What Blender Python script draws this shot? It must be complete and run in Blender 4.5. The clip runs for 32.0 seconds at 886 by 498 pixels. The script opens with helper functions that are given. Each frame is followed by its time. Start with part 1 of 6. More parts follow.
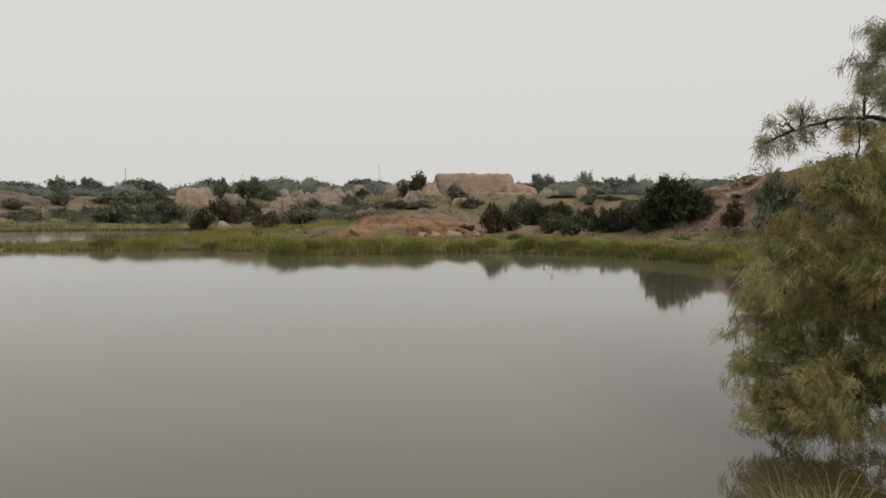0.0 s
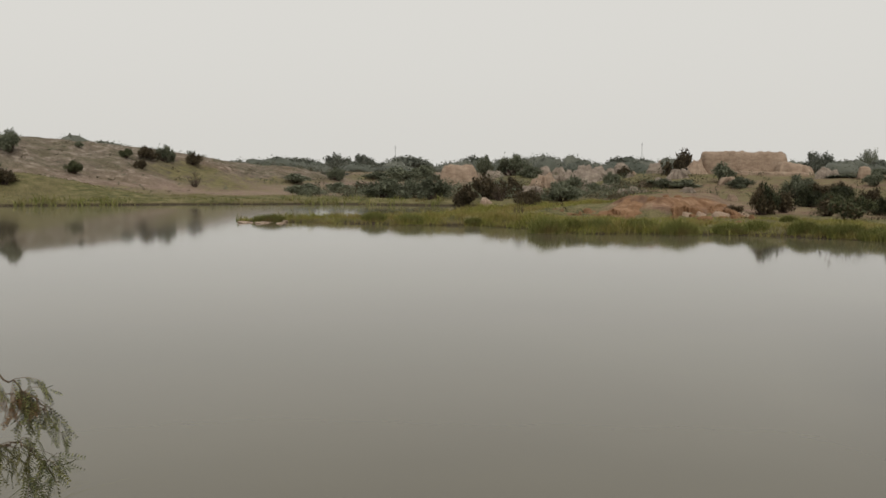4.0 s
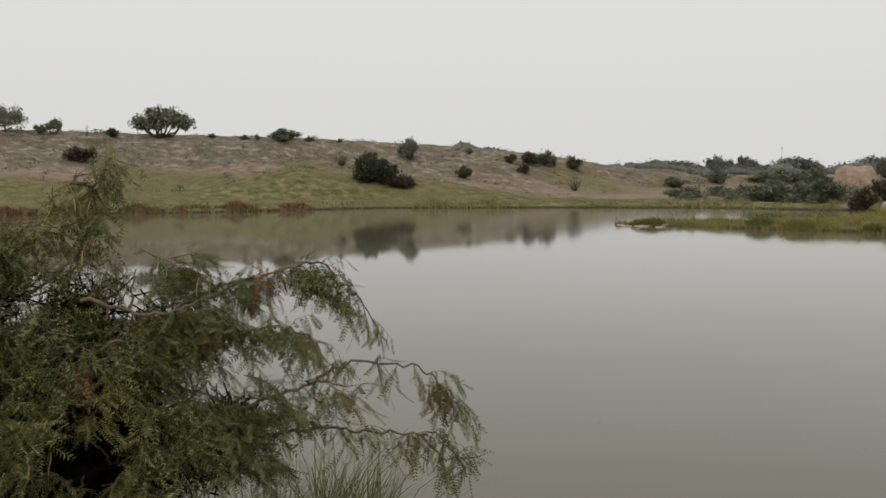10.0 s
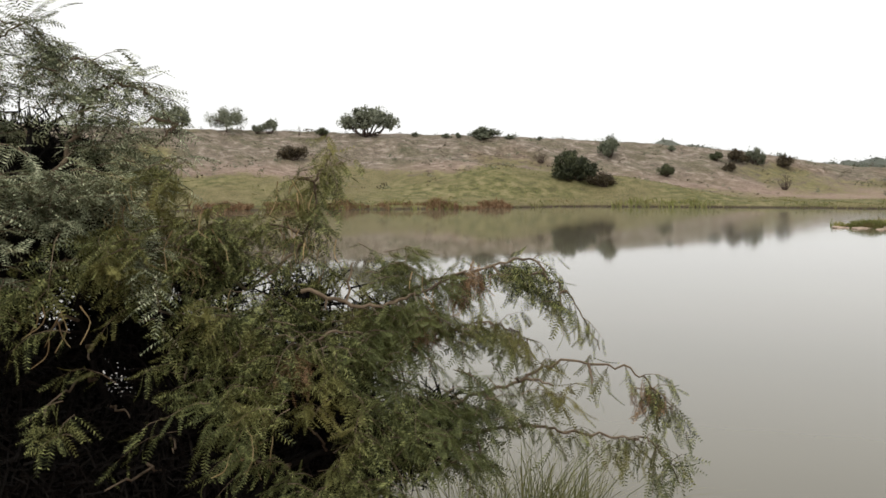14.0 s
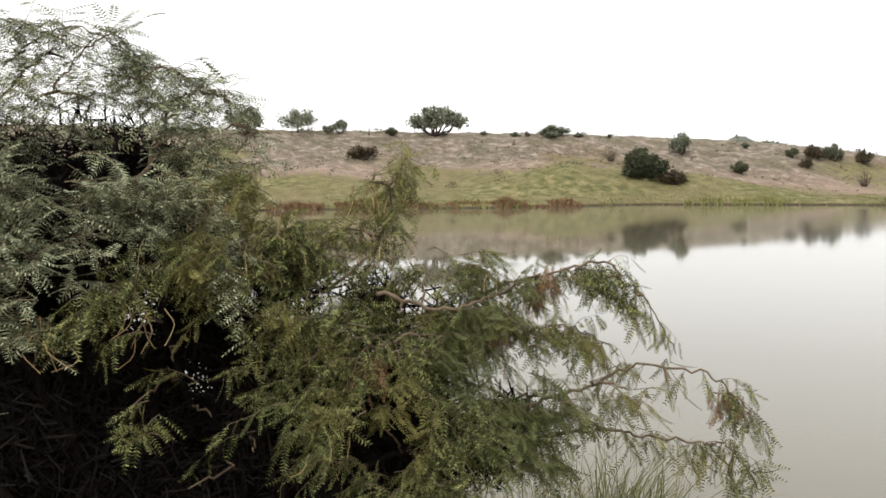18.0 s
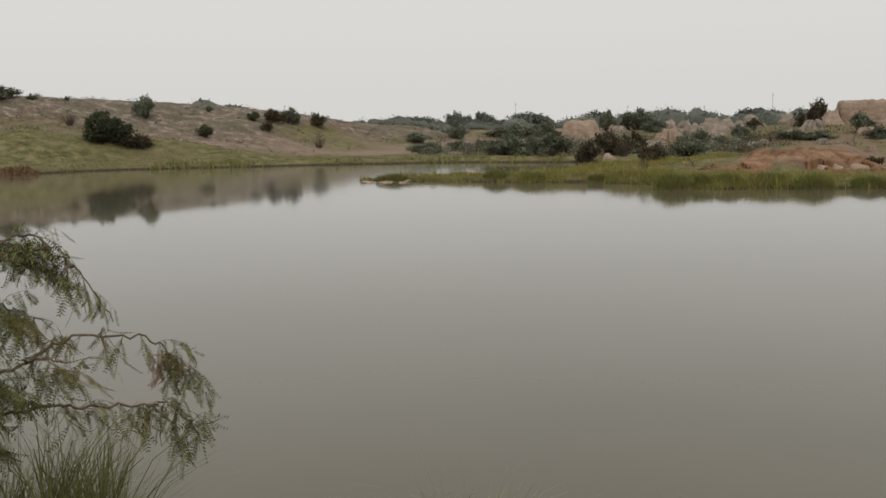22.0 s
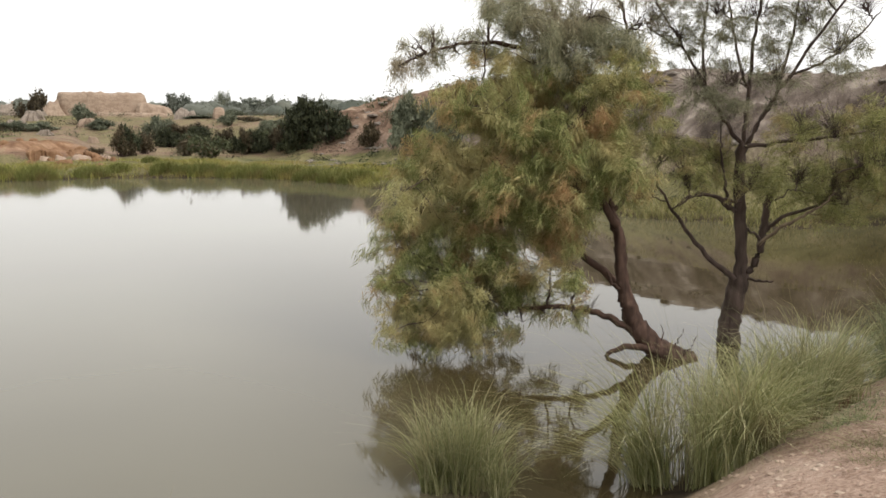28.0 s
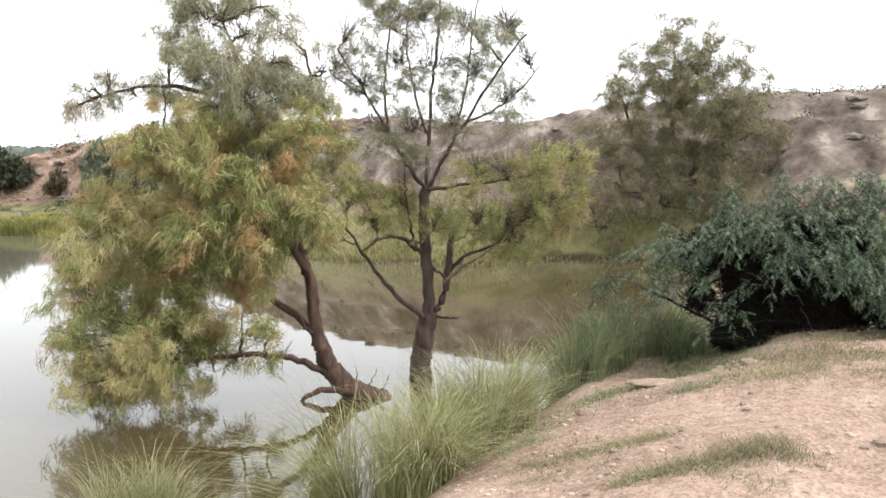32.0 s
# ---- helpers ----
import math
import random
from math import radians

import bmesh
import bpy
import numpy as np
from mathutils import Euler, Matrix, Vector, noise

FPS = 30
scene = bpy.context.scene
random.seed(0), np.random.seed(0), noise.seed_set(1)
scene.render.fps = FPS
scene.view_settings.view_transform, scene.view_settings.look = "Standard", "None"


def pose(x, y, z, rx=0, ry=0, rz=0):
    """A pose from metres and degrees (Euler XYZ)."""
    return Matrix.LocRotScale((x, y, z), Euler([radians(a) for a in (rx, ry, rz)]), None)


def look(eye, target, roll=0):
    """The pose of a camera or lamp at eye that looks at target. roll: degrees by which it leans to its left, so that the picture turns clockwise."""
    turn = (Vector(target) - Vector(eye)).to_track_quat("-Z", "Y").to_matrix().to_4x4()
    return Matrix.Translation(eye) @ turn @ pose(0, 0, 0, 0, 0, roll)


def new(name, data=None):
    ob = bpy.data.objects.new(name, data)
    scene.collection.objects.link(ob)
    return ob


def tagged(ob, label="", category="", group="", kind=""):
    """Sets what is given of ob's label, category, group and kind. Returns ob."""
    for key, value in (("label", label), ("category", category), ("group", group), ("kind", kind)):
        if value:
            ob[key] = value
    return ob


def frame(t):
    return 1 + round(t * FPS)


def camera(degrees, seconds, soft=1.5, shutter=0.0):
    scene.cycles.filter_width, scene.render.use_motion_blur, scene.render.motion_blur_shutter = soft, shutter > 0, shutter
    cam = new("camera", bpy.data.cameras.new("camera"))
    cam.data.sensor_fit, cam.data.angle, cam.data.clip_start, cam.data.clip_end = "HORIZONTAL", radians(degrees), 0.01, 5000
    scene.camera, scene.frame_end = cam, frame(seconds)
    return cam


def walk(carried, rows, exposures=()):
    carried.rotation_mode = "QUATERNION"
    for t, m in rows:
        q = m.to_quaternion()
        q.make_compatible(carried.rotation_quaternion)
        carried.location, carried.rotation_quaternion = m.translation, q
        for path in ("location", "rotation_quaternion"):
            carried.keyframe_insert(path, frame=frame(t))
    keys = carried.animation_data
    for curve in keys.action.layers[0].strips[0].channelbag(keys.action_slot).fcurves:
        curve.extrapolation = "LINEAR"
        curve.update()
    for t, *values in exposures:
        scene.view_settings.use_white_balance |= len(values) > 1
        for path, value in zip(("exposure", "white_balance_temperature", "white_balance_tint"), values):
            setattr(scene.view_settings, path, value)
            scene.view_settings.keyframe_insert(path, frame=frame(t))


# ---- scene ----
cam = camera(49.13, 32.0, soft=1.6)
EYE = 2.6          # the eye's height over the water
ROWS = [
    (0.0, 0.052, 0.085, -0.009, -0.00, -3.19, 0.07),
    (0.5, 0.044, 0.089, -0.009, 1.64, -3.51, -0.29),
    (1.0, 0.035, 0.111, -0.008, 3.48, -3.51, -0.34),
    (1.5, 0.027, 0.124, -0.008, 5.82, -3.39, -0.29),
    (2.0, 0.018, 0.153, -0.007, 8.01, -3.67, -0.36),
    (2.5, 0.009, 0.185, -0.005, 9.63, -3.69, -0.26),
    (3.0, -0.005, 0.216, -0.002, 11.67, -4.03, -0.12),
    (3.5, -0.017, 0.223, 0.002, 13.64, -4.23, -0.14),
    (4.0, -0.047, 0.275, 0.004, 15.27, -4.55, -0.39),
    (4.5, -0.082, 0.345, -0.000, 16.91, -4.66, -0.59),
    (5.0, -0.098, 0.373, -0.001, 18.39, -4.76, -0.64),
    (5.5, -0.109, 0.382, 0.001, 19.67, -4.93, -0.62),
    ] + [
    (6.0, -0.120, 0.381, 0.002, 20.91, -5.12, -0.57),
    (6.5, -0.136, 0.381, 0.001, 22.30, -5.26, -0.48),
    (7.0, -0.170, 0.388, -0.005, 23.83, -5.50, -0.22),
    (7.5, -0.185, 0.371, -0.004, 25.69, -5.41, -0.37),
    (8.0, -0.202, 0.378, -0.005, 27.86, -4.83, -0.35),
    (8.5, -0.211, 0.368, -0.006, 29.67, -4.54, -0.50),
    (9.0, -0.234, 0.373, -0.013, 32.40, -4.72, -0.09),
    (9.5, -0.249, 0.368, -0.009, 35.00, -4.56, -0.22),
    (10.0, -0.240, 0.351, -0.010, 37.23, -4.40, 0.07),
    (10.5, -0.242, 0.339, -0.011, 39.05, -4.59, 0.06),
    (11.0, -0.258, 0.339, -0.013, 40.70, -4.67, 0.00),
    (11.5, -0.280, 0.347, -0.013, 42.10, -4.55, -0.17),
    ] + [
    (12.0, -0.298, 0.349, -0.013, 43.85, -4.56, -0.06),
    (12.5, -0.312, 0.357, -0.017, 45.66, -4.82, 0.05),
    (13.0, -0.318, 0.360, -0.018, 47.26, -4.47, 0.15),
    (13.5, -0.321, 0.356, -0.016, 47.80, -4.47, -0.13),
    (14.0, -0.325, 0.356, -0.020, 48.88, -4.51, -0.04),
    (14.5, -0.349, 0.365, -0.024, 50.63, -4.57, 0.44),
    (15.0, -0.362, 0.357, -0.024, 52.46, -4.82, 0.43),
    (15.5, -0.369, 0.346, -0.020, 54.73, -4.86, 0.34),
    (16.0, -0.365, 0.335, -0.014, 57.01, -4.75, 0.35),
    (16.5, -0.351, 0.320, -0.004, 58.71, -4.51, 0.40),
    (17.0, -0.335, 0.310, 0.004, 58.91, -4.30, 0.45),
    (17.5, -0.327, 0.312, 0.006, 56.68, -4.27, 0.44),
    ] + [
    (18.0, -0.327, 0.329, -0.001, 52.92, -4.58, 0.33),
    (18.5, -0.309, 0.330, 0.001, 49.11, -4.87, 0.21),
    (19.0, -0.256, 0.302, 0.005, 44.40, -4.92, -0.05),
    (19.5, -0.240, 0.310, 0.002, 40.77, -5.08, 0.48),
    (20.0, -0.224, 0.319, 0.005, 37.58, -5.30, 0.47),
    (20.5, -0.226, 0.346, -0.002, 34.38, -5.94, 0.24),
    (21.0, -0.220, 0.369, -0.002, 30.11, -6.87, -0.01),
    (21.5, -0.172, 0.356, 0.002, 26.09, -6.79, 0.34),
    (22.0, -0.123, 0.333, 0.016, 22.33, -7.03, 0.81),
    (22.5, -0.053, 0.287, 0.030, 19.18, -7.36, 0.91),
    (23.0, -0.010, 0.246, 0.044, 15.84, -7.42, 0.26),
    (23.5, -0.020, 0.270, 0.033, 13.53, -7.53, -0.16),
    ] + [
    (24.0, -0.021, 0.290, 0.024, 10.65, -7.21, -0.15),
    (24.5, -0.018, 0.317, 0.016, 7.08, -7.15, 0.07),
    (25.0, -0.007, 0.328, 0.014, 3.79, -7.16, 0.07),
    (25.5, 0.014, 0.332, 0.013, 0.75, -7.24, -0.01),
    (26.0, 0.036, 0.335, 0.012, -2.51, -7.35, -0.03),
    (26.5, 0.049, 0.339, 0.010, -6.44, -7.49, 0.13),
    (27.0, 0.059, 0.350, 0.005, -10.87, -7.83, 0.86),
    (27.5, 0.074, 0.321, -0.002, -16.29, -8.62, -0.45),
    (28.0, 0.104, 0.323, 0.004, -20.98, -7.86, 0.01),
    (28.5, 0.124, 0.286, 0.013, -24.47, -7.42, 0.59),
    (29.0, 0.163, 0.283, 0.017, -26.33, -6.34, -1.35),
    (29.5, 0.196, 0.271, 0.019, -28.23, -6.72, -0.62),
    ] + [
    (30.0, 0.221, 0.279, 0.022, -30.11, -6.79, -0.11),
    (30.5, 0.240, 0.273, 0.018, -32.83, -7.10, 0.31),
    (31.0, 0.267, 0.263, 0.013, -35.14, -7.06, 0.23),
    (31.5, 0.282, 0.257, -0.018, -37.00, -6.08, 0.26),
    (32.0, 0.286, 0.250, -0.014, -38.17, -5.16, 0.15),
]
# the phone's own exposure drifts up when the dark trees fill its picture
STOPS = [(0.0, 0.0, 6600, 10), (2.0, 0.0, 6700, 9), (4.0, 0.0, 6700, 9), (7.0, 0.0, 6550, 10), (9.0, 0.0, 6500, 10), (11.0, 0.2, 6450, 10), (13.0, 0.5, 6420, 10), (15.5, 0.95, 6420, 10), (17.5, 1.15, 6420, 10),
         (19.0, 0.7, 6450, 10), (21.0, 0.1, 6480, 10), (23.0, 0.0, 6600, 10), (26.0, 0.05, 6600, 10), (27.0, 0.25, 6500, 10), (28.0, 0.88, 6500, 10), (29.0, 1.27, 6420, 10), (30.0, 1.42, 6250, 10), (32.0, 1.7, 6100, 10)]
walk(cam, [(t, pose(x, y, EYE + z, 90 + pitch, roll, yaw)) for t, x, y, z, yaw, pitch, roll in ROWS], STOPS)

# ---- light: an overcast, hazy afternoon ----
world = bpy.data.worlds.new("overcast_sky")
scene.world = world
world.use_nodes = True
wn, wl = world.node_tree.nodes, world.node_tree.links
sky = wn.new("ShaderNodeTexSky")
sky.sky_type, sky.sun_disc = "NISHITA", False
sky.sun_elevation, sky.sun_rotation, sky.dust_density = radians(50), radians(150), 6.0
dull = wn.new("ShaderNodeHueSaturation")
dull.inputs["Saturation"].default_value, dull.inputs["Value"].default_value = 0.12, 0.1
cloud = wn.new("ShaderNodeMixRGB")
cloud.inputs["Fac"].default_value = 0.86
cloud.inputs["Color2"].default_value = (0.755, 0.75, 0.73, 1)
wl.new(sky.outputs["Color"], dull.inputs["Color"])
wl.new(dull.outputs["Color"], cloud.inputs["Color1"])
wl.new(cloud.outputs["Color"], wn["Background"].inputs["Color"])
wn["Background"].inputs["Strength"].default_value = 1.0
sun = new("sun", bpy.data.lights.new("sun", "SUN"))
sun.data.energy, sun.data.angle, sun.data.color = 0.9, radians(20), (1.0, 0.96, 0.9)
sun.matrix_world = look((20, -30, 40), (0, 0, 0))


# ---- materials ----
def material(name, rough=0.8, spec=0.3):
    m = bpy.data.materials.new(name)
    m.use_nodes = True
    b = m.node_tree.nodes["Principled BSDF"]
    b.inputs["Roughness"].default_value, b.inputs["Specular IOR Level"].default_value = rough, spec
    return m, m.node_tree.nodes, m.node_tree.links, b


def noise_node(n, l, scale, detail=4.0, rough=0.55, coord="Object", stretch=None):
    tc = n.new("ShaderNodeTexCoord")
    t = n.new("ShaderNodeTexNoise")
    t.inputs["Scale"].default_value, t.inputs["Detail"].default_value, t.inputs["Roughness"].default_value = scale, detail, rough
    if stretch:
        mp = n.new("ShaderNodeMapping")
        mp.inputs["Scale"].default_value = stretch
        l.new(tc.outputs[coord], mp.inputs["Vector"])
        l.new(mp.outputs["Vector"], t.inputs["Vector"])
    else:
        l.new(tc.outputs[coord], t.inputs["Vector"])
    return t.outputs["Fac"]


def ramp(n, l, fac, stops):
    r = n.new("ShaderNodeValToRGB")
    e = r.color_ramp.elements
    e[0].position, e[0].color = stops[0][0], (*stops[0][1], 1)
    e[1].position, e[1].color = stops[-1][0], (*stops[-1][1], 1)
    for p, c in stops[1:-1]:
        e.new(p).color = (*c, 1)
    l.new(fac, r.inputs["Fac"])
    return r.outputs["Color"]


def mix(n, l, fac, a, b, mode="MIX"):
    m = n.new("ShaderNodeMixRGB")
    m.blend_type = mode
    for k, v in (("Fac", fac), ("Color1", a), ("Color2", b)):
        if isinstance(v, (int, float)):
            m.inputs[k].default_value = v
        elif isinstance(v, tuple):
            m.inputs[k].default_value = (*v, 1)
        else:
            l.new(v, m.inputs[k])
    return m.outputs["Color"]


def bump(n, l, b, height, strength, dist):
    k = n.new("ShaderNodeBump")
    k.inputs["Strength"].default_value, k.inputs["Distance"].default_value = strength, dist
    l.new(height, k.inputs["Height"])
    l.new(k.outputs["Normal"], b.inputs["Normal"])


def sheet_fac(n, l, name):
    a = n.new("ShaderNodeAttribute")
    a.attribute_name = name
    return a.outputs["Fac"]


def ground_material():
    m, n, l, b = material("bank_soil", 0.95, 0.12)
    fine, mid, big = noise_node(n, l, 9.0, 8), noise_node(n, l, 1.1, 7, 0.62), noise_node(n, l, 0.13, 6, 0.6)
    grit = noise_node(n, l, 38.0, 4)
    sand = ramp(n, l, mid, [(0.3, (0.12, 0.074, 0.052)), (0.45, (0.265, 0.168, 0.12)), (0.58, (0.355, 0.238, 0.178)), (0.7, (0.47, 0.35, 0.28))])
    sand = mix(n, l, 0.35, sand, ramp(n, l, fine, [(0.36, (0.08, 0.05, 0.035)), (0.48, (0.28, 0.184, 0.134)), (0.66, (0.52, 0.385, 0.3))]))
    sand = mix(n, l, 0.25, sand, ramp(n, l, grit, [(0.38, (0.14, 0.097, 0.072)), (0.6, (0.6, 0.48, 0.4))]))
    stony = ramp(n, l, mid, [(0.34, (0.055, 0.043, 0.034)), (0.47, (0.125, 0.098, 0.08)), (0.58, (0.205, 0.166, 0.138)), (0.7, (0.4, 0.34, 0.295))])
    stony = mix(n, l, ramp(n, l, big, [(0.5, (0, 0, 0)), (0.66, (0.8, 0.8, 0.8))]), stony, ramp(n, l, fine, [(0.4, (0.19, 0.15, 0.122)), (0.64, (0.46, 0.39, 0.335))]))
    ochre = ramp(n, l, mid, [(0.34, (0.11, 0.056, 0.03)), (0.52, (0.22, 0.12, 0.066)), (0.68, (0.38, 0.245, 0.155))])
    turf = ramp(n, l, mid, [(0.34, (0.065, 0.068, 0.028)), (0.5, (0.15, 0.14, 0.06)), (0.66, (0.25, 0.21, 0.112))])
    turf = mix(n, l, ramp(n, l, big, [(0.42, (0, 0, 0)), (0.62, (0.7, 0.7, 0.7))]), turf, ramp(n, l, fine, [(0.4, (0.10, 0.088, 0.045)), (0.6, (0.22, 0.18, 0.095))]))
    pale = ramp(n, l, mid, [(0.33, (0.06, 0.05, 0.035)), (0.5, (0.15, 0.123, 0.09)), (0.66, (0.42, 0.36, 0.3))])
    pale = mix(n, l, 0.4, pale, ramp(n, l, fine, [(0.36, (0.07, 0.055, 0.04)), (0.5, (0.22, 0.17, 0.135)), (0.66, (0.42, 0.35, 0.29))]))
    pale = mix(n, l, ramp(n, l, noise_node(n, l, 0.35, 6, 0.65), [(0.46, (0, 0, 0)), (0.6, (0.75, 0.75, 0.75))]), pale, ramp(n, l, fine, [(0.4, (0.06, 0.055, 0.032)), (0.6, (0.16, 0.14, 0.085))]))
    stony = mix(n, l, sheet_fac(n, l, "pale"), stony, pale)
    c = mix(n, l, sheet_fac(n, l, "stony"), sand, stony)
    c = mix(n, l, sheet_fac(n, l, "ochre"), c, ochre)
    g = n.new("ShaderNodeMath")
    g.operation = "MULTIPLY_ADD"
    l.new(mid, g.inputs[0])
    g.inputs[1].default_value = 1.8
    l.new(sheet_fac(n, l, "turf"), g.inputs[2])
    gm = n.new("ShaderNodeMapRange")
    gm.inputs["From Min"].default_value, gm.inputs["From Max"].default_value = 1.15, 1.6
    l.new(g.outputs[0], gm.inputs["Value"])
    c = mix(n, l, gm.outputs["Result"], c, turf)
    tc, xyz, wet = n.new("ShaderNodeTexCoord"), n.new("ShaderNodeSeparateXYZ"), n.new("ShaderNodeMapRange")
    l.new(tc.outputs["Object"], xyz.inputs[0])
    l.new(xyz.outputs["Z"], wet.inputs["Value"])
    wet.inputs["From Min"].default_value, wet.inputs["From Max"].default_value = 0.17, 0.06
    c = mix(n, l, wet.outputs["Result"], c, ramp(n, l, fine, [(0.35, (0.03, 0.022, 0.014)), (0.65, (0.075, 0.055, 0.034))]))
    l.new(c, b.inputs["Base Color"])
    rough = n.new("ShaderNodeMath")
    l.new(fine, rough.inputs[0])
    l.new(grit, rough.inputs[1])
    bump(n, l, b, rough.outputs[0], 0.8, 0.045)
    return m


def water_material():
    m, n, l, b = material("pond_water", 0.06, 0.5)
    b.inputs["IOR"].default_value = 1.33
    silt = noise_node(n, l, 0.12, 3)
    pond = (ramp(n, l, silt, [(0.3, (0.1, 0.088, 0.06)), (0.7, (0.13, 0.116, 0.08))]))
    calm = ramp(n, l, noise_node(n, l, 0.05, 3), [(0.35, (0.015, 0.015, 0.015)), (0.7, (0.035, 0.035, 0.035))])
    # a breeze roughens the open lagoon beyond the spit
    tc, xyz, breeze = n.new("ShaderNodeTexCoord"), n.new("ShaderNodeSeparateXYZ"), n.new("ShaderNodeMapRange")
    l.new(tc.outputs["Object"], xyz.inputs[0])
    # clear brown shallows over mud near the tamarisks
    sx, sy, shallow = n.new("ShaderNodeMapRange"), n.new("ShaderNodeMapRange"), n.new("ShaderNodeMath")
    sx.interpolation_type = sy.interpolation_type = "SMOOTHSTEP"
    l.new(xyz.outputs["X"], sx.inputs["Value"])
    l.new(xyz.outputs["Y"], sy.inputs["Value"])
    sx.inputs["From Min"].default_value, sx.inputs["From Max"].default_value = 0.8, 4.0
    sy.inputs["From Min"].default_value, sy.inputs["From Max"].default_value = 24, 13
    shallow.operation = "MULTIPLY"
    l.new(sx.outputs["Result"], shallow.inputs[0])
    l.new(sy.outputs["Result"], shallow.inputs[1])
    # in the cove this brown stands for the bank's reflection, put into the colour
    l.new(mix(n, l, shallow.outputs[0], pond, (0.048, 0.036, 0.016)), b.inputs["Base Color"])
    l.new(xyz.outputs["Y"], breeze.inputs["Value"])
    breeze.inputs["From Min"].default_value, breeze.inputs["From Max"].default_value = 14, 44
    l.new(mix(n, l, breeze.outputs["Result"], calm, (0.078, 0.078, 0.078)), b.inputs["Roughness"])
    bump(n, l, b, noise_node(n, l, 3.0, 2), 0.035, 0.02)
    return m


def leaf_material(name, dark, mid, light, dry=None, dry_at=0.62, clear=0.25, dry_scale=1.6, alt=None, alt_scale=1.0):
    m, n, l, b = material(name, 0.6, 0.2)
    isl = n.new("ShaderNodeNewGeometry").outputs["Random Per Island"]
    c = ramp(n, l, isl, [(0.0, dark), (0.55, mid), (1.0, light)])
    if dry:
        f = noise_node(n, l, dry_scale, 4)
        c = mix(n, l, ramp(n, l, f, [(dry_at - 0.1, (0, 0, 0)), (dry_at + 0.08, (0.9, 0.9, 0.9))]), c, dry)
    if alt:
        f = noise_node(n, l, alt_scale, 3)
        c = mix(n, l, ramp(n, l, f, [(0.47, (0, 0, 0)), (0.6, (0.75, 0.75, 0.75))]), c, alt)
    info = n.new("ShaderNodeObjectInfo").outputs["Random"]
    hv = n.new("ShaderNodeHueSaturation")
    mr = n.new("ShaderNodeMapRange")
    mr.inputs["To Min"].default_value, mr.inputs["To Max"].default_value = 0.8, 1.2
    l.new(info, mr.inputs["Value"])
    l.new(mr.outputs["Result"], hv.inputs["Value"])
    l.new(c, hv.inputs["Color"])
    l.new(hv.outputs["Color"], b.inputs["Base Color"])
    tr = n.new("ShaderNodeBsdfTranslucent")
    l.new(hv.outputs["Color"], tr.inputs["Color"])
    ms = n.new("ShaderNodeMixShader")
    ms.inputs["Fac"].default_value = clear
    l.new(b.outputs["BSDF"], ms.inputs[1])
    l.new(tr.outputs["BSDF"], ms.inputs[2])
    l.new(ms.outputs["Shader"], n["Material Output"].inputs["Surface"])
    return m


def bark_material(name, dark, light):
    m, n, l, b = material(name, 0.9, 0.2)
    f = noise_node(n, l, 14.0, 6, stretch=(1, 1, 0.22))
    l.new(ramp(n, l, f, [(0.32, dark), (0.68, light)]), b.inputs["Base Color"])
    bump(n, l, b, f, 0.9, 0.03)
    return m


def mud_material(name, dark, mid, light):
    m, n, l, b = material(name, 0.95, 0.1)
    f, g = noise_node(n, l, 0.9, 7, stretch=(1, 1, 2.2)), noise_node(n, l, 4.0, 6)
    c = ramp(n, l, f, [(0.3, dark), (0.5, mid), (0.7, light)])
    c = mix(n, l, 0.3, c, ramp(n, l, g, [(0.3, dark), (0.7, light)]))
    l.new(c, b.inputs["Base Color"])
    bump(n, l, b, g, 0.7, 0.15)
    return m


M_GROUND, M_WATER = ground_material(), water_material()
M_MESQ = leaf_material("mesquite_leaf", (0.012, 0.015, 0.005), (0.082, 0.092, 0.029), (0.28, 0.29, 0.11), (0.17, 0.15, 0.045), 0.58, 0.25, 2.2, (0.09, 0.104, 0.038), 1.3)
M_MESQ_BLUE = leaf_material("mesquite_leaf_bluish", (0.012, 0.023, 0.012), (0.09, 0.13, 0.077), (0.36, 0.43, 0.29))
M_MESQ_GREY = leaf_material("mesquite_leaf_greyish", (0.065, 0.075, 0.04), (0.225, 0.248, 0.148), (0.5, 0.515, 0.34), (0.26, 0.23, 0.1), 0.66, 0.22, 3.0)
M_TAM = leaf_material("tamarisk_leaf", (0.1, 0.118, 0.038), (0.25, 0.272, 0.098), (0.46, 0.45, 0.21), (0.43, 0.27, 0.14), 0.565, 0.32, 2.6, (0.42, 0.37, 0.18), 1.5)
M_TAM_DRY = leaf_material("tamarisk_leaf_rusty", (0.18, 0.192, 0.06), (0.372, 0.372, 0.144), (0.576, 0.552, 0.276), (0.42, 0.3, 0.16), 0.6, 0.48, 2.0)
M_TAM_GREY = leaf_material("tamarisk_leaf_dull", (0.183, 0.183, 0.11), (0.317, 0.311, 0.201), (0.464, 0.445, 0.305), (0.354, 0.281, 0.195), 0.62, 0.45, 0.9)
M_TAM_OLIVE = leaf_material("tamarisk_leaf_olive", (0.15, 0.138, 0.072), (0.29, 0.262, 0.15), (0.46, 0.41, 0.265), (0.3, 0.24, 0.16), 0.62, 0.4, 0.9)
M_DARKLEAF = leaf_material("shrub_leaf_dark", (0.02, 0.024, 0.012), (0.044, 0.05, 0.026), (0.088, 0.094, 0.05))
M_GREENLEAF = leaf_material("shrub_leaf_green", (0.036, 0.043, 0.022), (0.078, 0.087, 0.044), (0.14, 0.148, 0.078))
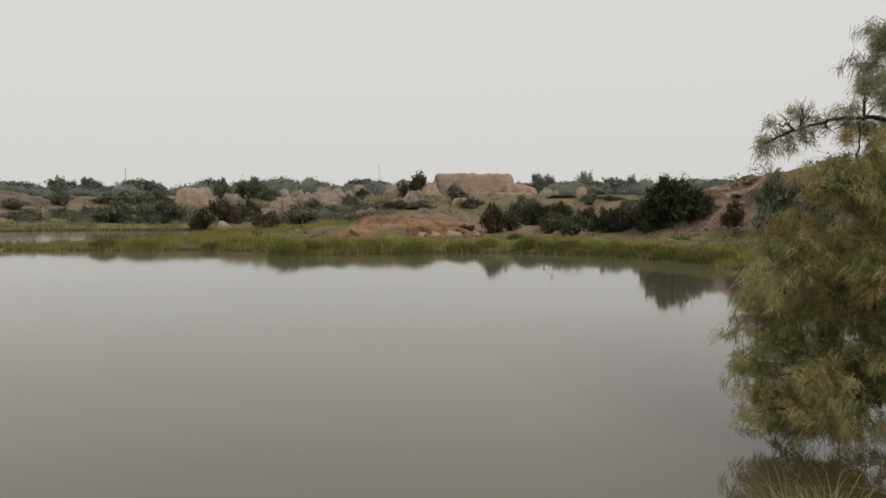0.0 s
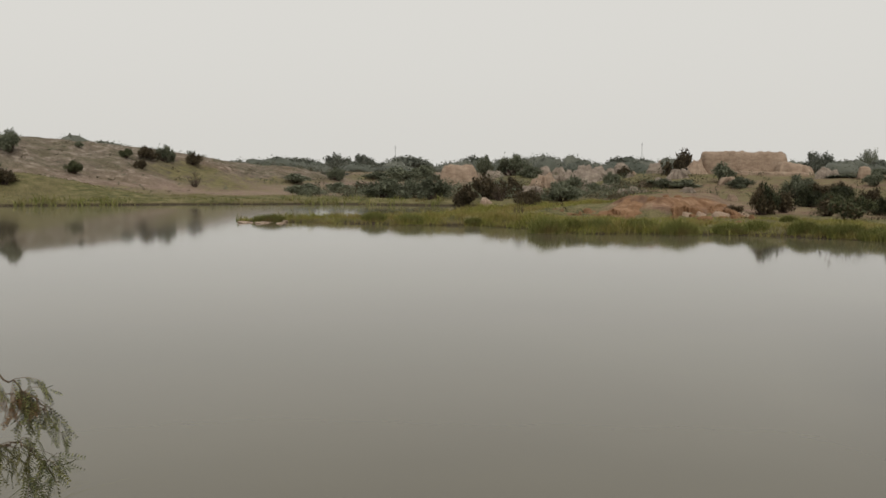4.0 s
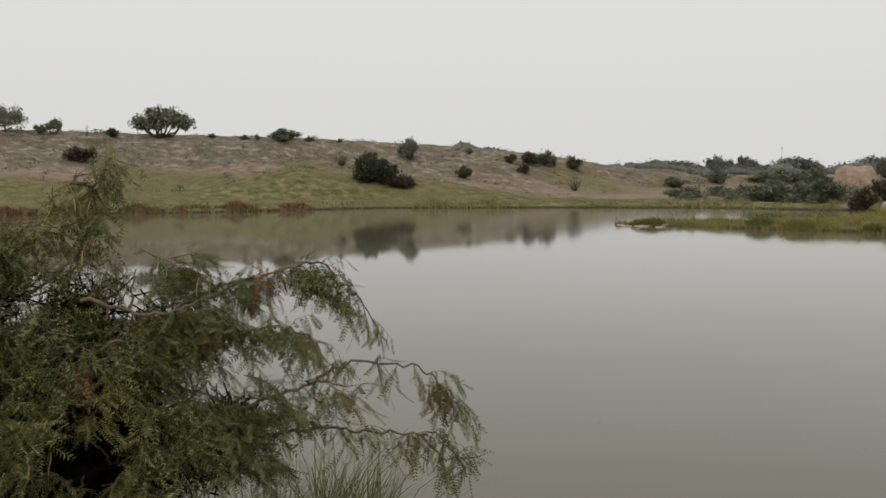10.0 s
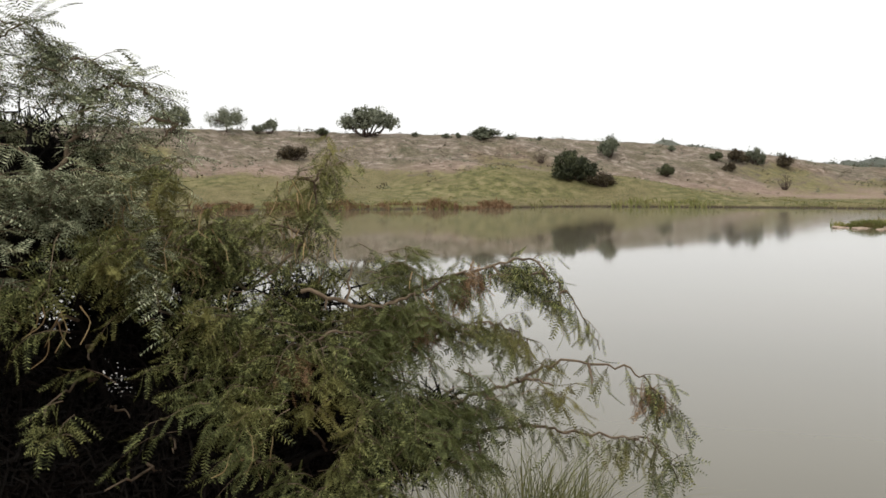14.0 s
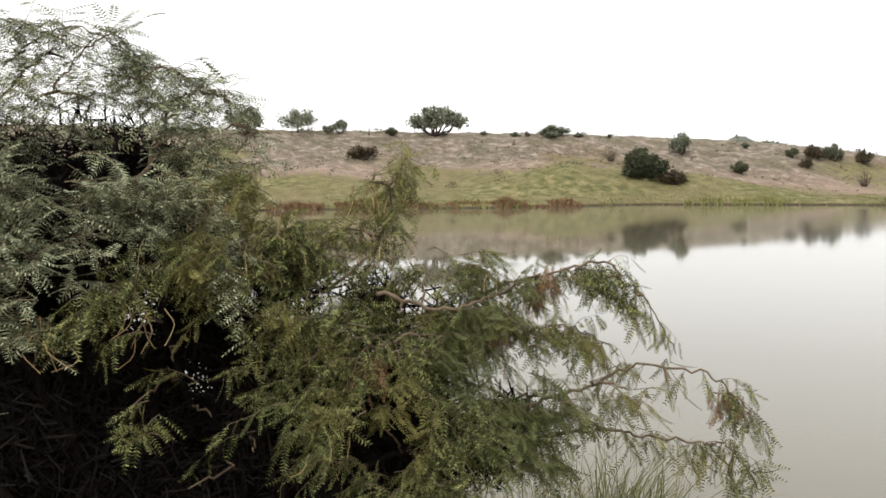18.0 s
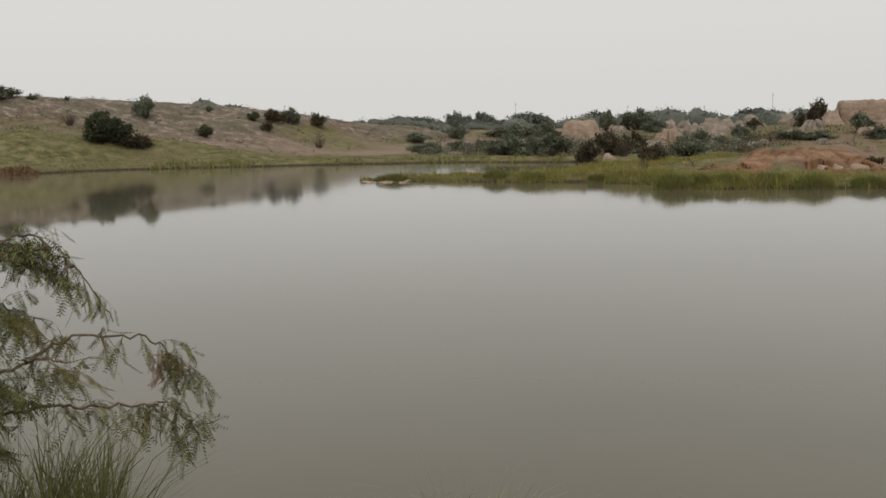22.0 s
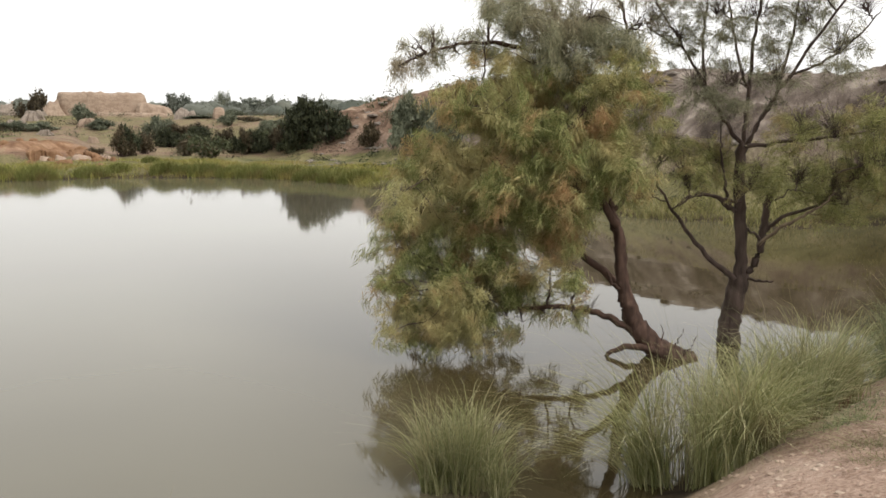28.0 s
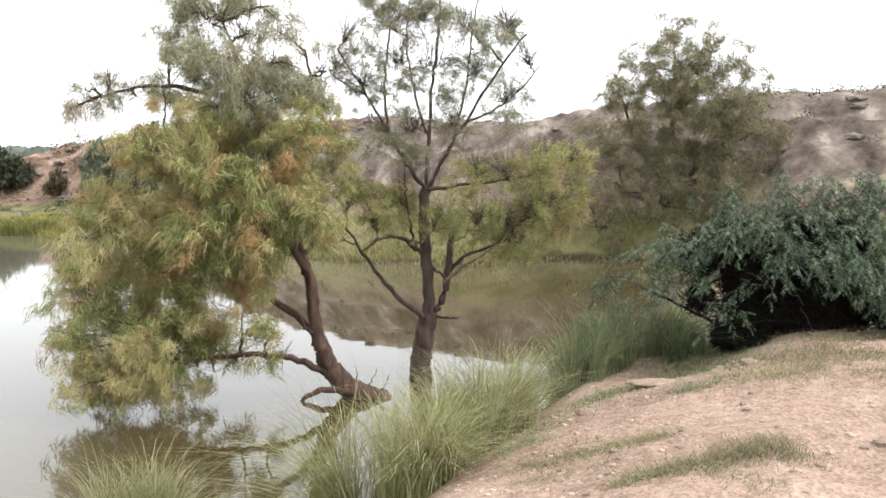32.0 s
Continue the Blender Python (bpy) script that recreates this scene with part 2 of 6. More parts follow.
# distance haze is put into both ridge leaf colours, greyer than near plants
M_RIDGESHRUB_HAZED = leaf_material("ridge_shrub_leaf_hazed", (0.078, 0.086, 0.056), (0.14, 0.152, 0.102), (0.215, 0.228, 0.158))
M_RIDGELEAF_HAZED = leaf_material("ridge_tree_leaf_hazed", (0.125, 0.135, 0.092), (0.205, 0.218, 0.155), (0.3, 0.315, 0.23))
M_BROWNLEAF = leaf_material("shrub_leaf_brown", (0.036, 0.029, 0.017), (0.08, 0.062, 0.036), (0.14, 0.11, 0.066))
# far leaves paled and greyed: the air's haze is put into the colour
M_FARLEAF_HAZED = leaf_material("distant_leaf_hazed", (0.1, 0.112, 0.09), (0.14, 0.15, 0.122), (0.19, 0.197, 0.16))
M_GRASS = leaf_material("bank_grass", (0.135, 0.148, 0.058), (0.275, 0.28, 0.125), (0.47, 0.445, 0.265), (0.36, 0.31, 0.18), 0.6, 0.35, 2.5)
M_GRASS_OLIVE = leaf_material("bank_grass_olive", (0.075, 0.085, 0.026), (0.15, 0.16, 0.052), (0.26, 0.25, 0.105), (0.2, 0.17, 0.07), 0.6, 0.3, 2.5)
M_GRASS_BLUE = leaf_material("bank_grass_bluish", (0.0952, 0.126, 0.0602), (0.168, 0.2, 0.0989), (0.269, 0.284, 0.146), None, 0.6, 0.35)
M_SHORE = leaf_material("shore_grass", (0.11, 0.12, 0.026), (0.215, 0.216, 0.05), (0.35, 0.325, 0.1), (0.26, 0.2, 0.075), 0.54, 0.3, 0.7)
M_SLOPE = leaf_material("slope_grass", (0.1, 0.11, 0.036), (0.168, 0.175, 0.06), (0.25, 0.24, 0.1), (0.24, 0.19, 0.09), 0.58, 0.3, 0.5)
M_REED = leaf_material("shore_reed", (0.1, 0.115, 0.03), (0.18, 0.19, 0.055), (0.28, 0.27, 0.1), (0.2, 0.15, 0.065), 0.6, 0.3, 0.9)
M_FRINGE = leaf_material("dry_fringe", (0.09, 0.05, 0.025), (0.18, 0.105, 0.055), (0.28, 0.18, 0.1), None, 0.6, 0.2)
M_COVE = leaf_material("cove_grass", (0.1, 0.098, 0.036), (0.19, 0.178, 0.068), (0.3, 0.262, 0.12), None, 0.6, 0.3)
M_DRY = leaf_material("dry_grass", (0.156, 0.131, 0.072), (0.26, 0.222, 0.126), (0.403, 0.338, 0.21), (0.143, 0.156, 0.072), 0.53, 0.3)
M_BARK = bark_material("dark_bark", (0.036, 0.0256, 0.0208), (0.112, 0.08, 0.0656))
# near-black on purpose: the deep shade inside the crowns put into a twig colour
M_SHADE_TWIG = bark_material("shade_black_twig", (0.003, 0.0022, 0.0016), (0.008, 0.006, 0.0045))
M_REDBARK = bark_material("reddish_bark", (0.0356, 0.0214, 0.0161), (0.109, 0.0665, 0.0499))
M_TWIG = bark_material("twig", (0.07, 0.05, 0.034), (0.2, 0.15, 0.1))
M_WITHER = leaf_material("withered_leaf", (0.08, 0.048, 0.024), (0.18, 0.11, 0.056), (0.34, 0.225, 0.12))
M_POD = leaf_material("seed_pod", (0.22, 0.15, 0.07), (0.33, 0.24, 0.12), (0.45, 0.35, 0.19))
M_RUIN = mud_material("mud_brick", (0.22, 0.155, 0.112), (0.33, 0.245, 0.182), (0.42, 0.33, 0.255))
M_OCHRE = mud_material("ochre_earth", (0.13, 0.066, 0.034), (0.24, 0.135, 0.075), (0.37, 0.24, 0.15))
M_MOUND = mud_material("weathered_mud", (0.14, 0.112, 0.09), (0.26, 0.212, 0.172), (0.4, 0.34, 0.285))
M_ROCK = mud_material("pale_rock", (0.26, 0.185, 0.135), (0.38, 0.285, 0.215), (0.50, 0.40, 0.32))
M_STONE = mud_material("grey_stone", (0.12, 0.1, 0.083), (0.22, 0.19, 0.16), (0.34, 0.3, 0.26))
M_STEEL = material("grey_steel", 0.5, 0.5)[0]
M_STEEL.node_tree.nodes["Principled BSDF"].inputs["Base Color"].default_value = (0.16, 0.16, 0.16, 1)


# ---- mesh helpers ----
def fast_mesh(name, v, f):
    """A mesh from numpy vertices and equal-sided faces."""
    me = bpy.data.meshes.new(name)
    v, f = np.asarray(v, np.float32), np.asarray(f, np.int32)
    k = f.shape[1]
    me.vertices.add(len(v))
    me.vertices.foreach_set("co", v.ravel())
    me.loops.add(f.size)
    me.loops.foreach_set("vertex_index", f.ravel())
    me.polygons.add(len(f))
    me.polygons.foreach_set("loop_start", np.arange(0, f.size, k, dtype=np.int32))
    me.update(calc_edges=True)
    return me


class Heap:
    """Collects the faces of one mesh."""

    def __init__(self):
        self.v, self.f, self.n = [], [], 0

    def add(self, v, f):
        self.v.append(np.asarray(v, float))
        self.f.append(np.asarray(f, int) + self.n)
        self.n += len(v)

    def mesh(self, name, origin=(0, 0, 0), smooth=False):
        f = self.f
        if len({q.shape[1] for q in f}) > 1:
            f = [q if q.shape[1] == 3 else np.concatenate([q[:, [0, 1, 2]], q[:, [0, 2, 3]]]) for q in f]
        me = fast_mesh(name, np.concatenate(self.v) - np.array(origin), np.concatenate(f))
        if smooth:
            me.polygons.foreach_set("use_smooth", [True] * len(me.polygons))
        return me


def part(name, me, mat, parent, label=""):
    ob = new(name, me)
    if not me.materials:
        me.materials.append(mat)
    ob.parent = parent
    return tagged(ob, label, kind="stuff" if name in ("branchwork", "woody_base", "shade_thicket", "stalk_spray", "withered_sprig") else "")


def thing(name, at, label, category, group="", kind=""):
    ob = new(name)
    ob.location = at
    return tagged(ob, label, category, group, kind)


def smooth01(t):
    t = np.clip(t, 0, 1)
    return t * t * (3 - 2 * t)


def vnoise(x, y, seed=0):
    """Value noise on a plane, -1 to 1."""
    x, y = np.asarray(x, float), np.asarray(y, float)
    ix, iy = np.floor(x).astype(np.int64), np.floor(y).astype(np.int64)
    fx, fy = smooth01(x - ix), smooth01(y - iy)

    def h(a, b):
        k = (a * 374761393 + b * 668265263 + seed * 982451653) & 0x7FFFFFFF
        k = ((k ^ (k >> 13)) * 1274126177) & 0x7FFFFFFF
        return ((k ^ (k >> 16)) & 0xFFFF) / 32767.5 - 1
    return (h(ix, iy) * (1 - fx) + h(ix + 1, iy) * fx) * (1 - fy) + (h(ix, iy + 1) * (1 - fx) + h(ix + 1, iy + 1) * fx) * fy


def fbm(x, y, seed=0, octaves=4):
    return sum(vnoise(x * 2 ** k, y * 2 ** k, seed + k) / 2 ** k for k in range(octaves)) / 1.6


# ---- the lie of the land ----
NEAR_SHORE = [(-62, 24), (-58, 10), (-45, 1), (-25, -3), (-12, 0.5), (-6, 3.4), (-3, 4.3), (0, 4.7), (2.2, 4.9), (3.5, 5.6), (4.9, 6.35), (6.4, 7.15),
              (8.4, 7.8), (11, 9), (13.5, 11), (17, 14), (19.3, 16.2)]
FAR_SHORE = [(18.8, 17.8), (15.5, 18.5), (13.5, 22), (11.8, 27), (10.6, 31), (10.2, 35), (9.2, 37.8), (7.6, 39.8), (5.6, 41.6), (2.8, 43.2), (0.5, 42.8), (-1.5, 42.6),
             (-4.4, 41.9), (-6.9, 41.4), (-7.9, 44.6), (-10.7, 45.5), (-16, 45.3), (-20, 45), (-22.8, 45.7), (-23.6, 46.6), (-21, 48.3), (-17.5, 50), (-15, 54),
             (-14.5, 60), (-13, 66), (-13, 72), (-22, 71.8), (-27, 72), (-32, 69.7), (-39, 65), (-46, 59.5), (-49.5, 56), (-51.2, 47.2), (-55.4, 39.5), (-60, 32)]
SHORE = np.array(NEAR_SHORE + FAR_SHORE, float)
# crest lines: x, y, height, width of the slope towards the pond
LEFT_CREST = np.array([(-100, -10, 7.0, 34), (-97, 20, 7.1, 34), (-92, 47, 6.9, 34), (-84, 63, 6.7, 34), (-75, 80, 6.4, 33), (-67.6, 93, 5.7, 30), (-62, 103, 4.7, 27), (-55, 112, 3.2, 22)])
RIGHT_CREST = np.array([(31, -8, 5.5, 11), (30.9, 8.3, 5.3, 10), (27.6, 14.1, 4.6, 9), (24.4, 19.1, 4.25, 8), (22.1, 24.5, 3.75, 8.5), (21.2, 31.9, 4.1, 9), (22.5, 43.5, 4.2, 8), (20, 51, 3.95, 8), (17.6, 55.2, 3.35, 8), (15.6, 57.6, 3.05, 6), (15.0, 62, 2.2, 4)])


def shore_gap(x, y):
    """Metres from the water's edge, negative over the water."""
    x, y = np.asarray(x, float), np.asarray(y, float)
    wob = 0.35 * vnoise(x * 0.7, y * 0.7, 3) + 0.15 * vnoise(x * 2.1, y * 2.1, 4)
    best, inside = np.full(x.shape, 1e9), np.zeros(x.shape, bool)
    for a, b in zip(SHORE, np.roll(SHORE, -1, 0)):
        d = b - a
        t = np.clip(((x - a[0]) * d[0] + (y - a[1]) * d[1]) / (d @ d), 0, 1)
        best = np.minimum(best, np.hypot(x - a[0] - t * d[0], y - a[1] - t * d[1]))
        if a[1] != b[1]:
            inside ^= ((a[1] > y) != (b[1] > y)) & (x < a[0] + (y - a[1]) * d[0] / d[1])
    return np.where(inside, -best, best) + wob * np.where(np.hypot(x, y) < 16, 0.4, 1)


def crest(x, y, line, outer):
    """Distance to a crest line, its height there, and whether the point lies behind it."""
    best, h, wide, back = np.full(x.shape, 1e9), np.zeros(x.shape), np.ones(x.shape), np.zeros(x.shape, bool)
    for a, b in zip(line[:-1], line[1:]):
        d = b[:2] - a[:2]
        t = np.clip(((x - a[0]) * d[0] + (y - a[1]) * d[1]) / (d @ d), 0, 1)
        g = np.hypot(x - a[0] - t * d[0], y - a[1] - t * d[1])
        near = g < best
        best = np.where(near, g, best)
        h = np.where(near, a[2] + t * (b[2] - a[2]), h)
        wide = np.where(near, a[3] + t * (b[3] - a[3]), wide)
        free = (t >= 1) if b is line[-1] or np.all(b == line[-1]) else np.zeros(x.shape, bool)
        back = np.where(near, ((d[0] * (y - a[1]) - d[1] * (x - a[0])) * outer > 0) & ~free, back)
    return best, h, wide, back


def land(x, y):
    """Height of the ground and what covers it."""
    x, y = np.asarray(x, float), np.asarray(y, float)
    s, r = shore_gap(x, y), np.hypot(x, y)
    near = 1 - smooth01((r - 13) / 9)
    east = smooth01((x + 14) / 8)
    z = smooth01(s / 1.5) * 0.32 * (1 - near) + near * (0.5 * smooth01(s / 1.1) + 0.52 * smooth01(s / 3.0)) + (1 - near) * (0.006 * np.minimum(s, 30) + 2.0 * smooth01((s - 22 + 10 * east) / (48 - 8 * east)))
    z = z - 0.2 * np.exp(-((x - 7.35) / 0.75) ** 2 - ((y - 5.75) / 0.6) ** 2)      # a low grassy shelf by the water
    rough = 0.05 + 0.1 * (1 - near)
    spit = smooth01((-12.5 - x) / 5) * smooth01((53 - y) / 2) * smooth01((x + 27) / 2)
    z = z * (1 - 0.6 * spit)
    # a cut terrace of ochre earth behind the far shore
    edge = y - 52 - 1.6 * vnoise(x * 0.35, y * 0.1, 11) - 0.8 * vnoise(x * 1.1, y * 0.5, 12)
    terrace = (0.45 * smooth01(edge / 0.9) + 0.55 * smooth01((edge - 1.6) / 1.0)) * (0.3 + 0.7 * smooth01((x + 6.2) / 2.2)) * smooth01((x + 11) / 4) * smooth01((2.2 - x) / 2.5) * (1 - smooth01((y - 64) / 22))
    z = z + 0.95 * terrace
    d, h, w, back = crest(x, y, LEFT_CREST, 1)
    fl = np.where(back, 1 - 0.55 * smooth01(d / 220), (1 - smooth01((d - 1) / w)) ** 1.7) * smooth01(s / 14)
    dr, hr, wr, backr = crest(x, y, RIGHT_CREST, -1)
    fr = np.where(backr, 1 - 0.7 * smooth01(dr / 60), 1 - smooth01((dr - 0.5) / wr)) * smooth01(s / 4.5)
    knoll = 2.0 * np.exp(-((x + 60) / 9) ** 2 - ((y - 58) / 7) ** 2) + 1.5 * np.exp(-((x + 52) / 7) ** 2 - ((y - 66) / 6) ** 2) + 1.5 * np.exp(-((x + 70) / 9) ** 2 - ((y - 40) / 8) ** 2)
    z = z + (h - z) * fl
    z = z + (hr - z) * fr + knoll * smooth01(s / 8)
    hill = np.maximum(fl, fr)
    gully = np.abs(vnoise(x * 0.16 + 0.3 * y * 0.16, y * 0.16, 21)) + 0.5 * np.abs(vnoise(x * 0.45, y * 0.45, 22))
    z = z + smooth01(s / 3) * (rough * fbm(x * 0.5, y * 0.5, 5) + hill * (1 - hill) * 2.6 * (0.35 - gully) + 0.35 * hill * fbm(x * 0.3, y * 0.3, 6) * smooth01((np.minimum(d, dr) - 1) / 5) + 0.12 * hill * fbm(x * 1.2, y * 1.2, 7) + 0.04 * near * fbm(x * 2.2, y * 2.2, 8) + 0.026 * near * np.abs(fbm(x * 7, y * 7, 9, 3)))
    z = np.where(s > 0, np.maximum(z, 0.04 * np.minimum(s / 0.2, 1)), -np.minimum(1.2, -s * 0.4))
    z = z + 0.2 * np.sin(z * 7.5 + 4 * vnoise(x * 0.2, y * 0.2, 41)) * smooth01((fr - 0.1) / 0.3) * smooth01(s / 3) + 0.2 * fbm(x * 1.3, y * 1.3, 43) * smooth01((fr - 0.1) / 0.3)
    patch = fbm(x * 0.12, y * 0.12, 31)
    turf = (1 - near) * (0.75 * smooth01((12 - s) / 5) + 0.8 * (1 - smooth01((hill + 0.4 * vnoise(x * 0.055, y * 0.055, 33) + 0.2 * vnoise(x * 0.16, y * 0.16, 34) - 0.42 + 0.26 * smooth01((y - 66) / 16) * (x < -30)) / 0.4)) + (0.35 + 0.5 * smooth01(fl * 4)) * patch - 1.3 * smooth01((fr - 0.08) / 0.2) - 2.4 * terrace * smooth01((3.6 - edge) / 2) - 0.45 * smooth01((hill - 0.45) / 0.3) - 0.25 * east * smooth01((s - 9) / 5) - 0.38 * smooth01((y - 66) / 14) * (x < -26) * smooth01((s - 8) / 5)) + near * (0.0 + 0.5 * smooth01((1.0 - s) / 0.8))
    stony = np.clip(hill * 1.4 + 0.35 * (1 - near), 0, 1) * (1 - near)
    ochre = np.clip(terrace * 1.4 * smooth01((4 - edge) / 3) + (1 - near) * 0.5 * smooth01((patch - 0.25) / 0.3) * (1 - hill) + 0.35 * east * (1 - near) * smooth01((s - 8) / 4) * (1 - smooth01((y - 110) / 60)) + 0.22 * fr * smooth01((y - 36) / 8), 0, 1)
    return z, np.clip(turf, 0, 1), stony, ochre, np.clip(fl * 3, 0, 1)


def land_z(x, y):
    return float(land(np.array([x]), np.array([y]))[0][0])


def build_ground():
    fan = np.concatenate([np.linspace(-78, 92, 440), np.linspace(93, 281, 48)])
    ring = np.concatenate([np.linspace(0.02, 3.0, 14), 3.0 * (140 / 3.0) ** (np.arange(1, 270) / 269), 140 * (4200 / 140) ** (np.arange(1, 46) / 45)])
    a, r = np.meshgrid(np.radians(fan), ring)
    x, y = -r * np.sin(a), r * np.cos(a)
    z, turf, stony, ochre, pale = land(x.ravel(), y.ravel())
    far = smooth01((r.ravel() - 200) / 900)
    z = z * (1 - far) + 2.2 * far
    nr, na = a.shape
    idx = np.arange(nr * na).reshape(nr, na)
    nxt = np.roll(idx, -1, 1)
    f = np.stack([idx[:-1], nxt[:-1], nxt[1:], idx[1:]], -1).reshape(-1, 4)[:, ::-1]
    v = np.stack([x.ravel(), y.ravel(), z], 1)
    hub = len(v)
    me = fast_mesh("ground", v, f)
    for key, val in (("turf", turf), ("stony", stony), ("ochre", ochre), ("pale", pale)):
        me.attributes.new(key, "FLOAT", "POINT").data.foreach_set("value", val.astype(np.float32))
    me.polygons.foreach_set("use_smooth", [True] * len(me.polygons))
    me.materials.append(M_GROUND)
    tagged(new("ground", me), "sandy and grassy land with low eroded hills", "ground", kind="structure")
    v = [(x, y, 0) for x, y in ((-75, -12), (30, -12), (30, 82), (-75, 82))]
    me = fast_mesh("water", v, [(0, 1, 2, 3)])
    me.materials.append(M_WATER)
    tagged(new("water", me), "still muddy grey pond water mirroring the sky", "water", kind="structure")


build_ground()


# ---- plants ----
rng = np.random.default_rng(7)


def unit(v):
    v = np.asarray(v, float)
    return v / np.maximum(np.linalg.norm(v, axis=-1, keepdims=True), 1e-9)


def tube(heap, pts, r0, r1, sides=6, lumps=0.0):
    """A tapered limb along points."""
    p = np.asarray(pts, float)
    n = len(p)
    d = unit(np.gradient(p, axis=0))
    up = np.where(np.abs(d[:, 2:3]) > 0.9, [[1.0, 0, 0]], [[0, 0, 1.0]])
    u = unit(np.cross(d, up))
    w = np.cross(d, u)
    a = np.arange(sides) * 2 * np.pi / sides
    rad = np.linspace(r0, r1, n)[:, None] * (1 + lumps * rng.uniform(-1, 1, (n, sides)))
    v = p[:, None] + rad[..., None] * (np.cos(a)[None, :, None] * u[:, None] + np.sin(a)[None, :, None] * w[:, None])
    i = np.arange(n * sides).reshape(n, sides)
    j = np.roll(i, -1, 1)
    heap.add(v.reshape(-1, 3), np.stack([i[:-1], j[:-1], j[1:], i[1:]], -1).reshape(-1, 4))


def bow(a, b, arch=0.1, n=7, wob=0.04):
    """A wavering curve from a to b that arches upward."""
    a, b = np.asarray(a, float), np.asarray(b, float)
    t = np.linspace(0, 1, n)[:, None]
    size = np.linalg.norm(b - a)
    p = a + (b - a) * t
    p[:, 2] += arch * size * 4 * (t * (1 - t))[:, 0]
    k = rng.normal(0, wob * size, (n, 3)) * np.minimum(1, 4 * t * (1 - t))
    return p + k


def through_points(pts, n=5, wob=0.01):
    """A smooth line through a few control points."""
    p = np.asarray(pts, float)
    q = np.vstack([2 * p[0] - p[1], p, 2 * p[-1] - p[-2]])
    out = []
    for k in range(1, len(q) - 2):
        for t in np.arange(n) / n:
            a, b, c, d = q[k - 1:k + 3]
            out.append(0.5 * (2 * b + (c - a) * t + (2 * a - 5 * b + 4 * c - d) * t * t + (3 * b - a - 3 * c + d) * t ** 3))
    out.append(p[-1])
    return np.array(out) + rng.normal(0, wob, (len(out), 3))


def place(heap, tv, tf, at, along, scale, flat=False):
    """Copies of a small template, its +x laid along each direction, face up if flat, else rolled at random."""
    k = len(at)
    d = unit(along)
    ref = unit(rng.normal(size=(k, 3)) * (0.3 if flat else 1.0) - [0, 0, 1.0 if flat else 0.0])
    u = unit(np.cross(d, ref))
    w = np.cross(d, u)
    m = np.stack([d, u, w], -1) * np.asarray(scale, float).reshape(-1, 1, 1)
    v = np.einsum("kij,nj->kni", m, tv) + np.asarray(at)[:, None]
    f = tf[None] + (np.arange(k) * len(tv))[:, None, None]
    heap.add(v.reshape(-1, 3), f.reshape(-1, tf.shape[1]))


def pinnate_leaf(pairs=9, width=0.17, sag=0.25, wide=0.034):
    """A feather leaf one unit long: leaflets in pairs on a drooping midrib."""
    v, f = [], []

    def tri(*p):
        f.append(tuple(range(len(v), len(v) + 3)))
        v.extend(p)
    for k in range(pairs):
        x = 0.1 + 0.88 * k / (pairs - 1)
        z = -sag * x * x
        le = width * (1.05 - 0.45 * abs(2 * x - 1) ** 2) * rng.uniform(0.85, 1.15)
        for s in (-1, 1):
            b = np.array([x, 0, z])
            t = b + np.array([0.35 * le, s * le, -0.3 * le])
            tri(b - [wide, 0, 0], b + [wide, 0, 0] + (t - b) * 0.25, t)
    for k in range(2):
        a, b = k / 2, (k + 1) / 2
        tri((a, -0.009, -sag * a * a), (b, 0, -sag * b * b), (a, 0.009, -sag * a * a))
    return np.array(v, float), np.array(f)


def wisp(strands=13, width=0.0115, spread=0.55):
    """A feathery tassel of thin shoots about one unit long, fanning out from its twig."""
    v, f = [], []
    for k in range(strands):
        d = np.array([1.0, rng.normal(0, spread), rng.normal(0, spread)])
        le = rng.uniform(0.3, 0.85)
        b = np.array([rng.uniform(-0.3, 0.3), rng.normal(0, 0.22), rng.normal(0, 0.22)])
        side = unit(np.cross(d, rng.normal(size=3))) * width
        n = len(v)
        f.append((n, n + 1, n + 2))
        v.extend((b - side, b + side, b + d * le))
    return np.array(v, float), np.array(f)


TUFTY = (np.array([(0, -0.3, 0), (0.2, 0.34, 0.1), (1, 0.05, 0)], float), np.array([(0, 1, 2)]))


TWIGLET = (np.array([(0, -0.045, 0), (1, -0.025, 0), (1, 0.025, 0.02), (0, 0.045, 0.02)], float), np.array([(0, 1, 2, 3)]))
LEAF_HANG = [pinnate_leaf(11, 0.12, 0.22, 0.03), pinnate_leaf(9, 0.16, 0.35, 0.036)]
TASSELS = [wisp(17, 0.019, 0.32) for _ in range(6)]
LEAF_FERN = [pinnate_leaf(8, 0.22, 0.15, 0.04), pinnate_leaf(7, 0.26, 0.3, 0.046)]


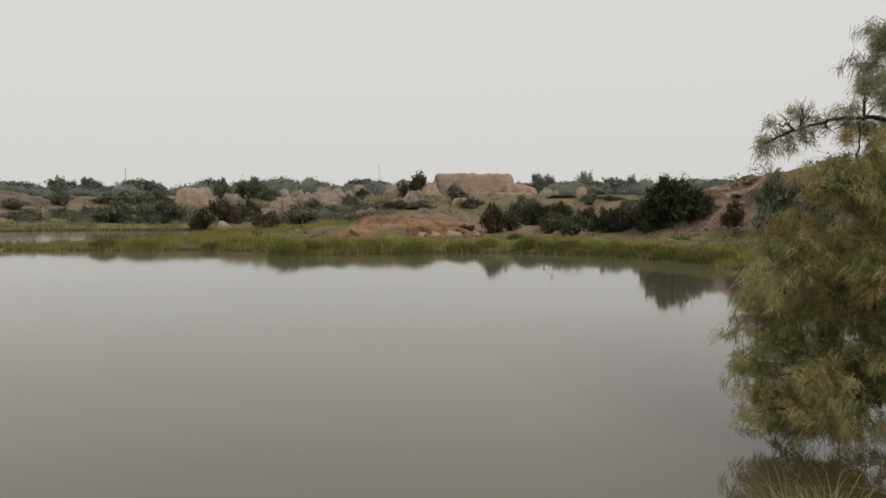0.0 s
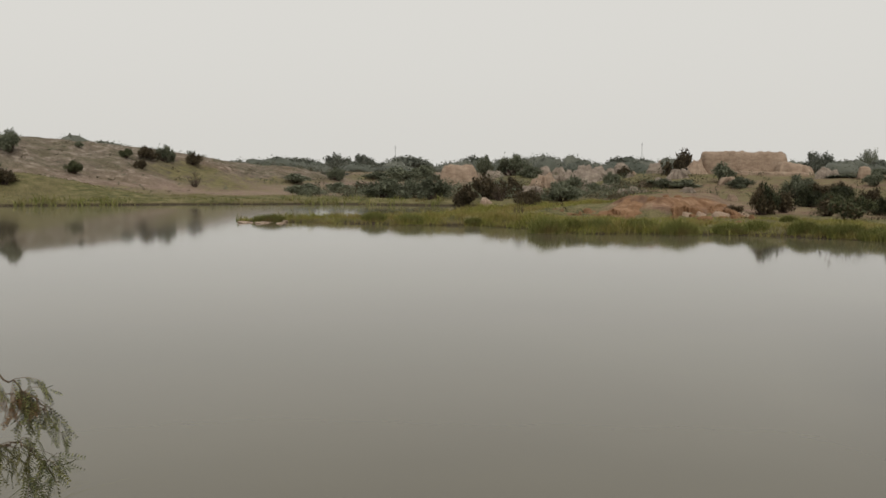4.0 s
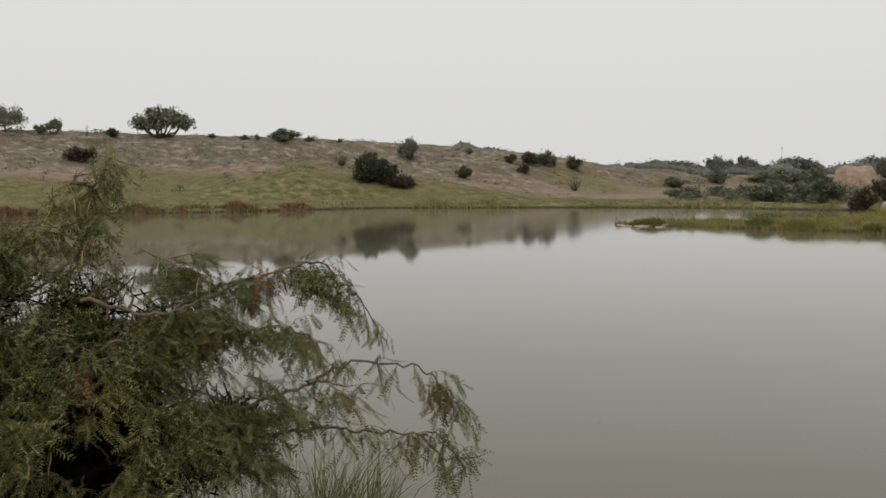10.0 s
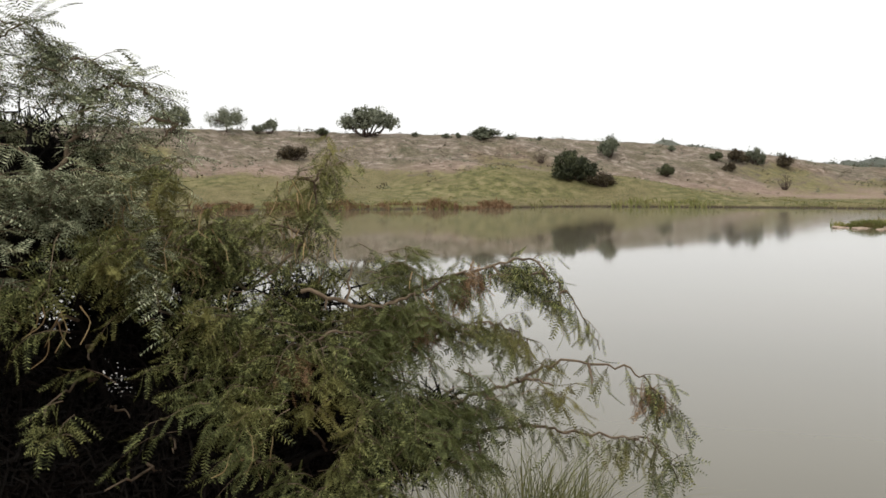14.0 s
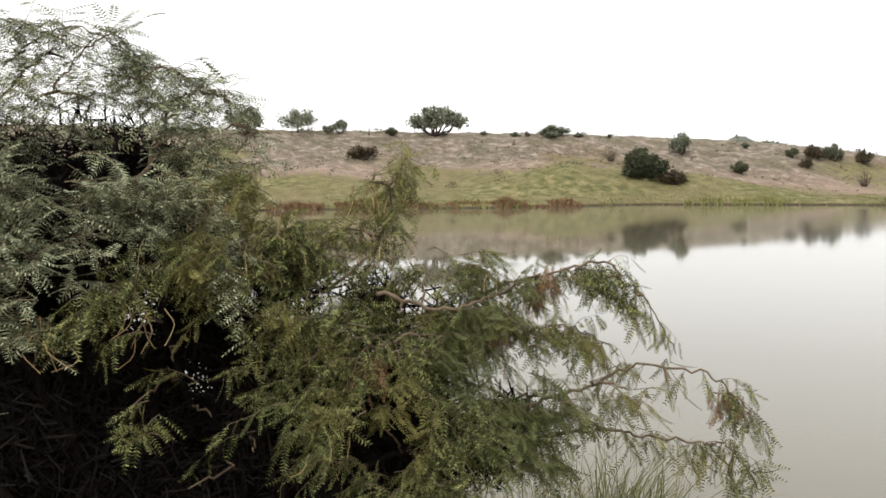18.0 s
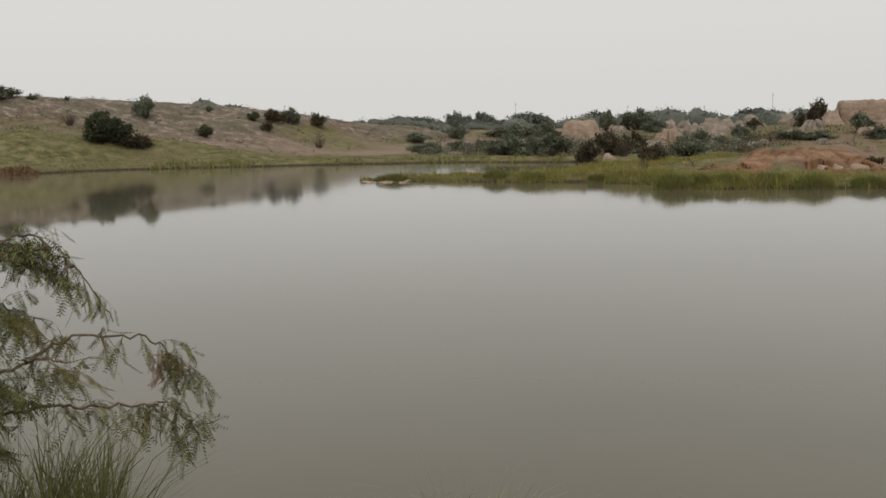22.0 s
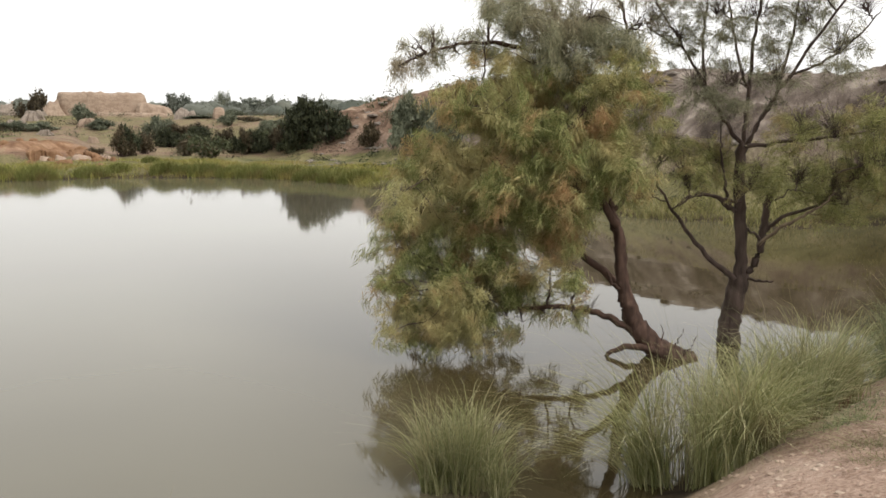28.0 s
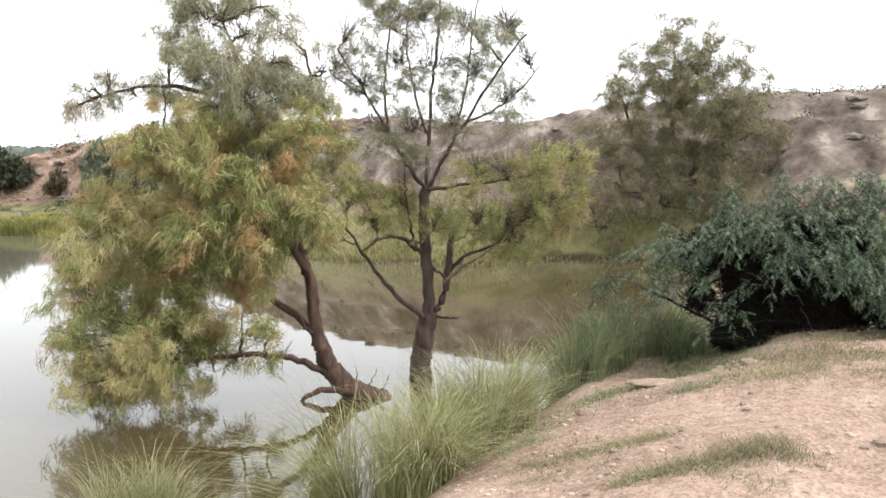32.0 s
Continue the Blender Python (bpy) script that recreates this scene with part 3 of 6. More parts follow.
def twig_batch(heap, start, way, length, sag, r, k=6):
    """Many thin twigs at once, each curving down towards its tip; gives their points."""
    n = len(start)
    t = np.linspace(0, 1, k)[None, :, None]
    le = np.asarray(length).reshape(-1, 1, 1)
    p = start[:, None] + way[:, None] * le * t + np.array([0, 0, -1.0]) * sag * le * t * t + np.cumsum(rng.normal(0, 0.022, (n, k, 3)) * le, 1)
    d = unit(np.gradient(p, axis=1))
    u = unit(np.cross(d, unit(rng.normal(size=(n, 1, 3)))))
    w = np.cross(d, u)
    rad = (r * (1 - 0.7 * t))[..., None]
    a = np.arange(3) * 2 * np.pi / 3
    v = p[:, :, None] + rad * (np.cos(a)[:, None] * u[:, :, None] + np.sin(a)[:, None] * w[:, :, None])
    i = np.arange(n * k * 3).reshape(n, k, 3)
    j = np.roll(i, -1, 2)
    heap.add(v.reshape(-1, 3), np.stack([i[:, :-1], j[:, :-1], j[:, 1:], i[:, 1:]], -1).reshape(-1, 4))
    return p


def leafy(heap, p, per, templates, size, side, hang, flat):
    """Leaves on both sides of each twig: flat lays them out like ferns, else they hang."""
    n, k = p.shape[:2]
    q = np.tile(np.linspace(0.12, 1, per), (n, 1)) + rng.normal(0, 0.03, (n, per))
    q = np.clip(q, 0, 0.999) * (k - 1)
    i = q.astype(int)
    rows = np.arange(n)[:, None]
    at = p[rows, i] + (p[rows, i + 1] - p[rows, i]) * (q - i)[..., None]
    d = unit(p[rows, i + 1] - p[rows, i])
    turn = np.where(np.arange(per) % 2, 1.0, -1.0)[None, :, None]
    out = unit(np.cross(d, [0, 0, 1.0]) + 1e-6) * turn
    along = (0.5 * d + side * out + rng.normal(0, 0.28, at.shape) + [0, 0, -hang]).reshape(-1, 3)
    at, pick = at.reshape(-1, 3), rng.integers(0, len(templates), n * per)
    for m, (tv, tf) in enumerate(templates):
        s = pick == m
        place(heap, tv, tf, at[s], along[s], size * rng.uniform(0.6, 1.2, s.sum()), flat)


def in_lobes(lobes, density, reach=1.1, tuft=6.0, gaps=-0.12):
    """Points spread through rounded clumps, gathered in tufts with gaps between them."""
    out = []
    for x, y, z, r, dens in lobes:
        n = max(2, int(density * dens * 4.19 * r ** 3 + 8 * dens))
        out.append(np.array([x, y, z]) + unit(rng.normal(size=(n, 3))) * (r * reach * rng.uniform(0, 1, (n, 1)) ** 0.4))
    p = np.concatenate(out)
    lump = vnoise(p[:, 0] * tuft + 0.6 * p[:, 1] * tuft, p[:, 2] * tuft * 1.2 - 0.5 * p[:, 1] * tuft, 77) + 0.5 * vnoise(p[:, 1] * tuft * 1.7, (p[:, 2] + p[:, 0]) * tuft * 1.5, 78)
    return p[lump > gaps + rng.normal(0, 0.12, len(p))]


def blades(heap, at, height, width, lean, segs=3, bend=0.5):
    """Grass blades from points on the ground; lean is each blade's sideways reach."""
    at, n = np.asarray(at, float), len(at)
    height, lean = np.broadcast_to(height, (n,)), np.asarray(lean, float)
    a = rng.uniform(0, np.pi, n)
    side = np.stack([np.cos(a), np.sin(a), 0 * a], 1) * np.broadcast_to(width, (n,))[:, None]
    rows = []
    for k in range(segs + 1):
        t = k / segs
        c = at + np.stack([lean[:, 0] * t ** 1.8, lean[:, 1] * t ** 1.8, height * (t - bend * 0.45 * t ** 3)], 1)
        w = side * (1.0 - 0.88 * t ** 1.5)
        rows += [c - w, c + w]
    v = np.stack(rows, 1).reshape(-1, 3)
    base = (np.arange(n) * 2 * (segs + 1))[:, None, None]
    f = np.array([(2 * k, 2 * k + 1, 2 * k + 3, 2 * k + 2) for k in range(segs)])[None] + base
    heap.add(v, f.reshape(-1, 4))


def grass_tuft(x, y, height, spread, n, mat, label, lift=0.0, width=0.004):
    h = Heap()
    z = land_z(x, y) - 0.03 + lift
    clumps = 9
    ca, cq = rng.uniform(0, 2 * np.pi, clumps), np.sqrt(rng.uniform(0, 1, clumps)) * 0.5 * spread
    lift_, way = rng.uniform(0.65, 1.1, clumps), rng.normal(0, 0.28 * spread, (clumps, 2))
    k = rng.integers(0, clumps, n)
    base = np.stack([x + cq[k] * np.cos(ca[k]), y + cq[k] * np.sin(ca[k]), np.zeros(n)], 1) + rng.normal(0, 0.07 * spread, (n, 3))
    base[:, 2] = np.maximum(land(base[:, 0], base[:, 1])[0], -0.1) - 0.02
    hh = height * lift_[k] * rng.uniform(0.45, 1.0, n) ** 0.8
    out = np.stack([np.cos(ca[k]), np.sin(ca[k])], 1) * (cq[k] * 0.8)[:, None]
    le = (out + way[k]) * rng.uniform(0.3, 1.5, (n, 1)) + rng.normal(0, 0.4 * spread, (n, 2))
    blades(h, base, hh, width * rng.uniform(0.5, 1.2, n), le, 5, 0.85)
    t = thing("grass_tuft", (x, y, z), label, "grass", "grass tufts on the near bank")
    part("blade_clump", h.mesh("grass_blades", (x, y, z)), mat, t)
    # straw stalks that rise above the blades
    s = Heap()
    m = max(6, n // 25)
    a = rng.uniform(0, 2 * np.pi, m)
    base = np.stack([x + 0.25 * spread * np.cos(a), y + 0.25 * spread * np.sin(a), np.full(m, z)], 1)
    blades(s, base, height * rng.uniform(0.65, 0.95, m), width * 0.5, 0.7 * spread * np.stack([np.cos(a), np.sin(a)], 1) * rng.uniform(0.2, 1.3, (m, 1)), 5, 0.4)
    part("stalk_spray", s.mesh("grass_stalks", (x, y, z)), M_DRY, t, "straw-coloured dry stalks")
    return t


# ---- far shrubs and trees: a few forms, shared by many plants ----
def shrub_form(seed, mat, lobes=24, leaves=6500, leaf=0.042, flat=1.0, stem=0.12, open_=0.0, full=2.0):
    """A bush one unit high and one unit in half-width: wood and foliage meshes."""
    global rng
    keep, rng = rng, np.random.default_rng(seed)
    wood, fol = Heap(), Heap()
    for k in range(lobes):
        a = rng.uniform(0, 2 * np.pi)
        q = rng.uniform(0.1, 0.8)
        c = np.array([q * np.cos(a), q * np.sin(a), max(stem, 0.14 + 0.66 * rng.random() ** 0.8 * (1 - 0.75 * q * q))])
        r = rng.uniform(0.22, 0.4)
        tube(wood, bow((0.05 * np.cos(a), 0.05 * np.sin(a), -0.05), c, -0.08, 6, 0.04), 0.035, 0.012, 5)
        n = leaves // lobes
        d = unit(rng.normal(size=(n, 3)))
        p = c + d * (r * rng.uniform(0.2, 1.0, (n, 1)) ** 0.5) * [1, 1, 0.85 * flat]
        p[:, 2] = np.maximum(p[:, 2], 0.02 + 0.05 * rng.random(n) + open_)
        place(fol, *TUFTY, p, rng.normal(size=(n, 3)), leaf * rng.uniform(0.5, 1.2, n))
        n = int(full * 40)
        p = c + rng.normal(0, r * 0.34, (n, 3)) * [1, 1, 0.8]
        p[:, 2] = np.maximum(p[:, 2], 0.05 + open_)
        place(fol, *TUFTY, p, rng.normal(size=(n, 3)), 0.17 * rng.uniform(0.6, 1.1, n))
    w, f = wood.mesh("shrub_wood"), fol.mesh("shrub_foliage")
    w.materials.append(M_BARK)
    f.materials.append(mat)
    rng = keep
    return w, f


def umbrella_form(seed, mat, trunk=0.42):
    """A flat-topped thorn tree one unit high."""
    global rng
    keep, rng = rng, np.random.default_rng(seed)
    wood, fol = Heap(), Heap()
    stem = through_points([(0, 0, -0.05), (0.02, 0, 0.2), (-0.02, 0.02, trunk)], 4, 0.006)
    tube(wood, stem, 0.05, 0.035, 6)
    for k in range(30):
        a, q = rng.uniform(0, 2 * np.pi), np.sqrt(rng.uniform(0.0, 0.8))
        c = np.array([q * np.cos(a), q * np.sin(a), 0.74 - 0.34 * q * q + rng.uniform(-0.26, 0.04)])
        tube(wood, bow(stem[-1 - k % 3], c, -0.05, 6, 0.03), 0.022, 0.007, 4)
        n = 230
        d = unit(rng.normal(size=(n, 3)))
        p = c + d * (0.29 * rng.uniform(0.2, 1, (n, 1)) ** 0.6) * [1, 1, 0.85]
        place(fol, *TUFTY, np.repeat(c[None], 12, 0) + rng.normal(0, 0.09, (12, 3)), rng.normal(size=(12, 3)), 0.14)
        place(fol, *TUFTY, p, rng.normal(size=(n, 3)), 0.046 * rng.uniform(0.5, 1.2, n))
    w, f = wood.mesh("tree_wood"), fol.mesh("tree_foliage")
    w.materials.append(M_BARK)
    f.materials.append(mat)
    rng = keep
    return w, f


FORMS = {
    "dark": [shrub_form(s, M_DARKLEAF) for s in (1, 2, 3)],
    "green": [shrub_form(s, M_GREENLEAF) for s in (4, 5, 6)],
    "brown": [shrub_form(s, M_BROWNLEAF, 15, 2600, 0.055, 1.0, 0.2) for s in (7, 8)],
    "tree": [shrub_form(s, M_RIDGELEAF_HAZED, 14, 2400, 0.06, 1.0, 0.42, 0.22) for s in (9, 10)],
    "far": [shrub_form(s, M_FARLEAF_HAZED, 16, 2400, 0.05, 0.9, 0.3, full=1.6) for s in (11, 12)],
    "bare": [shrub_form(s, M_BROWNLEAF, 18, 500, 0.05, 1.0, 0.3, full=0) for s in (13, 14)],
    "ridge": [shrub_form(s, M_RIDGESHRUB_HAZED) for s in (17, 18)],
    "umbrella": [umbrella_form(s, M_RIDGELEAF_HAZED) for s in (15, 16)],
}
LABELS = {
    "dark": ("shrub", "dense dark green thorn shrub on {}", "shrub"),
    "green": ("shrub", "rounded grey-green shrub on {}", "shrub"),
    "brown": ("shrub", "half-dry brownish shrub on {}", "shrub"),
    "tree": ("small_tree", "small leafy tree on {}", "tree"),
    "far": ("small_tree", "hazy distant tree on {}", "tree"),
    "bare": ("shrub", "nearly leafless twiggy brown shrub on {}", "shrub"),
    "ridge": ("shrub", "hazy grey-green thorn shrub on {}", "shrub"),
    "umbrella": ("thorn_tree", "flat-topped thorn tree on {}", "tree"),
}
COUNT = {}


def plant(kind, where, x, y, top, half):
    """A shrub or tree whose crown reaches the height top and half metres to each side."""
    name, label, cat = LABELS[kind]
    k = COUNT[kind] = COUNT.get(kind, -1) + 1
    z = land_z(x, y)
    high = max(0.25, top - z)
    w, f = FORMS[kind][k % len(FORMS[kind])]
    t = thing(name, (x, y, z), label.format(where), cat, cat + "s on " + where)
    t.rotation_euler[2] = 2.4 * k
    wide = 1.8 if kind == "far" else 1.18
    t.scale = (half * wide, half * wide, high * 1.06)
    part("woody_base" if cat == "shrub" else "trunk", w, None, t)
    part("foliage", f, None, t)
    return t


# ---- the left ridge and its shore ----
RIDGE = "the eroded ridge"
for kind, x, y, top, half in [
    ("tree", -79.02, 58.76, 9.35, 2.7),
    ("tree", -85.39, 41.28, 9.11, 1.73),
    ("umbrella", -85.70, 46.91, 9.17, 1.76),
    ("tree", -85.68, 50.31, 7.38, 0.62),
    ("tree", -84.86, 51.30, 8.05, 0.73),
    ("bare", -82.29, 53.05, 7.56, 0.22),
    ("green", -81.18, 55.01, 7.02, 0.62),
    ("ridge", -78.41, 64.65, 6.74, 0.35),
    ("ridge", -75.13, 66.04, 6.56, 0.52),
    ("ridge", -74.73, 67.31, 6.63, 0.35),
    ("ridge", -74.65, 71.00, 7.37, 1.6),
    ("ridge", -72.58, 72.63, 6.52, 0.48),
    ("ridge", -71.47, 76.01, 6.39, 0.30),
    ("ridge", -63.49, 78.07, 6.21, 1.27),
    ("ridge", -63.03, 87.67, 5.51, 0.43),
    ("bare", -65.24, 69.79, 4.98, 0.99),
    ("green", -54.48, 61.73, 4.49, 1.33),
    ("dark", -53.35, 61.36, 3.9, 1.55),
    ("dark", -54.0, 60.86, 2.89, 1.15),
    ("brown", -51.02, 62.11, 2.69, 1.38),
    ("green", -56.69, 78.06, 3.46, 0.77),
    ("brown", -55.23, 86.79, 3.89, 0.75),
    ] + [
    ("ridge", -55.71, 92.14, 5.12, 1.08),
    ("brown", -56.47, 89.55, 5.16, 1.30),
    ("green", -57.68, 87.95, 4.80, 0.71),
    ("bare", -48.20, 85.06, 2.88, 0.92),
    ("brown", -74.14, 46.96, 5.21, 1.25),
    ("brown", -54.63, 95.67, 4.61, 1.10),
]:
    plant(kind, RIDGE, x, y, top, half)

# ---- the flat land and ruins across the pond ----
FLAT = "the flat land across the pond"
for kind, x, y, top, half in [
    ("ridge", -36.13, 83.90, 1.47, 1.76),
    ("ridge", -36.45, 92.74, 1.43, 1.62),
    ("ridge", -26.04, 77.88, 2.08, 2.01),
    ("ridge", -24.57, 79.73, 1.94, 1.07),
    ("ridge", -22.09, 77.62, 2.20, 1.50),
    ("ridge", -43.01, 109.42, 3.02, 1.16),
    ("brown", -35.82, 97.90, 1.63, 0.73),
    ("brown", -17.99, 72.61, 1.72, 1.13),
    ("brown", -17.30, 77.42, 2.69, 1.48),
    ("brown", -16.86, 85.88, 2.36, 1.43),
    ("bare", -15.71, 74.97, 2.16, 0.98),
    ("brown", -11.80, 65.19, 1.69, 0.85),
    ("bare", -9.21, 48.54, 1.46, 0.46),
    ("ridge", -11.33, 76.97, 1.91, 1.63),
    ("ridge", -13.38, 100.10, 2.19, 1.29),
    ("ridge", -11.48, 100.51, 1.61, 0.94),
    ("brown", -9.63, 118.88, 3.53, 1.04),
    ("ridge", -4.51, 98.07, 2.08, 1.49),
    ("ridge", -2.25, 97.78, 2.04, 1.48),
    ("brown", -3.14, 115.49, 5.80, 1.75),
    ("ridge", 1.28, 103.91, 3.64, 1.33),
    ("ridge", 2.90, 96.51, 2.31, 1.24),
    ] + [
    ("brown", 2.63, 55.34, 2.18, 0.77),
    ("dark", 3.08, 55.73, 2.06, 0.78),
    ("ridge", 6.89, 81.42, 2.48, 1.24),
    ("dark", 5.85, 62.84, 1.94, 0.81),
    ("brown", 7.74, 76.33, 2.19, 1.07),
    ("green", 6.62, 58.76, 1.62, 0.96),
    ("green", 7.11, 53.40, 1.54, 1.06),
    ("brown", 9.38, 78.46, 2.14, 0.92),
    ("brown", 9.42, 55.68, 2.11, 0.62),
    ("dark", 9.37, 55.71, 1.73, 0.49),
    ("ridge", 13.24, 69.11, 2.23, 0.98),
    ("green", 10.46, 56.08, 1.73, 0.73),
    ("brown", 11.49, 55.89, 2.18, 0.66),
    ("ridge", 14.20, 92.62, 2.81, 1.09),
    ("dark", 11.95, 54.68, 2.08, 0.65),
    ("brown", 14.21, 53.47, 2.61, 0.39),
    ("ridge", -29.23, 128.87, 4.89, 1.08),
    ("ridge", -25.49, 129.67, 4.92, 2.00),
    ("ridge", -34.49, 117.25, 3.39, 2.14),
    ("ridge", -37.71, 115.99, 3.09, 2.13),
    ("ridge", -22.30, 124.91, 3.52, 1.48),
    ("ridge", -10.31, 107.94, 2.69, 0.88),
    ] + [
    ("brown", 4.14, 57.35, 1.72, 0.74),
    ("brown", 8.93, 60.20, 2.06, 0.85),
    ("dark", 9.98, 55.45, 1.87, 0.72),
    ("brown", 11.12, 54.56, 1.77, 0.78),
    ("dark", 7.63, 63.12, 2.02, 0.96),
    ("green", 11.84, 52.82, 1.80, 0.82),
    ("brown", 1.24, 53.49, 1.08, 0.50),
    ("brown", 5.83, 54.33, 1.42, 0.64),
    ("dark", 8.87, 56.65, 1.39, 0.47),
    ("brown", 12.85, 52.40, 2.17, 0.63),
    ("green", 11.35, 53.18, 1.32, 0.70),
    ("dark", 12.37, 52.92, 3.70, 1.45),
    ("dark", 13.24, 51.83, 3.06, 1.10),
    ("ridge", 15.79, 45.12, 3.68, 1.40),
    ("ridge", 15.79, 40.69, 2.82, 1.0),
    ("brown", 14.54, 48.31, 2.39, 0.70),
    ("ridge", 18.46, 119.02, 3.30, 1.53),
    ("ridge", 13.34, 105.80, 2.61, 1.60),
    ("brown", 16.76, 97.06, 2.60, 1.47),
    ("ridge", 18.00, 89.20, 2.23, 1.35),
    ("ridge", -45.02, 101.41, 2.26, 1.77),
    ("ridge", -39.90, 115.62, 2.60, 1.75),
]:
    plant(kind, FLAT, x, y, top, half)
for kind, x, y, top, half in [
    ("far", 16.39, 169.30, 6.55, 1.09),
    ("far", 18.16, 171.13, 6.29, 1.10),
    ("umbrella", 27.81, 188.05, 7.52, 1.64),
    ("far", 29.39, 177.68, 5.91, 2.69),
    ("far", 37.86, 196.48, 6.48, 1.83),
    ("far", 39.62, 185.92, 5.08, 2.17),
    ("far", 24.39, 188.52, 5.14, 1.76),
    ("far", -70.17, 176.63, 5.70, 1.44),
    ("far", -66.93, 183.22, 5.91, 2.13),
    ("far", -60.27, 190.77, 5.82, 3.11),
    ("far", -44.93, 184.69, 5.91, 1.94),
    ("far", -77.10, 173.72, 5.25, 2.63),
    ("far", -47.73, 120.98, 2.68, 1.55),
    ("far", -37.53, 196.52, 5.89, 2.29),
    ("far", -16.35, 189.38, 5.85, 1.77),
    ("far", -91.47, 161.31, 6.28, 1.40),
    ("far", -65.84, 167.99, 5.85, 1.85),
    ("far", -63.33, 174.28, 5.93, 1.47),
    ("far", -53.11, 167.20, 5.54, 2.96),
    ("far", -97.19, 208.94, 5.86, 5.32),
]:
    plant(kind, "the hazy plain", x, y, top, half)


def far_woods():
    """A low belt of scrub along the skyline: rounded crowns of fine leaf round a dense heart."""
    h = Heap()
    n = 720
    a = np.radians(rng.uniform(-46, 62, n))
    d = rng.uniform(150, 330, n)
    x, y = -d * np.sin(a), d * np.cos(a)
    z = land(x, y)[0] * (1 - smooth01((d - 200) / 900)) + 2.2 * smooth01((d - 200) / 900)
    tall = 0.75 + 0.45 * fbm(a * 9, a * 0, 61, 3)
    lat, lon = np.meshgrid(np.linspace(0, np.pi / 2, 5), np.arange(10) * np.pi / 5, indexing="ij")
    dome = np.stack([np.sin(lat) * np.cos(lon), np.sin(lat) * np.sin(lon), np.cos(lat)], -1).reshape(-1, 3)
    i = np.arange(50).reshape(5, 10)
    j = np.roll(i, -1, 1)
    faces = np.stack([i[:-1], i[1:], j[1:], j[:-1]], -1).reshape(-1, 4)
    for k in range(n):
        hh, w, m = rng.uniform(1.5, 4.4) * tall[k] + (d[k] - 150) * 0.006, rng.uniform(2.2, 4.8), 190
        size = np.array([w, w, hh])
        h.add(np.array([x[k], y[k], z[k] - 0.1]) + dome * size * (0.78 + 0.16 * rng.uniform(-1, 1, (50, 1))), faces)
        dirs = unit(rng.normal(size=(m, 3)) * [1, 1, 0.8] + [0, 0, 0.35])
        dirs[:, 2] = np.abs(dirs[:, 2])
        p = np.array([x[k], y[k], z[k]]) + dirs * rng.uniform(0.68, 0.98, (m, 1)) * size
        place(h, *TUFTY, p, rng.normal(size=(m, 3)), 0.36 * rng.uniform(0.5, 1.3, m))
    me = h.mesh("far_woods")
    me.materials.append(M_FARLEAF_HAZED)
    tagged(new("far_woods", me), "low belt of thorn scrub on the horizon, haze put into its leaf colour", "woods", kind="stuff")


far_woods()


def scrub(name, label, mat, n, cond, box, lo, hi, leaf, m=26):
    """Low tufts and bushlets strewn over the land, too many to count."""
    h = Heap()
    x, y = rng.uniform(box[0], box[1], n * 8), rng.uniform(box[2], box[3], n * 8)
    ok = cond(x, y, shore_gap(x, y)) & (fbm(x * 0.1, y * 0.1, 17, 3) > rng.uniform(-0.7, 0.5, n * 8))
    x, y = x[ok][:n], y[ok][:n]
    z = land(x, y)[0]
    for k in range(len(x)):
        hh = rng.uniform(lo, hi) * (1 if rng.random() < 0.85 else 1.7)
        d = unit(rng.normal(size=(m, 3)))
        p = np.array([x[k], y[k], z[k] + 0.35 * hh]) + d * rng.uniform(0.3, 1, (m, 1)) * [hh * 1.1, hh * 1.1, hh * 0.6]
        place(h, *TUFTY, p, rng.normal(size=(m, 3)), leaf * hh * rng.uniform(0.5, 1.3, m))
    me = h.mesh(name)
    me.materials.append(mat)
    tagged(new(name, me), label, "scrub", kind="stuff")


PLAIN = (-75, 30, 46, 200)
scrub("plain_scrub", "low olive scrub scattered over the flat land", M_GREENLEAF, 420, lambda x, y, s: (s > 6) & (np.abs(x) < 0.45 * y + 6), PLAIN, 0.2, 0.7, 0.16, 110)
scrub("plain_scrub", "low brown dry scrub scattered over the flat land", M_BROWNLEAF, 420, lambda x, y, s: (s > 5) & (np.abs(x) < 0.45 * y + 6), PLAIN, 0.2, 0.8, 0.15, 110)
scrub("plain_scrub", "grey-green scrub between the crumbled mounds, haze put into its leaf colour", M_RIDGESHRUB_HAZED, 300, lambda x, y, s: s > 6, (-36, -6, 72, 118), 0.35, 1.0, 0.15, 120)
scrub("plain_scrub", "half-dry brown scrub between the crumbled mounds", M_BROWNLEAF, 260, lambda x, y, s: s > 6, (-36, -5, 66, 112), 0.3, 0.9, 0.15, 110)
scrub("ridge_scrub", "small dark tufts dotted over the eroded ridge", M_RIDGESHRUB_HAZED, 1100, lambda x, y, s: s > 10, (-105, -45, 20, 118), 0.08, 0.34, 0.4, 20)
scrub("ridge_scrub", "small dry tufts dotted over the eroded ridge", M_BROWNLEAF, 760, lambda x, y, s: s > 10, (-105, -45, 20, 118), 0.08, 0.34, 0.4, 20)
scrub("hill_scrub", "small dry tufts on the stony hill", M_BROWNLEAF, 330, lambda x, y, s: s > 2, (14, 40, 4, 64), 0.08, 0.22, 0.28, 40)
scrub("hill_scrub", "low green tufts at the stony hill's foot", M_GREENLEAF, 160, lambda x, y, s: (s > 1) & (s < 12), (10, 34, 8, 60), 0.12, 0.35, 0.28, 44)


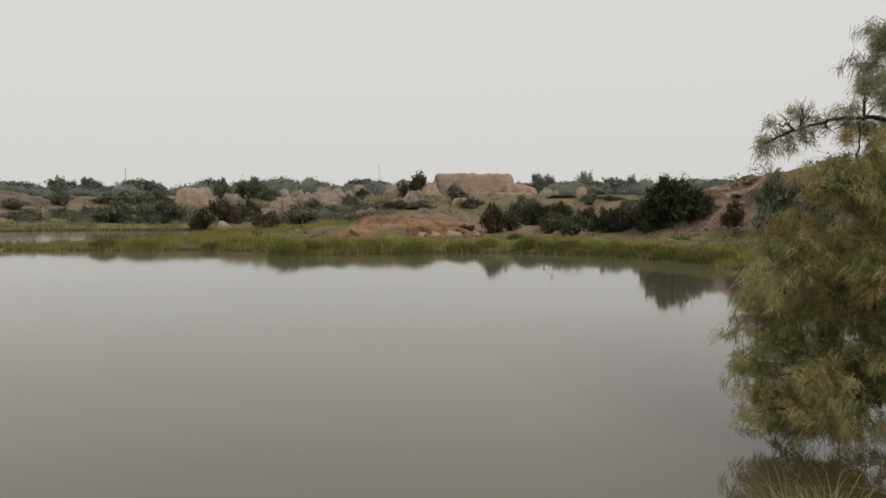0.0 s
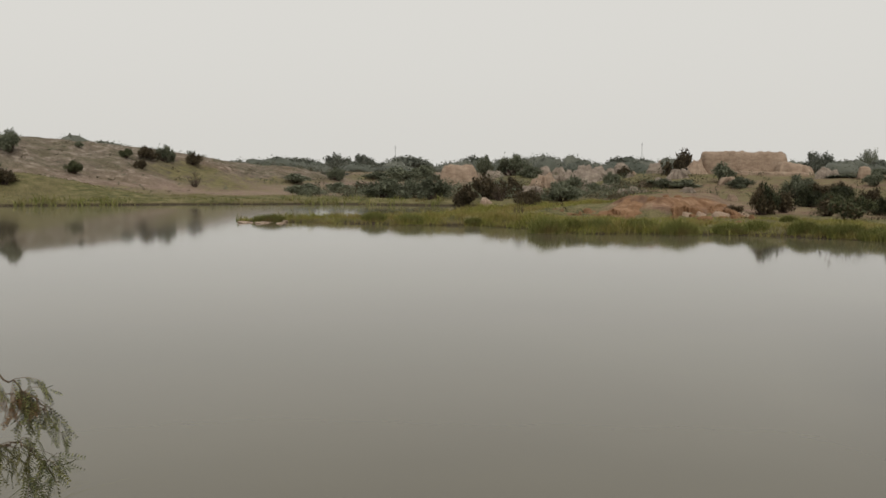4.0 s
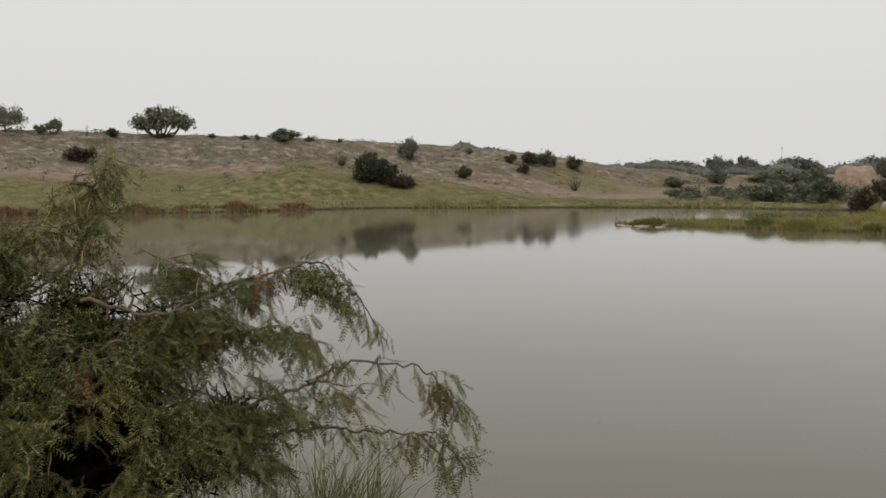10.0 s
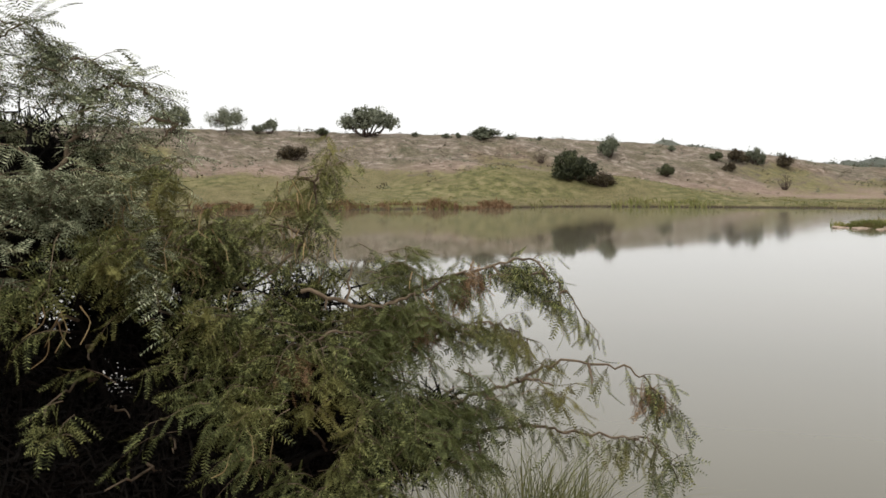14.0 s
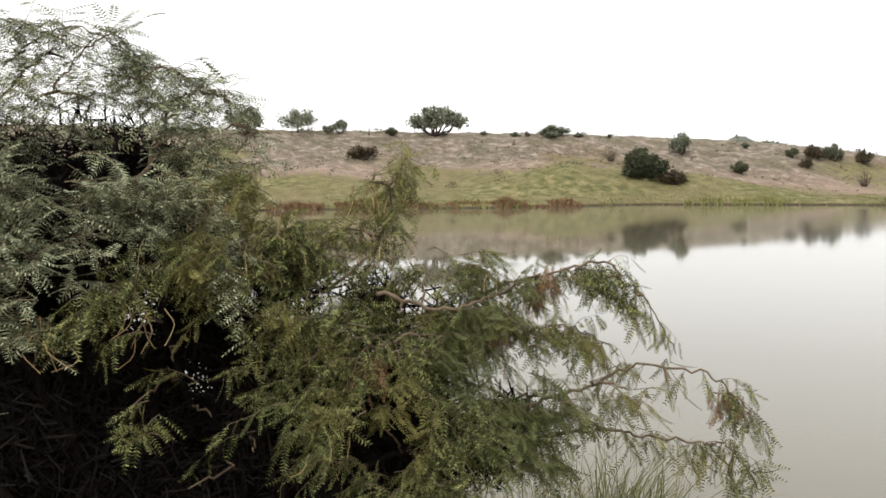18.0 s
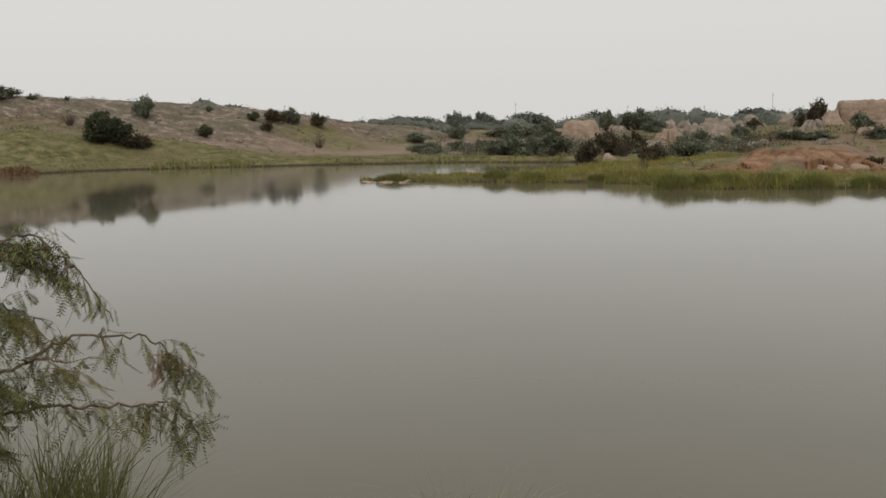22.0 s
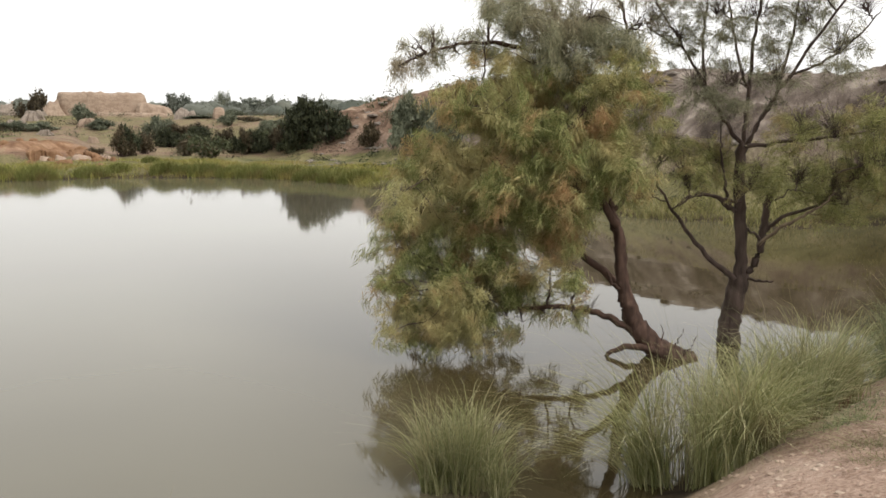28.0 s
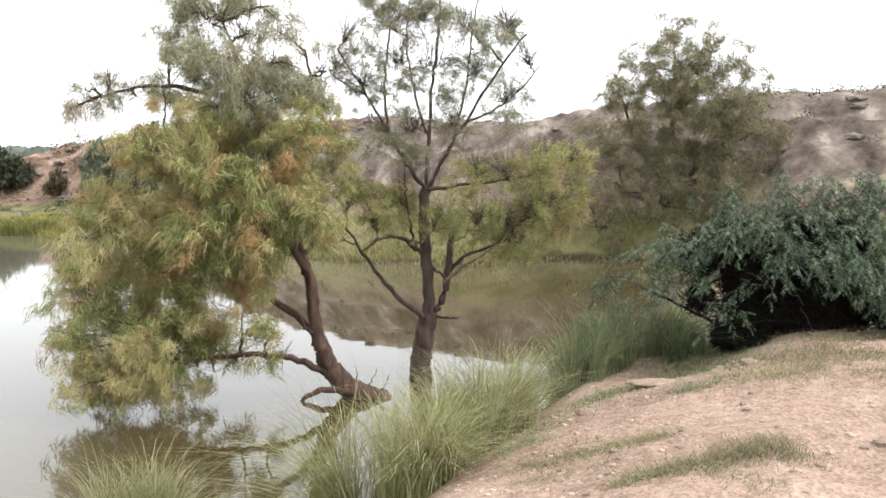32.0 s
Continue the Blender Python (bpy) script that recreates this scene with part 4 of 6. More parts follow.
def mud_form(name, x, y, top, half, depth, mat, steep, seed, label, category, turn=0.0, gully=0.16, box=2.0, sunk=0.3, group="", tilt=0.0):
    """A weathered block or mound of earth: steep sides with runnels, a worn uneven top."""
    q = np.arange(12) * np.pi / 6
    z0 = min(land_z(x, y), float(land(x + half * np.cos(q), y + depth * np.sin(q))[0].min())) - sunk
    high = top - z0
    nr, na = (26, 96) if half > 1 else (10, 26)
    r = np.linspace(0, 1, nr) ** 0.75
    a = np.arange(na) * 2 * np.pi / na
    rr, aa = np.meshgrid(r, a, indexing="ij")
    ca, sa = np.cos(aa), np.sin(aa)
    out = 1 / (np.abs(ca) ** box + np.abs(sa) ** box) ** (1 / box)
    edge = 1 + gully * (1.2 * fbm(ca * 1.6, sa * 1.6, seed, 3) - 1.1 * np.abs(vnoise(ca * 5, sa * 5, seed + 9)) - 0.6 * np.abs(vnoise(ca * 11, sa * 11, seed + 5)))
    px, py = rr * out * ca * edge * half, rr * out * sa * edge * depth
    prof = 1 - rr ** steep if steep >= 4 else np.maximum(0, 1 - rr * rr) ** 0.75
    crag = fbm(px * 0.9 + seed, py * 0.9, seed, 4) - 0.6 * np.abs(vnoise(px * 1.7, py * 1.7, seed + 4))
    if steep < 4:
        jag = 0.6 * (1 - np.abs(vnoise(px * 0.7 + seed, py * 0.7, seed + 1))) ** 2 + 0.4 * (1 - np.abs(vnoise(px * 1.7, py * 1.7 + seed, seed + 2))) ** 2
        h = high * prof * (0.52 + 0.48 * jag + 0.15 * crag)
    else:
        h = high * prof * (1 + (0.3 if steep < 7 else 0.1) * crag * (0.35 + rr) + tilt * px / half) + 0.05 * high * fbm(px * 2, py * 2, seed + 3) * (rr < 0.99)
    h *= high / h.max()
    c, s = np.cos(turn), np.sin(turn)
    v = np.stack([px * c - py * s, px * s + py * c, h], -1).reshape(-1, 3)
    i = np.arange(nr * na).reshape(nr, na)
    j = np.roll(i, -1, 1)
    f = np.stack([i[:-1], i[1:], j[1:], j[:-1]], -1).reshape(-1, 4)
    me = fast_mesh(name, v, f)
    me.materials.append(mat)
    ob = new(name, me)
    ob.location = (x, y, z0)
    return tagged(ob, label, category, group)


RUBBLE = "crumbled earth remains"
MOUND_LABEL = {M_RUIN: "flat-topped tan mud block on the plain", M_MOUND: "weathered pale grey mud mound with jagged peaks"}
for k, (x, y, top, half, mat) in enumerate([
    (-29.88, 117.00, 3.85, 2.1, M_RUIN),
    (-27.06, 124.33, 3.49, 1.19, M_MOUND),
    (-25.45, 133.58, 4.13, 1.59, M_MOUND),
    (-21.58, 129.53, 4.32, 1.38, M_MOUND),
    (-14.54, 119.21, 4.97, 2.66, M_MOUND),
    (-13.72, 126.41, 4.68, 1.48, M_MOUND),
    (-10.25, 108.70, 3.51, 0.89, M_MOUND),
    (-11.21, 131.67, 5.09, 1.39, M_MOUND),
    (-18.63, 118.21, 2.93, 1.54, M_MOUND),
    (-7.03, 92.45, 1.82, 1.19, M_MOUND),
    (-10.32, 101.85, 1.96, 0.84, M_MOUND),
    (-6.87, 131.97, 5.03, 1.00, M_MOUND),
    (-8.28, 190.76, 5.46, 1.34, M_RUIN),
    (11.56, 106.99, 4.15, 1.00, M_MOUND),
    (15.01, 105.14, 3.61, 0.62, M_RUIN),
    (-20.04, 134.74, 4.09, 1.11, M_MOUND),
]):
    z = land_z(x, y)
    block = mat is M_RUIN
    top = z + (top - z) * (0.9 if block else 0.62)
    mud_form("mud_mound", x, y, top, half * (1.15 if block else 1.35), half * 0.9, mat, 7.0 if block else 2.0, 40 + 7 * k, MOUND_LABEL[mat], "mound", 0.0 if block else 0.3 * k, 0.12, 5.0 if block else 2.0, group=RUBBLE)
    # slumped shoulders beside the main heap
    for q in range(0 if block else 2):
        w = half * rng.uniform(0.35, 0.6)
        mud_form("mud_mound", x + half * rng.uniform(-1.1, 1.1), y + half * rng.uniform(-0.8, 0.3), z + (top - z) * rng.uniform(0.35, 0.8), w, w, mat, 1.6, 300 + 5 * k + q, MOUND_LABEL[mat], "mound", 0.7 * q, 0.1, group=RUBBLE)

for k in range(18):
    a, d = radians(rng.uniform(-2.5, 11.5)), rng.uniform(80, 130)
    x, y = -d * math.sin(a), d * math.cos(a)
    half = rng.uniform(0.6, 2.2)
    mud_form("mud_mound", x, y, land_z(x, y) + half * rng.uniform(0.5, 1.05), half, half * rng.uniform(0.7, 1.2), M_MOUND if k % 3 else M_RUIN, 1.4, 200 + k, "small crumbled heap of weathered mud on the plain", "mound", k, 0.7, group=RUBBLE)

# the long ruined wall: an upper block on a wider, lower step
ruin = thing("ruined_wall", (4.2, 127.49, 2.25), "long tan ruined mud-brick wall with a worn flat top", "ruin")
for nm, (x, y, top, half, depth, steep, seed, tilt) in (("upper_block", (4.0, 129.85, 5.56, 5.9, 2.6, 40.0, 71, -0.02)), ("end_wing", (10.2, 128.6, 4.35, 2.6, 2.6, 9.0, 73, -0.25)), ("fallen_end", (-1.6, 128.0, 4.5, 1.7, 2.2, 2.6, 75, 0.3)), ("foot_ledge", (7.0, 126.6, 3.0, 5.6, 1.6, 16.0, 77, -0.06))):
    ob = mud_form(nm, x, y, top, half, depth, M_RUIN, steep, seed, "", "", 0.03, 0.16, 7.0, 0.4, tilt=tilt)
    at = ob.location.copy()
    ob.parent = ruin
    ob.location = at - ruin.location

for x, y, top, half in [
    (-16.04, 71.80, 0.72, 0.69),
    (0.78, 52.79, 0.67, 0.80),
    (-0.37, 53.20, 0.64, 0.43),
    (1.88, 54.42, 0.59, 0.57),
    (-1.18, 52.61, 0.65, 0.61),
]:
    mud_form("rock", x, y, top, half * 1.15, half * 0.9, M_ROCK, 4.0, int(7 * half * 100) % 90, "pale tan boulder by the far shore", "rock", half, 0.2, 2.6, 0.15, "pale rocks by the far shore", -0.5)


def earth_bank():
    """A low cut face of ochre earth, runnelled by rain, with slumped soil at its foot."""
    nu, nv = 300, 34
    u, v = np.meshgrid(np.linspace(-10.5, 2.6, nu), np.linspace(0, 1, nv), indexing="ij")
    line = 51.3 + 1.1 * vnoise(u * 0.35, u * 0, 81) + 0.5 * vnoise(u * 1.3, u * 0, 82)
    run = np.abs(vnoise(u * 2.6, v * 1.2, 83)) + 0.6 * np.abs(vnoise(u * 6.5, v * 2.5, 84))
    top = (0.44 + 0.2 * vnoise(u * 0.8, u * 0, 85) + 0.07 * vnoise(u * 3.1, u * 0, 86)) * (0.25 + 0.75 * smooth01((u + 6) / 2)) * smooth01((u + 10.5) / 4) * smooth01((2.6 - u) / 2.5)
    rise = np.where(v < 0.3, 0.35 * v, 0.105 + 0.9 * smooth01((v - 0.3) / 0.32))
    y = line + np.where(v < 0.3, (v - 0.3) * 4.5, np.where(v < 0.62, (v - 0.3) * 1.1, 0.35 + (v - 0.62) * 8.5)) + 0.7 * run * smooth01(v / 0.3) * (1 - smooth01((v - 0.6) / 0.2))
    ground = land(u[:, -1], y[:, -1])[0][:, None]
    foot = land(u[:, 0], y[:, 0])[0][:, None]
    z = foot - 0.1 + rise * top + 0.2 * fbm(u * 2.2, v * 7, 87) * (v > 0.05)
    back = smooth01((v - 0.62) / 0.38)
    z = z * (1 - back) + (ground - 0.12) * back
    i = np.arange(nu * nv).reshape(nu, nv)
    f = np.stack([i[:-1, :-1], i[1:, :-1], i[1:, 1:], i[:-1, 1:]], -1).reshape(-1, 4)
    me = fast_mesh("earth_bank", np.stack([u, y, z], -1).reshape(-1, 3), f)
    me.materials.append(M_OCHRE)
    tagged(new("earth_bank", me), "rain-cut ochre earth bank behind the far shore", "bank", kind="structure")


earth_bank()
for k in range(32):
    x, y = rng.uniform(-8.5, 2.5), rng.uniform(47, 56)
    ob = mud_form("earth_clod", x, y, land_z(x, y) + rng.uniform(0.06, 0.22), rng.uniform(0.15, 0.5), rng.uniform(0.12, 0.35), M_OCHRE, 4.0, k, "broken ochre earth clod below the cut terrace", "clod", k, 0.25, 2.6, 0.12, "earth clods below the terrace")


def pole(x, y, top):
    z = land_z(x, y)
    h = Heap()
    tube(h, [(0, 0, -0.3), (0, 0, (top - z) * 0.5), (0, 0, top - z)], 0.06, 0.04, 6)
    t = thing("pole", (x, y, z), "thin grey steel mast on the plain", "mast", "masts on the plain")
    part("shaft", h.mesh("mast_shaft"), M_STEEL, t)
    h = Heap()
    tube(h, [(-0.3, 0, top - z - 0.5), (0, 0, top - z - 0.5), (0.3, 0, top - z - 0.5)], 0.03, 0.03, 5)
    part("crossarm", h.mesh("mast_arm"), M_STEEL, t)


for x, y, top in ((-71.36, 218.72, 8.70), (-15.01, 229.59, 9.73)):
    pole(x, y, top)


# ---- grass along the shores ----
def shore_grass(name, label, mat, n, cond, lo, hi, box, wide=0.025, clump=0.5, seed=3):
    """Blades strewn over a stretch of shore, thick and thin by patches."""
    x, y = rng.uniform(box[0], box[1], n * 6), rng.uniform(box[2], box[3], n * 6)
    s = shore_gap(x, y)
    p = fbm(x * 0.5, y * 0.5, seed, 3)
    ok = cond(x, y, s) & (p > rng.uniform(-1, 1, len(x)) * clump - 0.15)
    x, y, p, s = x[ok][:n], y[ok][:n], p[ok][:n], s[ok][:n]
    z = np.maximum(land(x, y)[0], -0.05)
    m = len(x)
    hh = rng.uniform(lo, hi, m) * (0.75 + 0.6 * np.clip(p, -0.4, 0.6)) * (0.55 + 1.0 * smooth01(0.5 + 0.9 * fbm(x * 1.1, y * 1.1, seed + 30, 3))) * (1 - 0.3 * smooth01((-14 - x) / 6) * (y < 53) * (x > -27)) * (1 - 0.55 * smooth01((s - 0.6) / 2.6)) * (1 - 0.2 * smooth01((x - 0.5) / 2))
    h = Heap()
    blades(h, np.stack([x, y, z - 0.02], 1), hh, wide * rng.uniform(0.5, 1.3, m), rng.normal(0, 0.4, (m, 2)) * hh[:, None], 3, 0.5)
    me = h.mesh(name)
    me.materials.append(mat)
    tagged(new(name, me), label, "grass", kind="stuff")


shore_grass("shore_grass", "yellow-green grass fringing the far shore", M_SHORE, 56000, lambda x, y, s: (s > -0.15) & (s < 6 + 3 * vnoise(x * 0.2, y * 0.2, 9)) & (x < 13 + 2 * vnoise(x, y * 0.6, 19)), 0.22, 0.6, (-26, 16, 34, 70), 0.012)


def reed_clump(x, y, top, half):
    """A dense stand of reeds with ragged, leaning tips."""
    half, top = half * 1.5, top + 0.12
    n = int(600 + 1100 * half)
    q, a = np.sqrt(rng.uniform(0, 1, n)), rng.uniform(0, 2 * np.pi, n)
    px, py = x + half * q * np.cos(a), y + 0.6 * half * q * np.sin(a)
    pz = np.maximum(land(px, py)[0], -0.1)
    hh = (top - pz) * (1 - 0.45 * q * q) * rng.uniform(0.5, 1.1, n)
    h = Heap()
    blades(h, np.stack([px, py, pz - 0.03], 1), hh, 0.012 * rng.uniform(0.5, 1.3, n), rng.normal(0, 0.28, (n, 2)) * hh[:, None], 4, 0.5)
    t = thing("reed_clump", (x, y, 0), "tall olive-green reed clump at the far water's edge", "reeds", "reed clumps on the far shore")
    part("blade_clump", h.mesh("reed_blades", (x, y, 0)), M_REED, t)


for q in (
    (-6.70, 41.64, 0.99, 0.54),
    (-5.79, 42.64, 0.74, 0.40),
    (-4.55, 42.79, 0.72, 0.45),
    (-2.97, 43.47, 0.76, 0.56),
    (-1.19, 42.74, 0.87, 0.55),
    (0.90, 43.61, 0.61, 0.51),
    (2.03, 44.03, 0.70, 0.36),
    (3.61, 47.72, 0.78, 0.28),
    (6.46, 41.84, 0.62, 0.49),
    (-21.6, 45.6, 0.52, 0.6),
    (-14.2, 45.9, 0.68, 0.49),
    (-16.26, 46.52, 0.70, 0.46),
    (4.62, 42.97, 0.61, 0.40),
    (-10.98, 46.0, 0.5, 0.3),
    (3.82, 43.29, 0.85, 0.41),
    (5.39, 42.45, 0.81, 0.50),
    (7.22, 40.97, 0.76, 0.53),
    (8.38, 40.17, 0.68, 0.57),
    (9.12, 38.73, 0.67, 0.51),
    (9.79, 37.34, 0.67, 0.54),
    (10.31, 36.40, 0.65, 0.49),
):
    reed_clump(*q)
shore_grass("shore_reeds", "green reeds along the ridge's foot", M_REED, 9000, lambda x, y, s: (s > -0.4) & (s < 1.8) & (vnoise(x * 0.12, y * 0.12, 15) > -0.1), 0.35, 0.8, (-64, -20, 28, 76), 0.035)
shore_grass("slope_grass", "short green grass on the ridge's lower slope", M_SLOPE, 13000, lambda x, y, s: (s > 0) & (s < 13), 0.1, 0.3, (-78, -25, 22, 90), 0.035)
shore_grass("cove_grass", "brownish grass along the cove under the stony hill", M_COVE, 26000, lambda x, y, s: (s > -0.2) & (s < 4.2), 0.1, 0.32, (9, 24, 14, 36), 0.012)

shore_grass("bank_fringe", "dry brown fringe on the undercut far bank", M_FRINGE, 12000, lambda x, y, s: (s > -0.1) & (s < 1.3), 0.3, 0.65, (-63, -48, 28, 51), 0.03, 0.1)

# ---- the near bank ----
NEARLABEL = "tall arching grey-green grass tuft at the water's edge"
for x, y, height, spread, n, mat in (
    (2.55, 6.3, 1.45, 0.55, 1000, M_GRASS),
    (4.2, 5.9, 1.7, 1.05, 2000, M_GRASS),
    (5.1, 5.9, 1.5, 0.7, 1400, M_GRASS),
    (5.7, 6.3, 1.35, 0.6, 700, M_GRASS),
    (6.8, 6.55, 1.05, 0.6, 620, M_GRASS_BLUE),
    (7.15, 6.6, 1.2, 0.8, 900, M_GRASS_BLUE),
    (7.6, 6.55, 1.1, 0.8, 800, M_GRASS_BLUE),
    (7.95, 6.25, 0.65, 0.6, 420, M_GRASS_BLUE),
    (8.2, 6.75, 0.8, 0.8, 600, M_GRASS_BLUE),
    (8.75, 6.6, 0.6, 0.7, 400, M_GRASS_BLUE),
    (0.3, 4.9, 1.2, 0.35, 300, M_GRASS),
    (-0.55, 4.95, 1.4, 0.45, 700, M_GRASS),
    (-1.8, 4.8, 1.45, 0.45, 650, M_GRASS),
    (-3.22, 3.18, 1.3, 0.5, 600, M_GRASS_OLIVE),
    (-3.09, 3.45, 1.4, 0.55, 800, M_GRASS_OLIVE),
    (-4.2, 3.7, 1.0, 0.6, 300, M_GRASS),
):
    grass_tuft(x, y, height, spread, n, mat, NEARLABEL)


def low_grass(x, y, sx, sy, n, height, mat, label):
    h = Heap()
    px, py = x + rng.normal(0, sx, n), y + rng.normal(0, sy, n)
    pz = land(px, py)[0]
    blades(h, np.stack([px, py, pz - 0.01], 1), height * rng.uniform(0.2, 0.9, n), 0.0026, rng.normal(0, height * 0.6, (n, 2)), 3, 0.6)
    me = h.mesh("low_grass", (x, y, land_z(x, y)))
    me.materials.append(mat)
    ob = new("low_grass", me)
    ob.location = (x, y, land_z(x, y))
    tagged(ob, label, "grass", "low grass patches on the sandy bank", "stuff")


for t in (
    (4.56, 4.45, 0.14, 0.12, 500, 0.07),
    (4.63, 4.28, 0.14, 0.12, 500, 0.07),
    (4.77, 4.13, 0.15, 0.10, 500, 0.08),
    (4.85, 4.02, 0.08, 0.08, 260, 0.09),
    (4.33, 4.57, 0.12, 0.10, 300, 0.07),
    (4.09, 4.22, 0.10, 0.08, 200, 0.06),
    (4.28, 4.00, 0.12, 0.10, 220, 0.06),
    (4.14, 3.54, 0.10, 0.08, 400, 0.08),
    (4.26, 3.45, 0.12, 0.10, 520, 0.09),
    (4.38, 3.40, 0.10, 0.10, 360, 0.08),
    (4.55, 3.35, 0.12, 0.10, 420, 0.08),
    (4.74, 3.30, 0.14, 0.12, 620, 0.11),
    (4.86, 3.21, 0.12, 0.12, 420, 0.10),
    (4.82, 3.05, 0.10, 0.10, 260, 0.07),
    (4.37, 3.11, 0.10, 0.10, 200, 0.06),
    (4.31, 2.91, 0.10, 0.08, 200, 0.06),
    (6.91, 4.27, 0.25, 0.20, 700, 0.12),
    (6.51, 4.30, 0.20, 0.18, 500, 0.11),
    (7.49, 4.37, 0.25, 0.20, 600, 0.12),
    (7.56, 4.12, 0.15, 0.15, 420, 0.10),
    (7.10, 3.75, 0.12, 0.12, 300, 0.08),
    (7.36, 4.64, 0.25, 0.20, 600, 0.13),
    (8.27, 4.66, 0.30, 0.20, 600, 0.13),
):
    low_grass(*t, M_DRY, "thin dry grass patch on the sandy bank")


for t in (
    (6.30, 5.53, 0.20, 0.12, 420, 0.10),
    (6.03, 5.52, 0.15, 0.12, 300, 0.10),
    (6.03, 4.64, 0.15, 0.12, 320, 0.09),
    (6.21, 4.57, 0.15, 0.12, 260, 0.09),
    (7.58, 5.76, 0.20, 0.15, 360, 0.11),
    (5.69, 5.39, 0.15, 0.10, 220, 0.09),
    (5.11, 5.22, 0.12, 0.10, 220, 0.10),
    (4.69, 5.02, 0.12, 0.10, 240, 0.12),
    (7.17, 4.94, 0.20, 0.18, 320, 0.12),
    (7.49, 5.95, 0.15, 0.10, 200, 0.10),
    (7.96, 5.98, 0.30, 0.20, 700, 0.14),
    (8.06, 5.73, 0.30, 0.20, 600, 0.13),
    (7.97, 5.43, 0.30, 0.20, 400, 0.12),
    (7.64, 6.13, 0.25, 0.20, 400, 0.12),
):
    low_grass(*t, M_GRASS_BLUE, "short grey-green grass along the bank's edge")
low_grass(5.02, 5.74, 0.2, 0.12, 420, 0.3, M_FRINGE, "withered brown thatch at the foot of a tuft")


def stone_mesh(seed, mat):
    b = bmesh.new()
    bmesh.ops.create_icosphere(b, subdivisions=2, radius=1)
    for v in b.verts:
        v.co *= 1 + 0.55 * noise.noise(v.co * 1.9 + Vector((seed, 0, 0)))
        v.co.z *= 0.55
    me = bpy.data.meshes.new("stone")
    b.to_mesh(me)
    b.free()
    me.materials.append(mat)
    return me


STONES = [stone_mesh(k * 3.7, m) for k, m in enumerate((M_ROCK, M_STONE, M_STONE, M_STONE))]
PEBBLES = [stone_mesh(k * 2.3 + 1, M_ROCK) for k in range(3)]
for k in range(290):
    x, y = rng.uniform(2.6, 12), rng.uniform(-1.0, 5.6)
    if shore_gap(np.array([x]), np.array([y]))[0] < 0.6:
        continue
    ob = new("stone", PEBBLES[k % 3])
    s = rng.uniform(0.01, 0.032) if k > 16 else rng.uniform(0.035, 0.07)
    ob.location, ob.scale = (x, y, land_z(x, y) + 0.15 * s), (s, s * rng.uniform(0.7, 1.2), s)
    ob.rotation_euler[2] = rng.uniform(0, 6)
    tagged(ob, "small tan stone lying on the sandy bank", "stone", "stones on the sandy bank")
# a patch of bare pale earth, built as a flattened stone
slab = new("pale_slab", STONES[0])
slab.location, slab.scale, slab.rotation_euler = (6.42, 5.27, land_z(6.42, 5.27) + 0.012), (0.24, 0.11, 0.05), (0, 0, -0.75)
tagged(slab, "pale flat slab of bare earth lying among short grass", "stone")
gravel = Heap()
ico = [np.array([v.co for v in m.vertices]) for m in PEBBLES]
tri = [np.array([q.vertices for q in m.polygons]) for m in PEBBLES]
gx, gy = rng.uniform(2.0, 11, 9000), rng.uniform(-1.0, 6.4, 9000)
ok = (shore_gap(gx, gy) > 0.5) & (fbm(gx * 1.3, gy * 1.3, 51, 3) > rng.uniform(-0.6, 0.5, 9000))
gx, gy = gx[ok][:4200], gy[ok][:4200]
gz = land(gx, gy)[0]
for k in range(len(gx)):
    size = 0.005 + 0.018 * rng.random() ** 3
    gravel.add(ico[k % 3] * size + [gx[k], gy[k], gz[k]], tri[k % 3])
me = gravel.mesh("gravel")
me.materials.append(M_ROCK)
tagged(new("gravel", me), "fine tan gravel strewn over the sandy bank", "gravel", kind="stuff")
for k in range(298):
    a, d = (radians(rng.uniform(-66, -14)), rng.uniform(26, 44)) if k < 200 else (radians(rng.uniform(-22, -13)), rng.uniform(44, 57))
    x, y = -d * math.sin(a), d * math.cos(a)
    if shore_gap(np.array([x]), np.array([y]))[0] < 3:
        continue
    ob = new("rock", STONES[1 + k % 3])
    s = rng.uniform(0.07, 0.26)
    ob.location, ob.scale = (x, y, land_z(x, y) - 0.02), (s, s * rng.uniform(0.7, 1.4), s * rng.uniform(0.6, 1))
    ob.rotation_euler[2] = rng.uniform(0, 6)
    tagged(ob, "rough grey-tan rock on the stony hillside", "rock", "rocks on the stony hill")


for k in range(9):
    x, y = -21.12 + rng.normal(0, 0.9), 44.8 + rng.normal(0, 0.5)
    ob = new("rock", STONES[0])
    s = rng.uniform(0.1, 0.3)
    ob.location, ob.scale = (x, y, max(land_z(x, y), -0.05) + 0.04), (s * 1.4, s, s * 0.6)
    ob.rotation_euler[2] = rng.uniform(0, 6)
    tagged(ob, "pale flat stone on the grassy spit's tip", "rock", "pale stones on the spit")


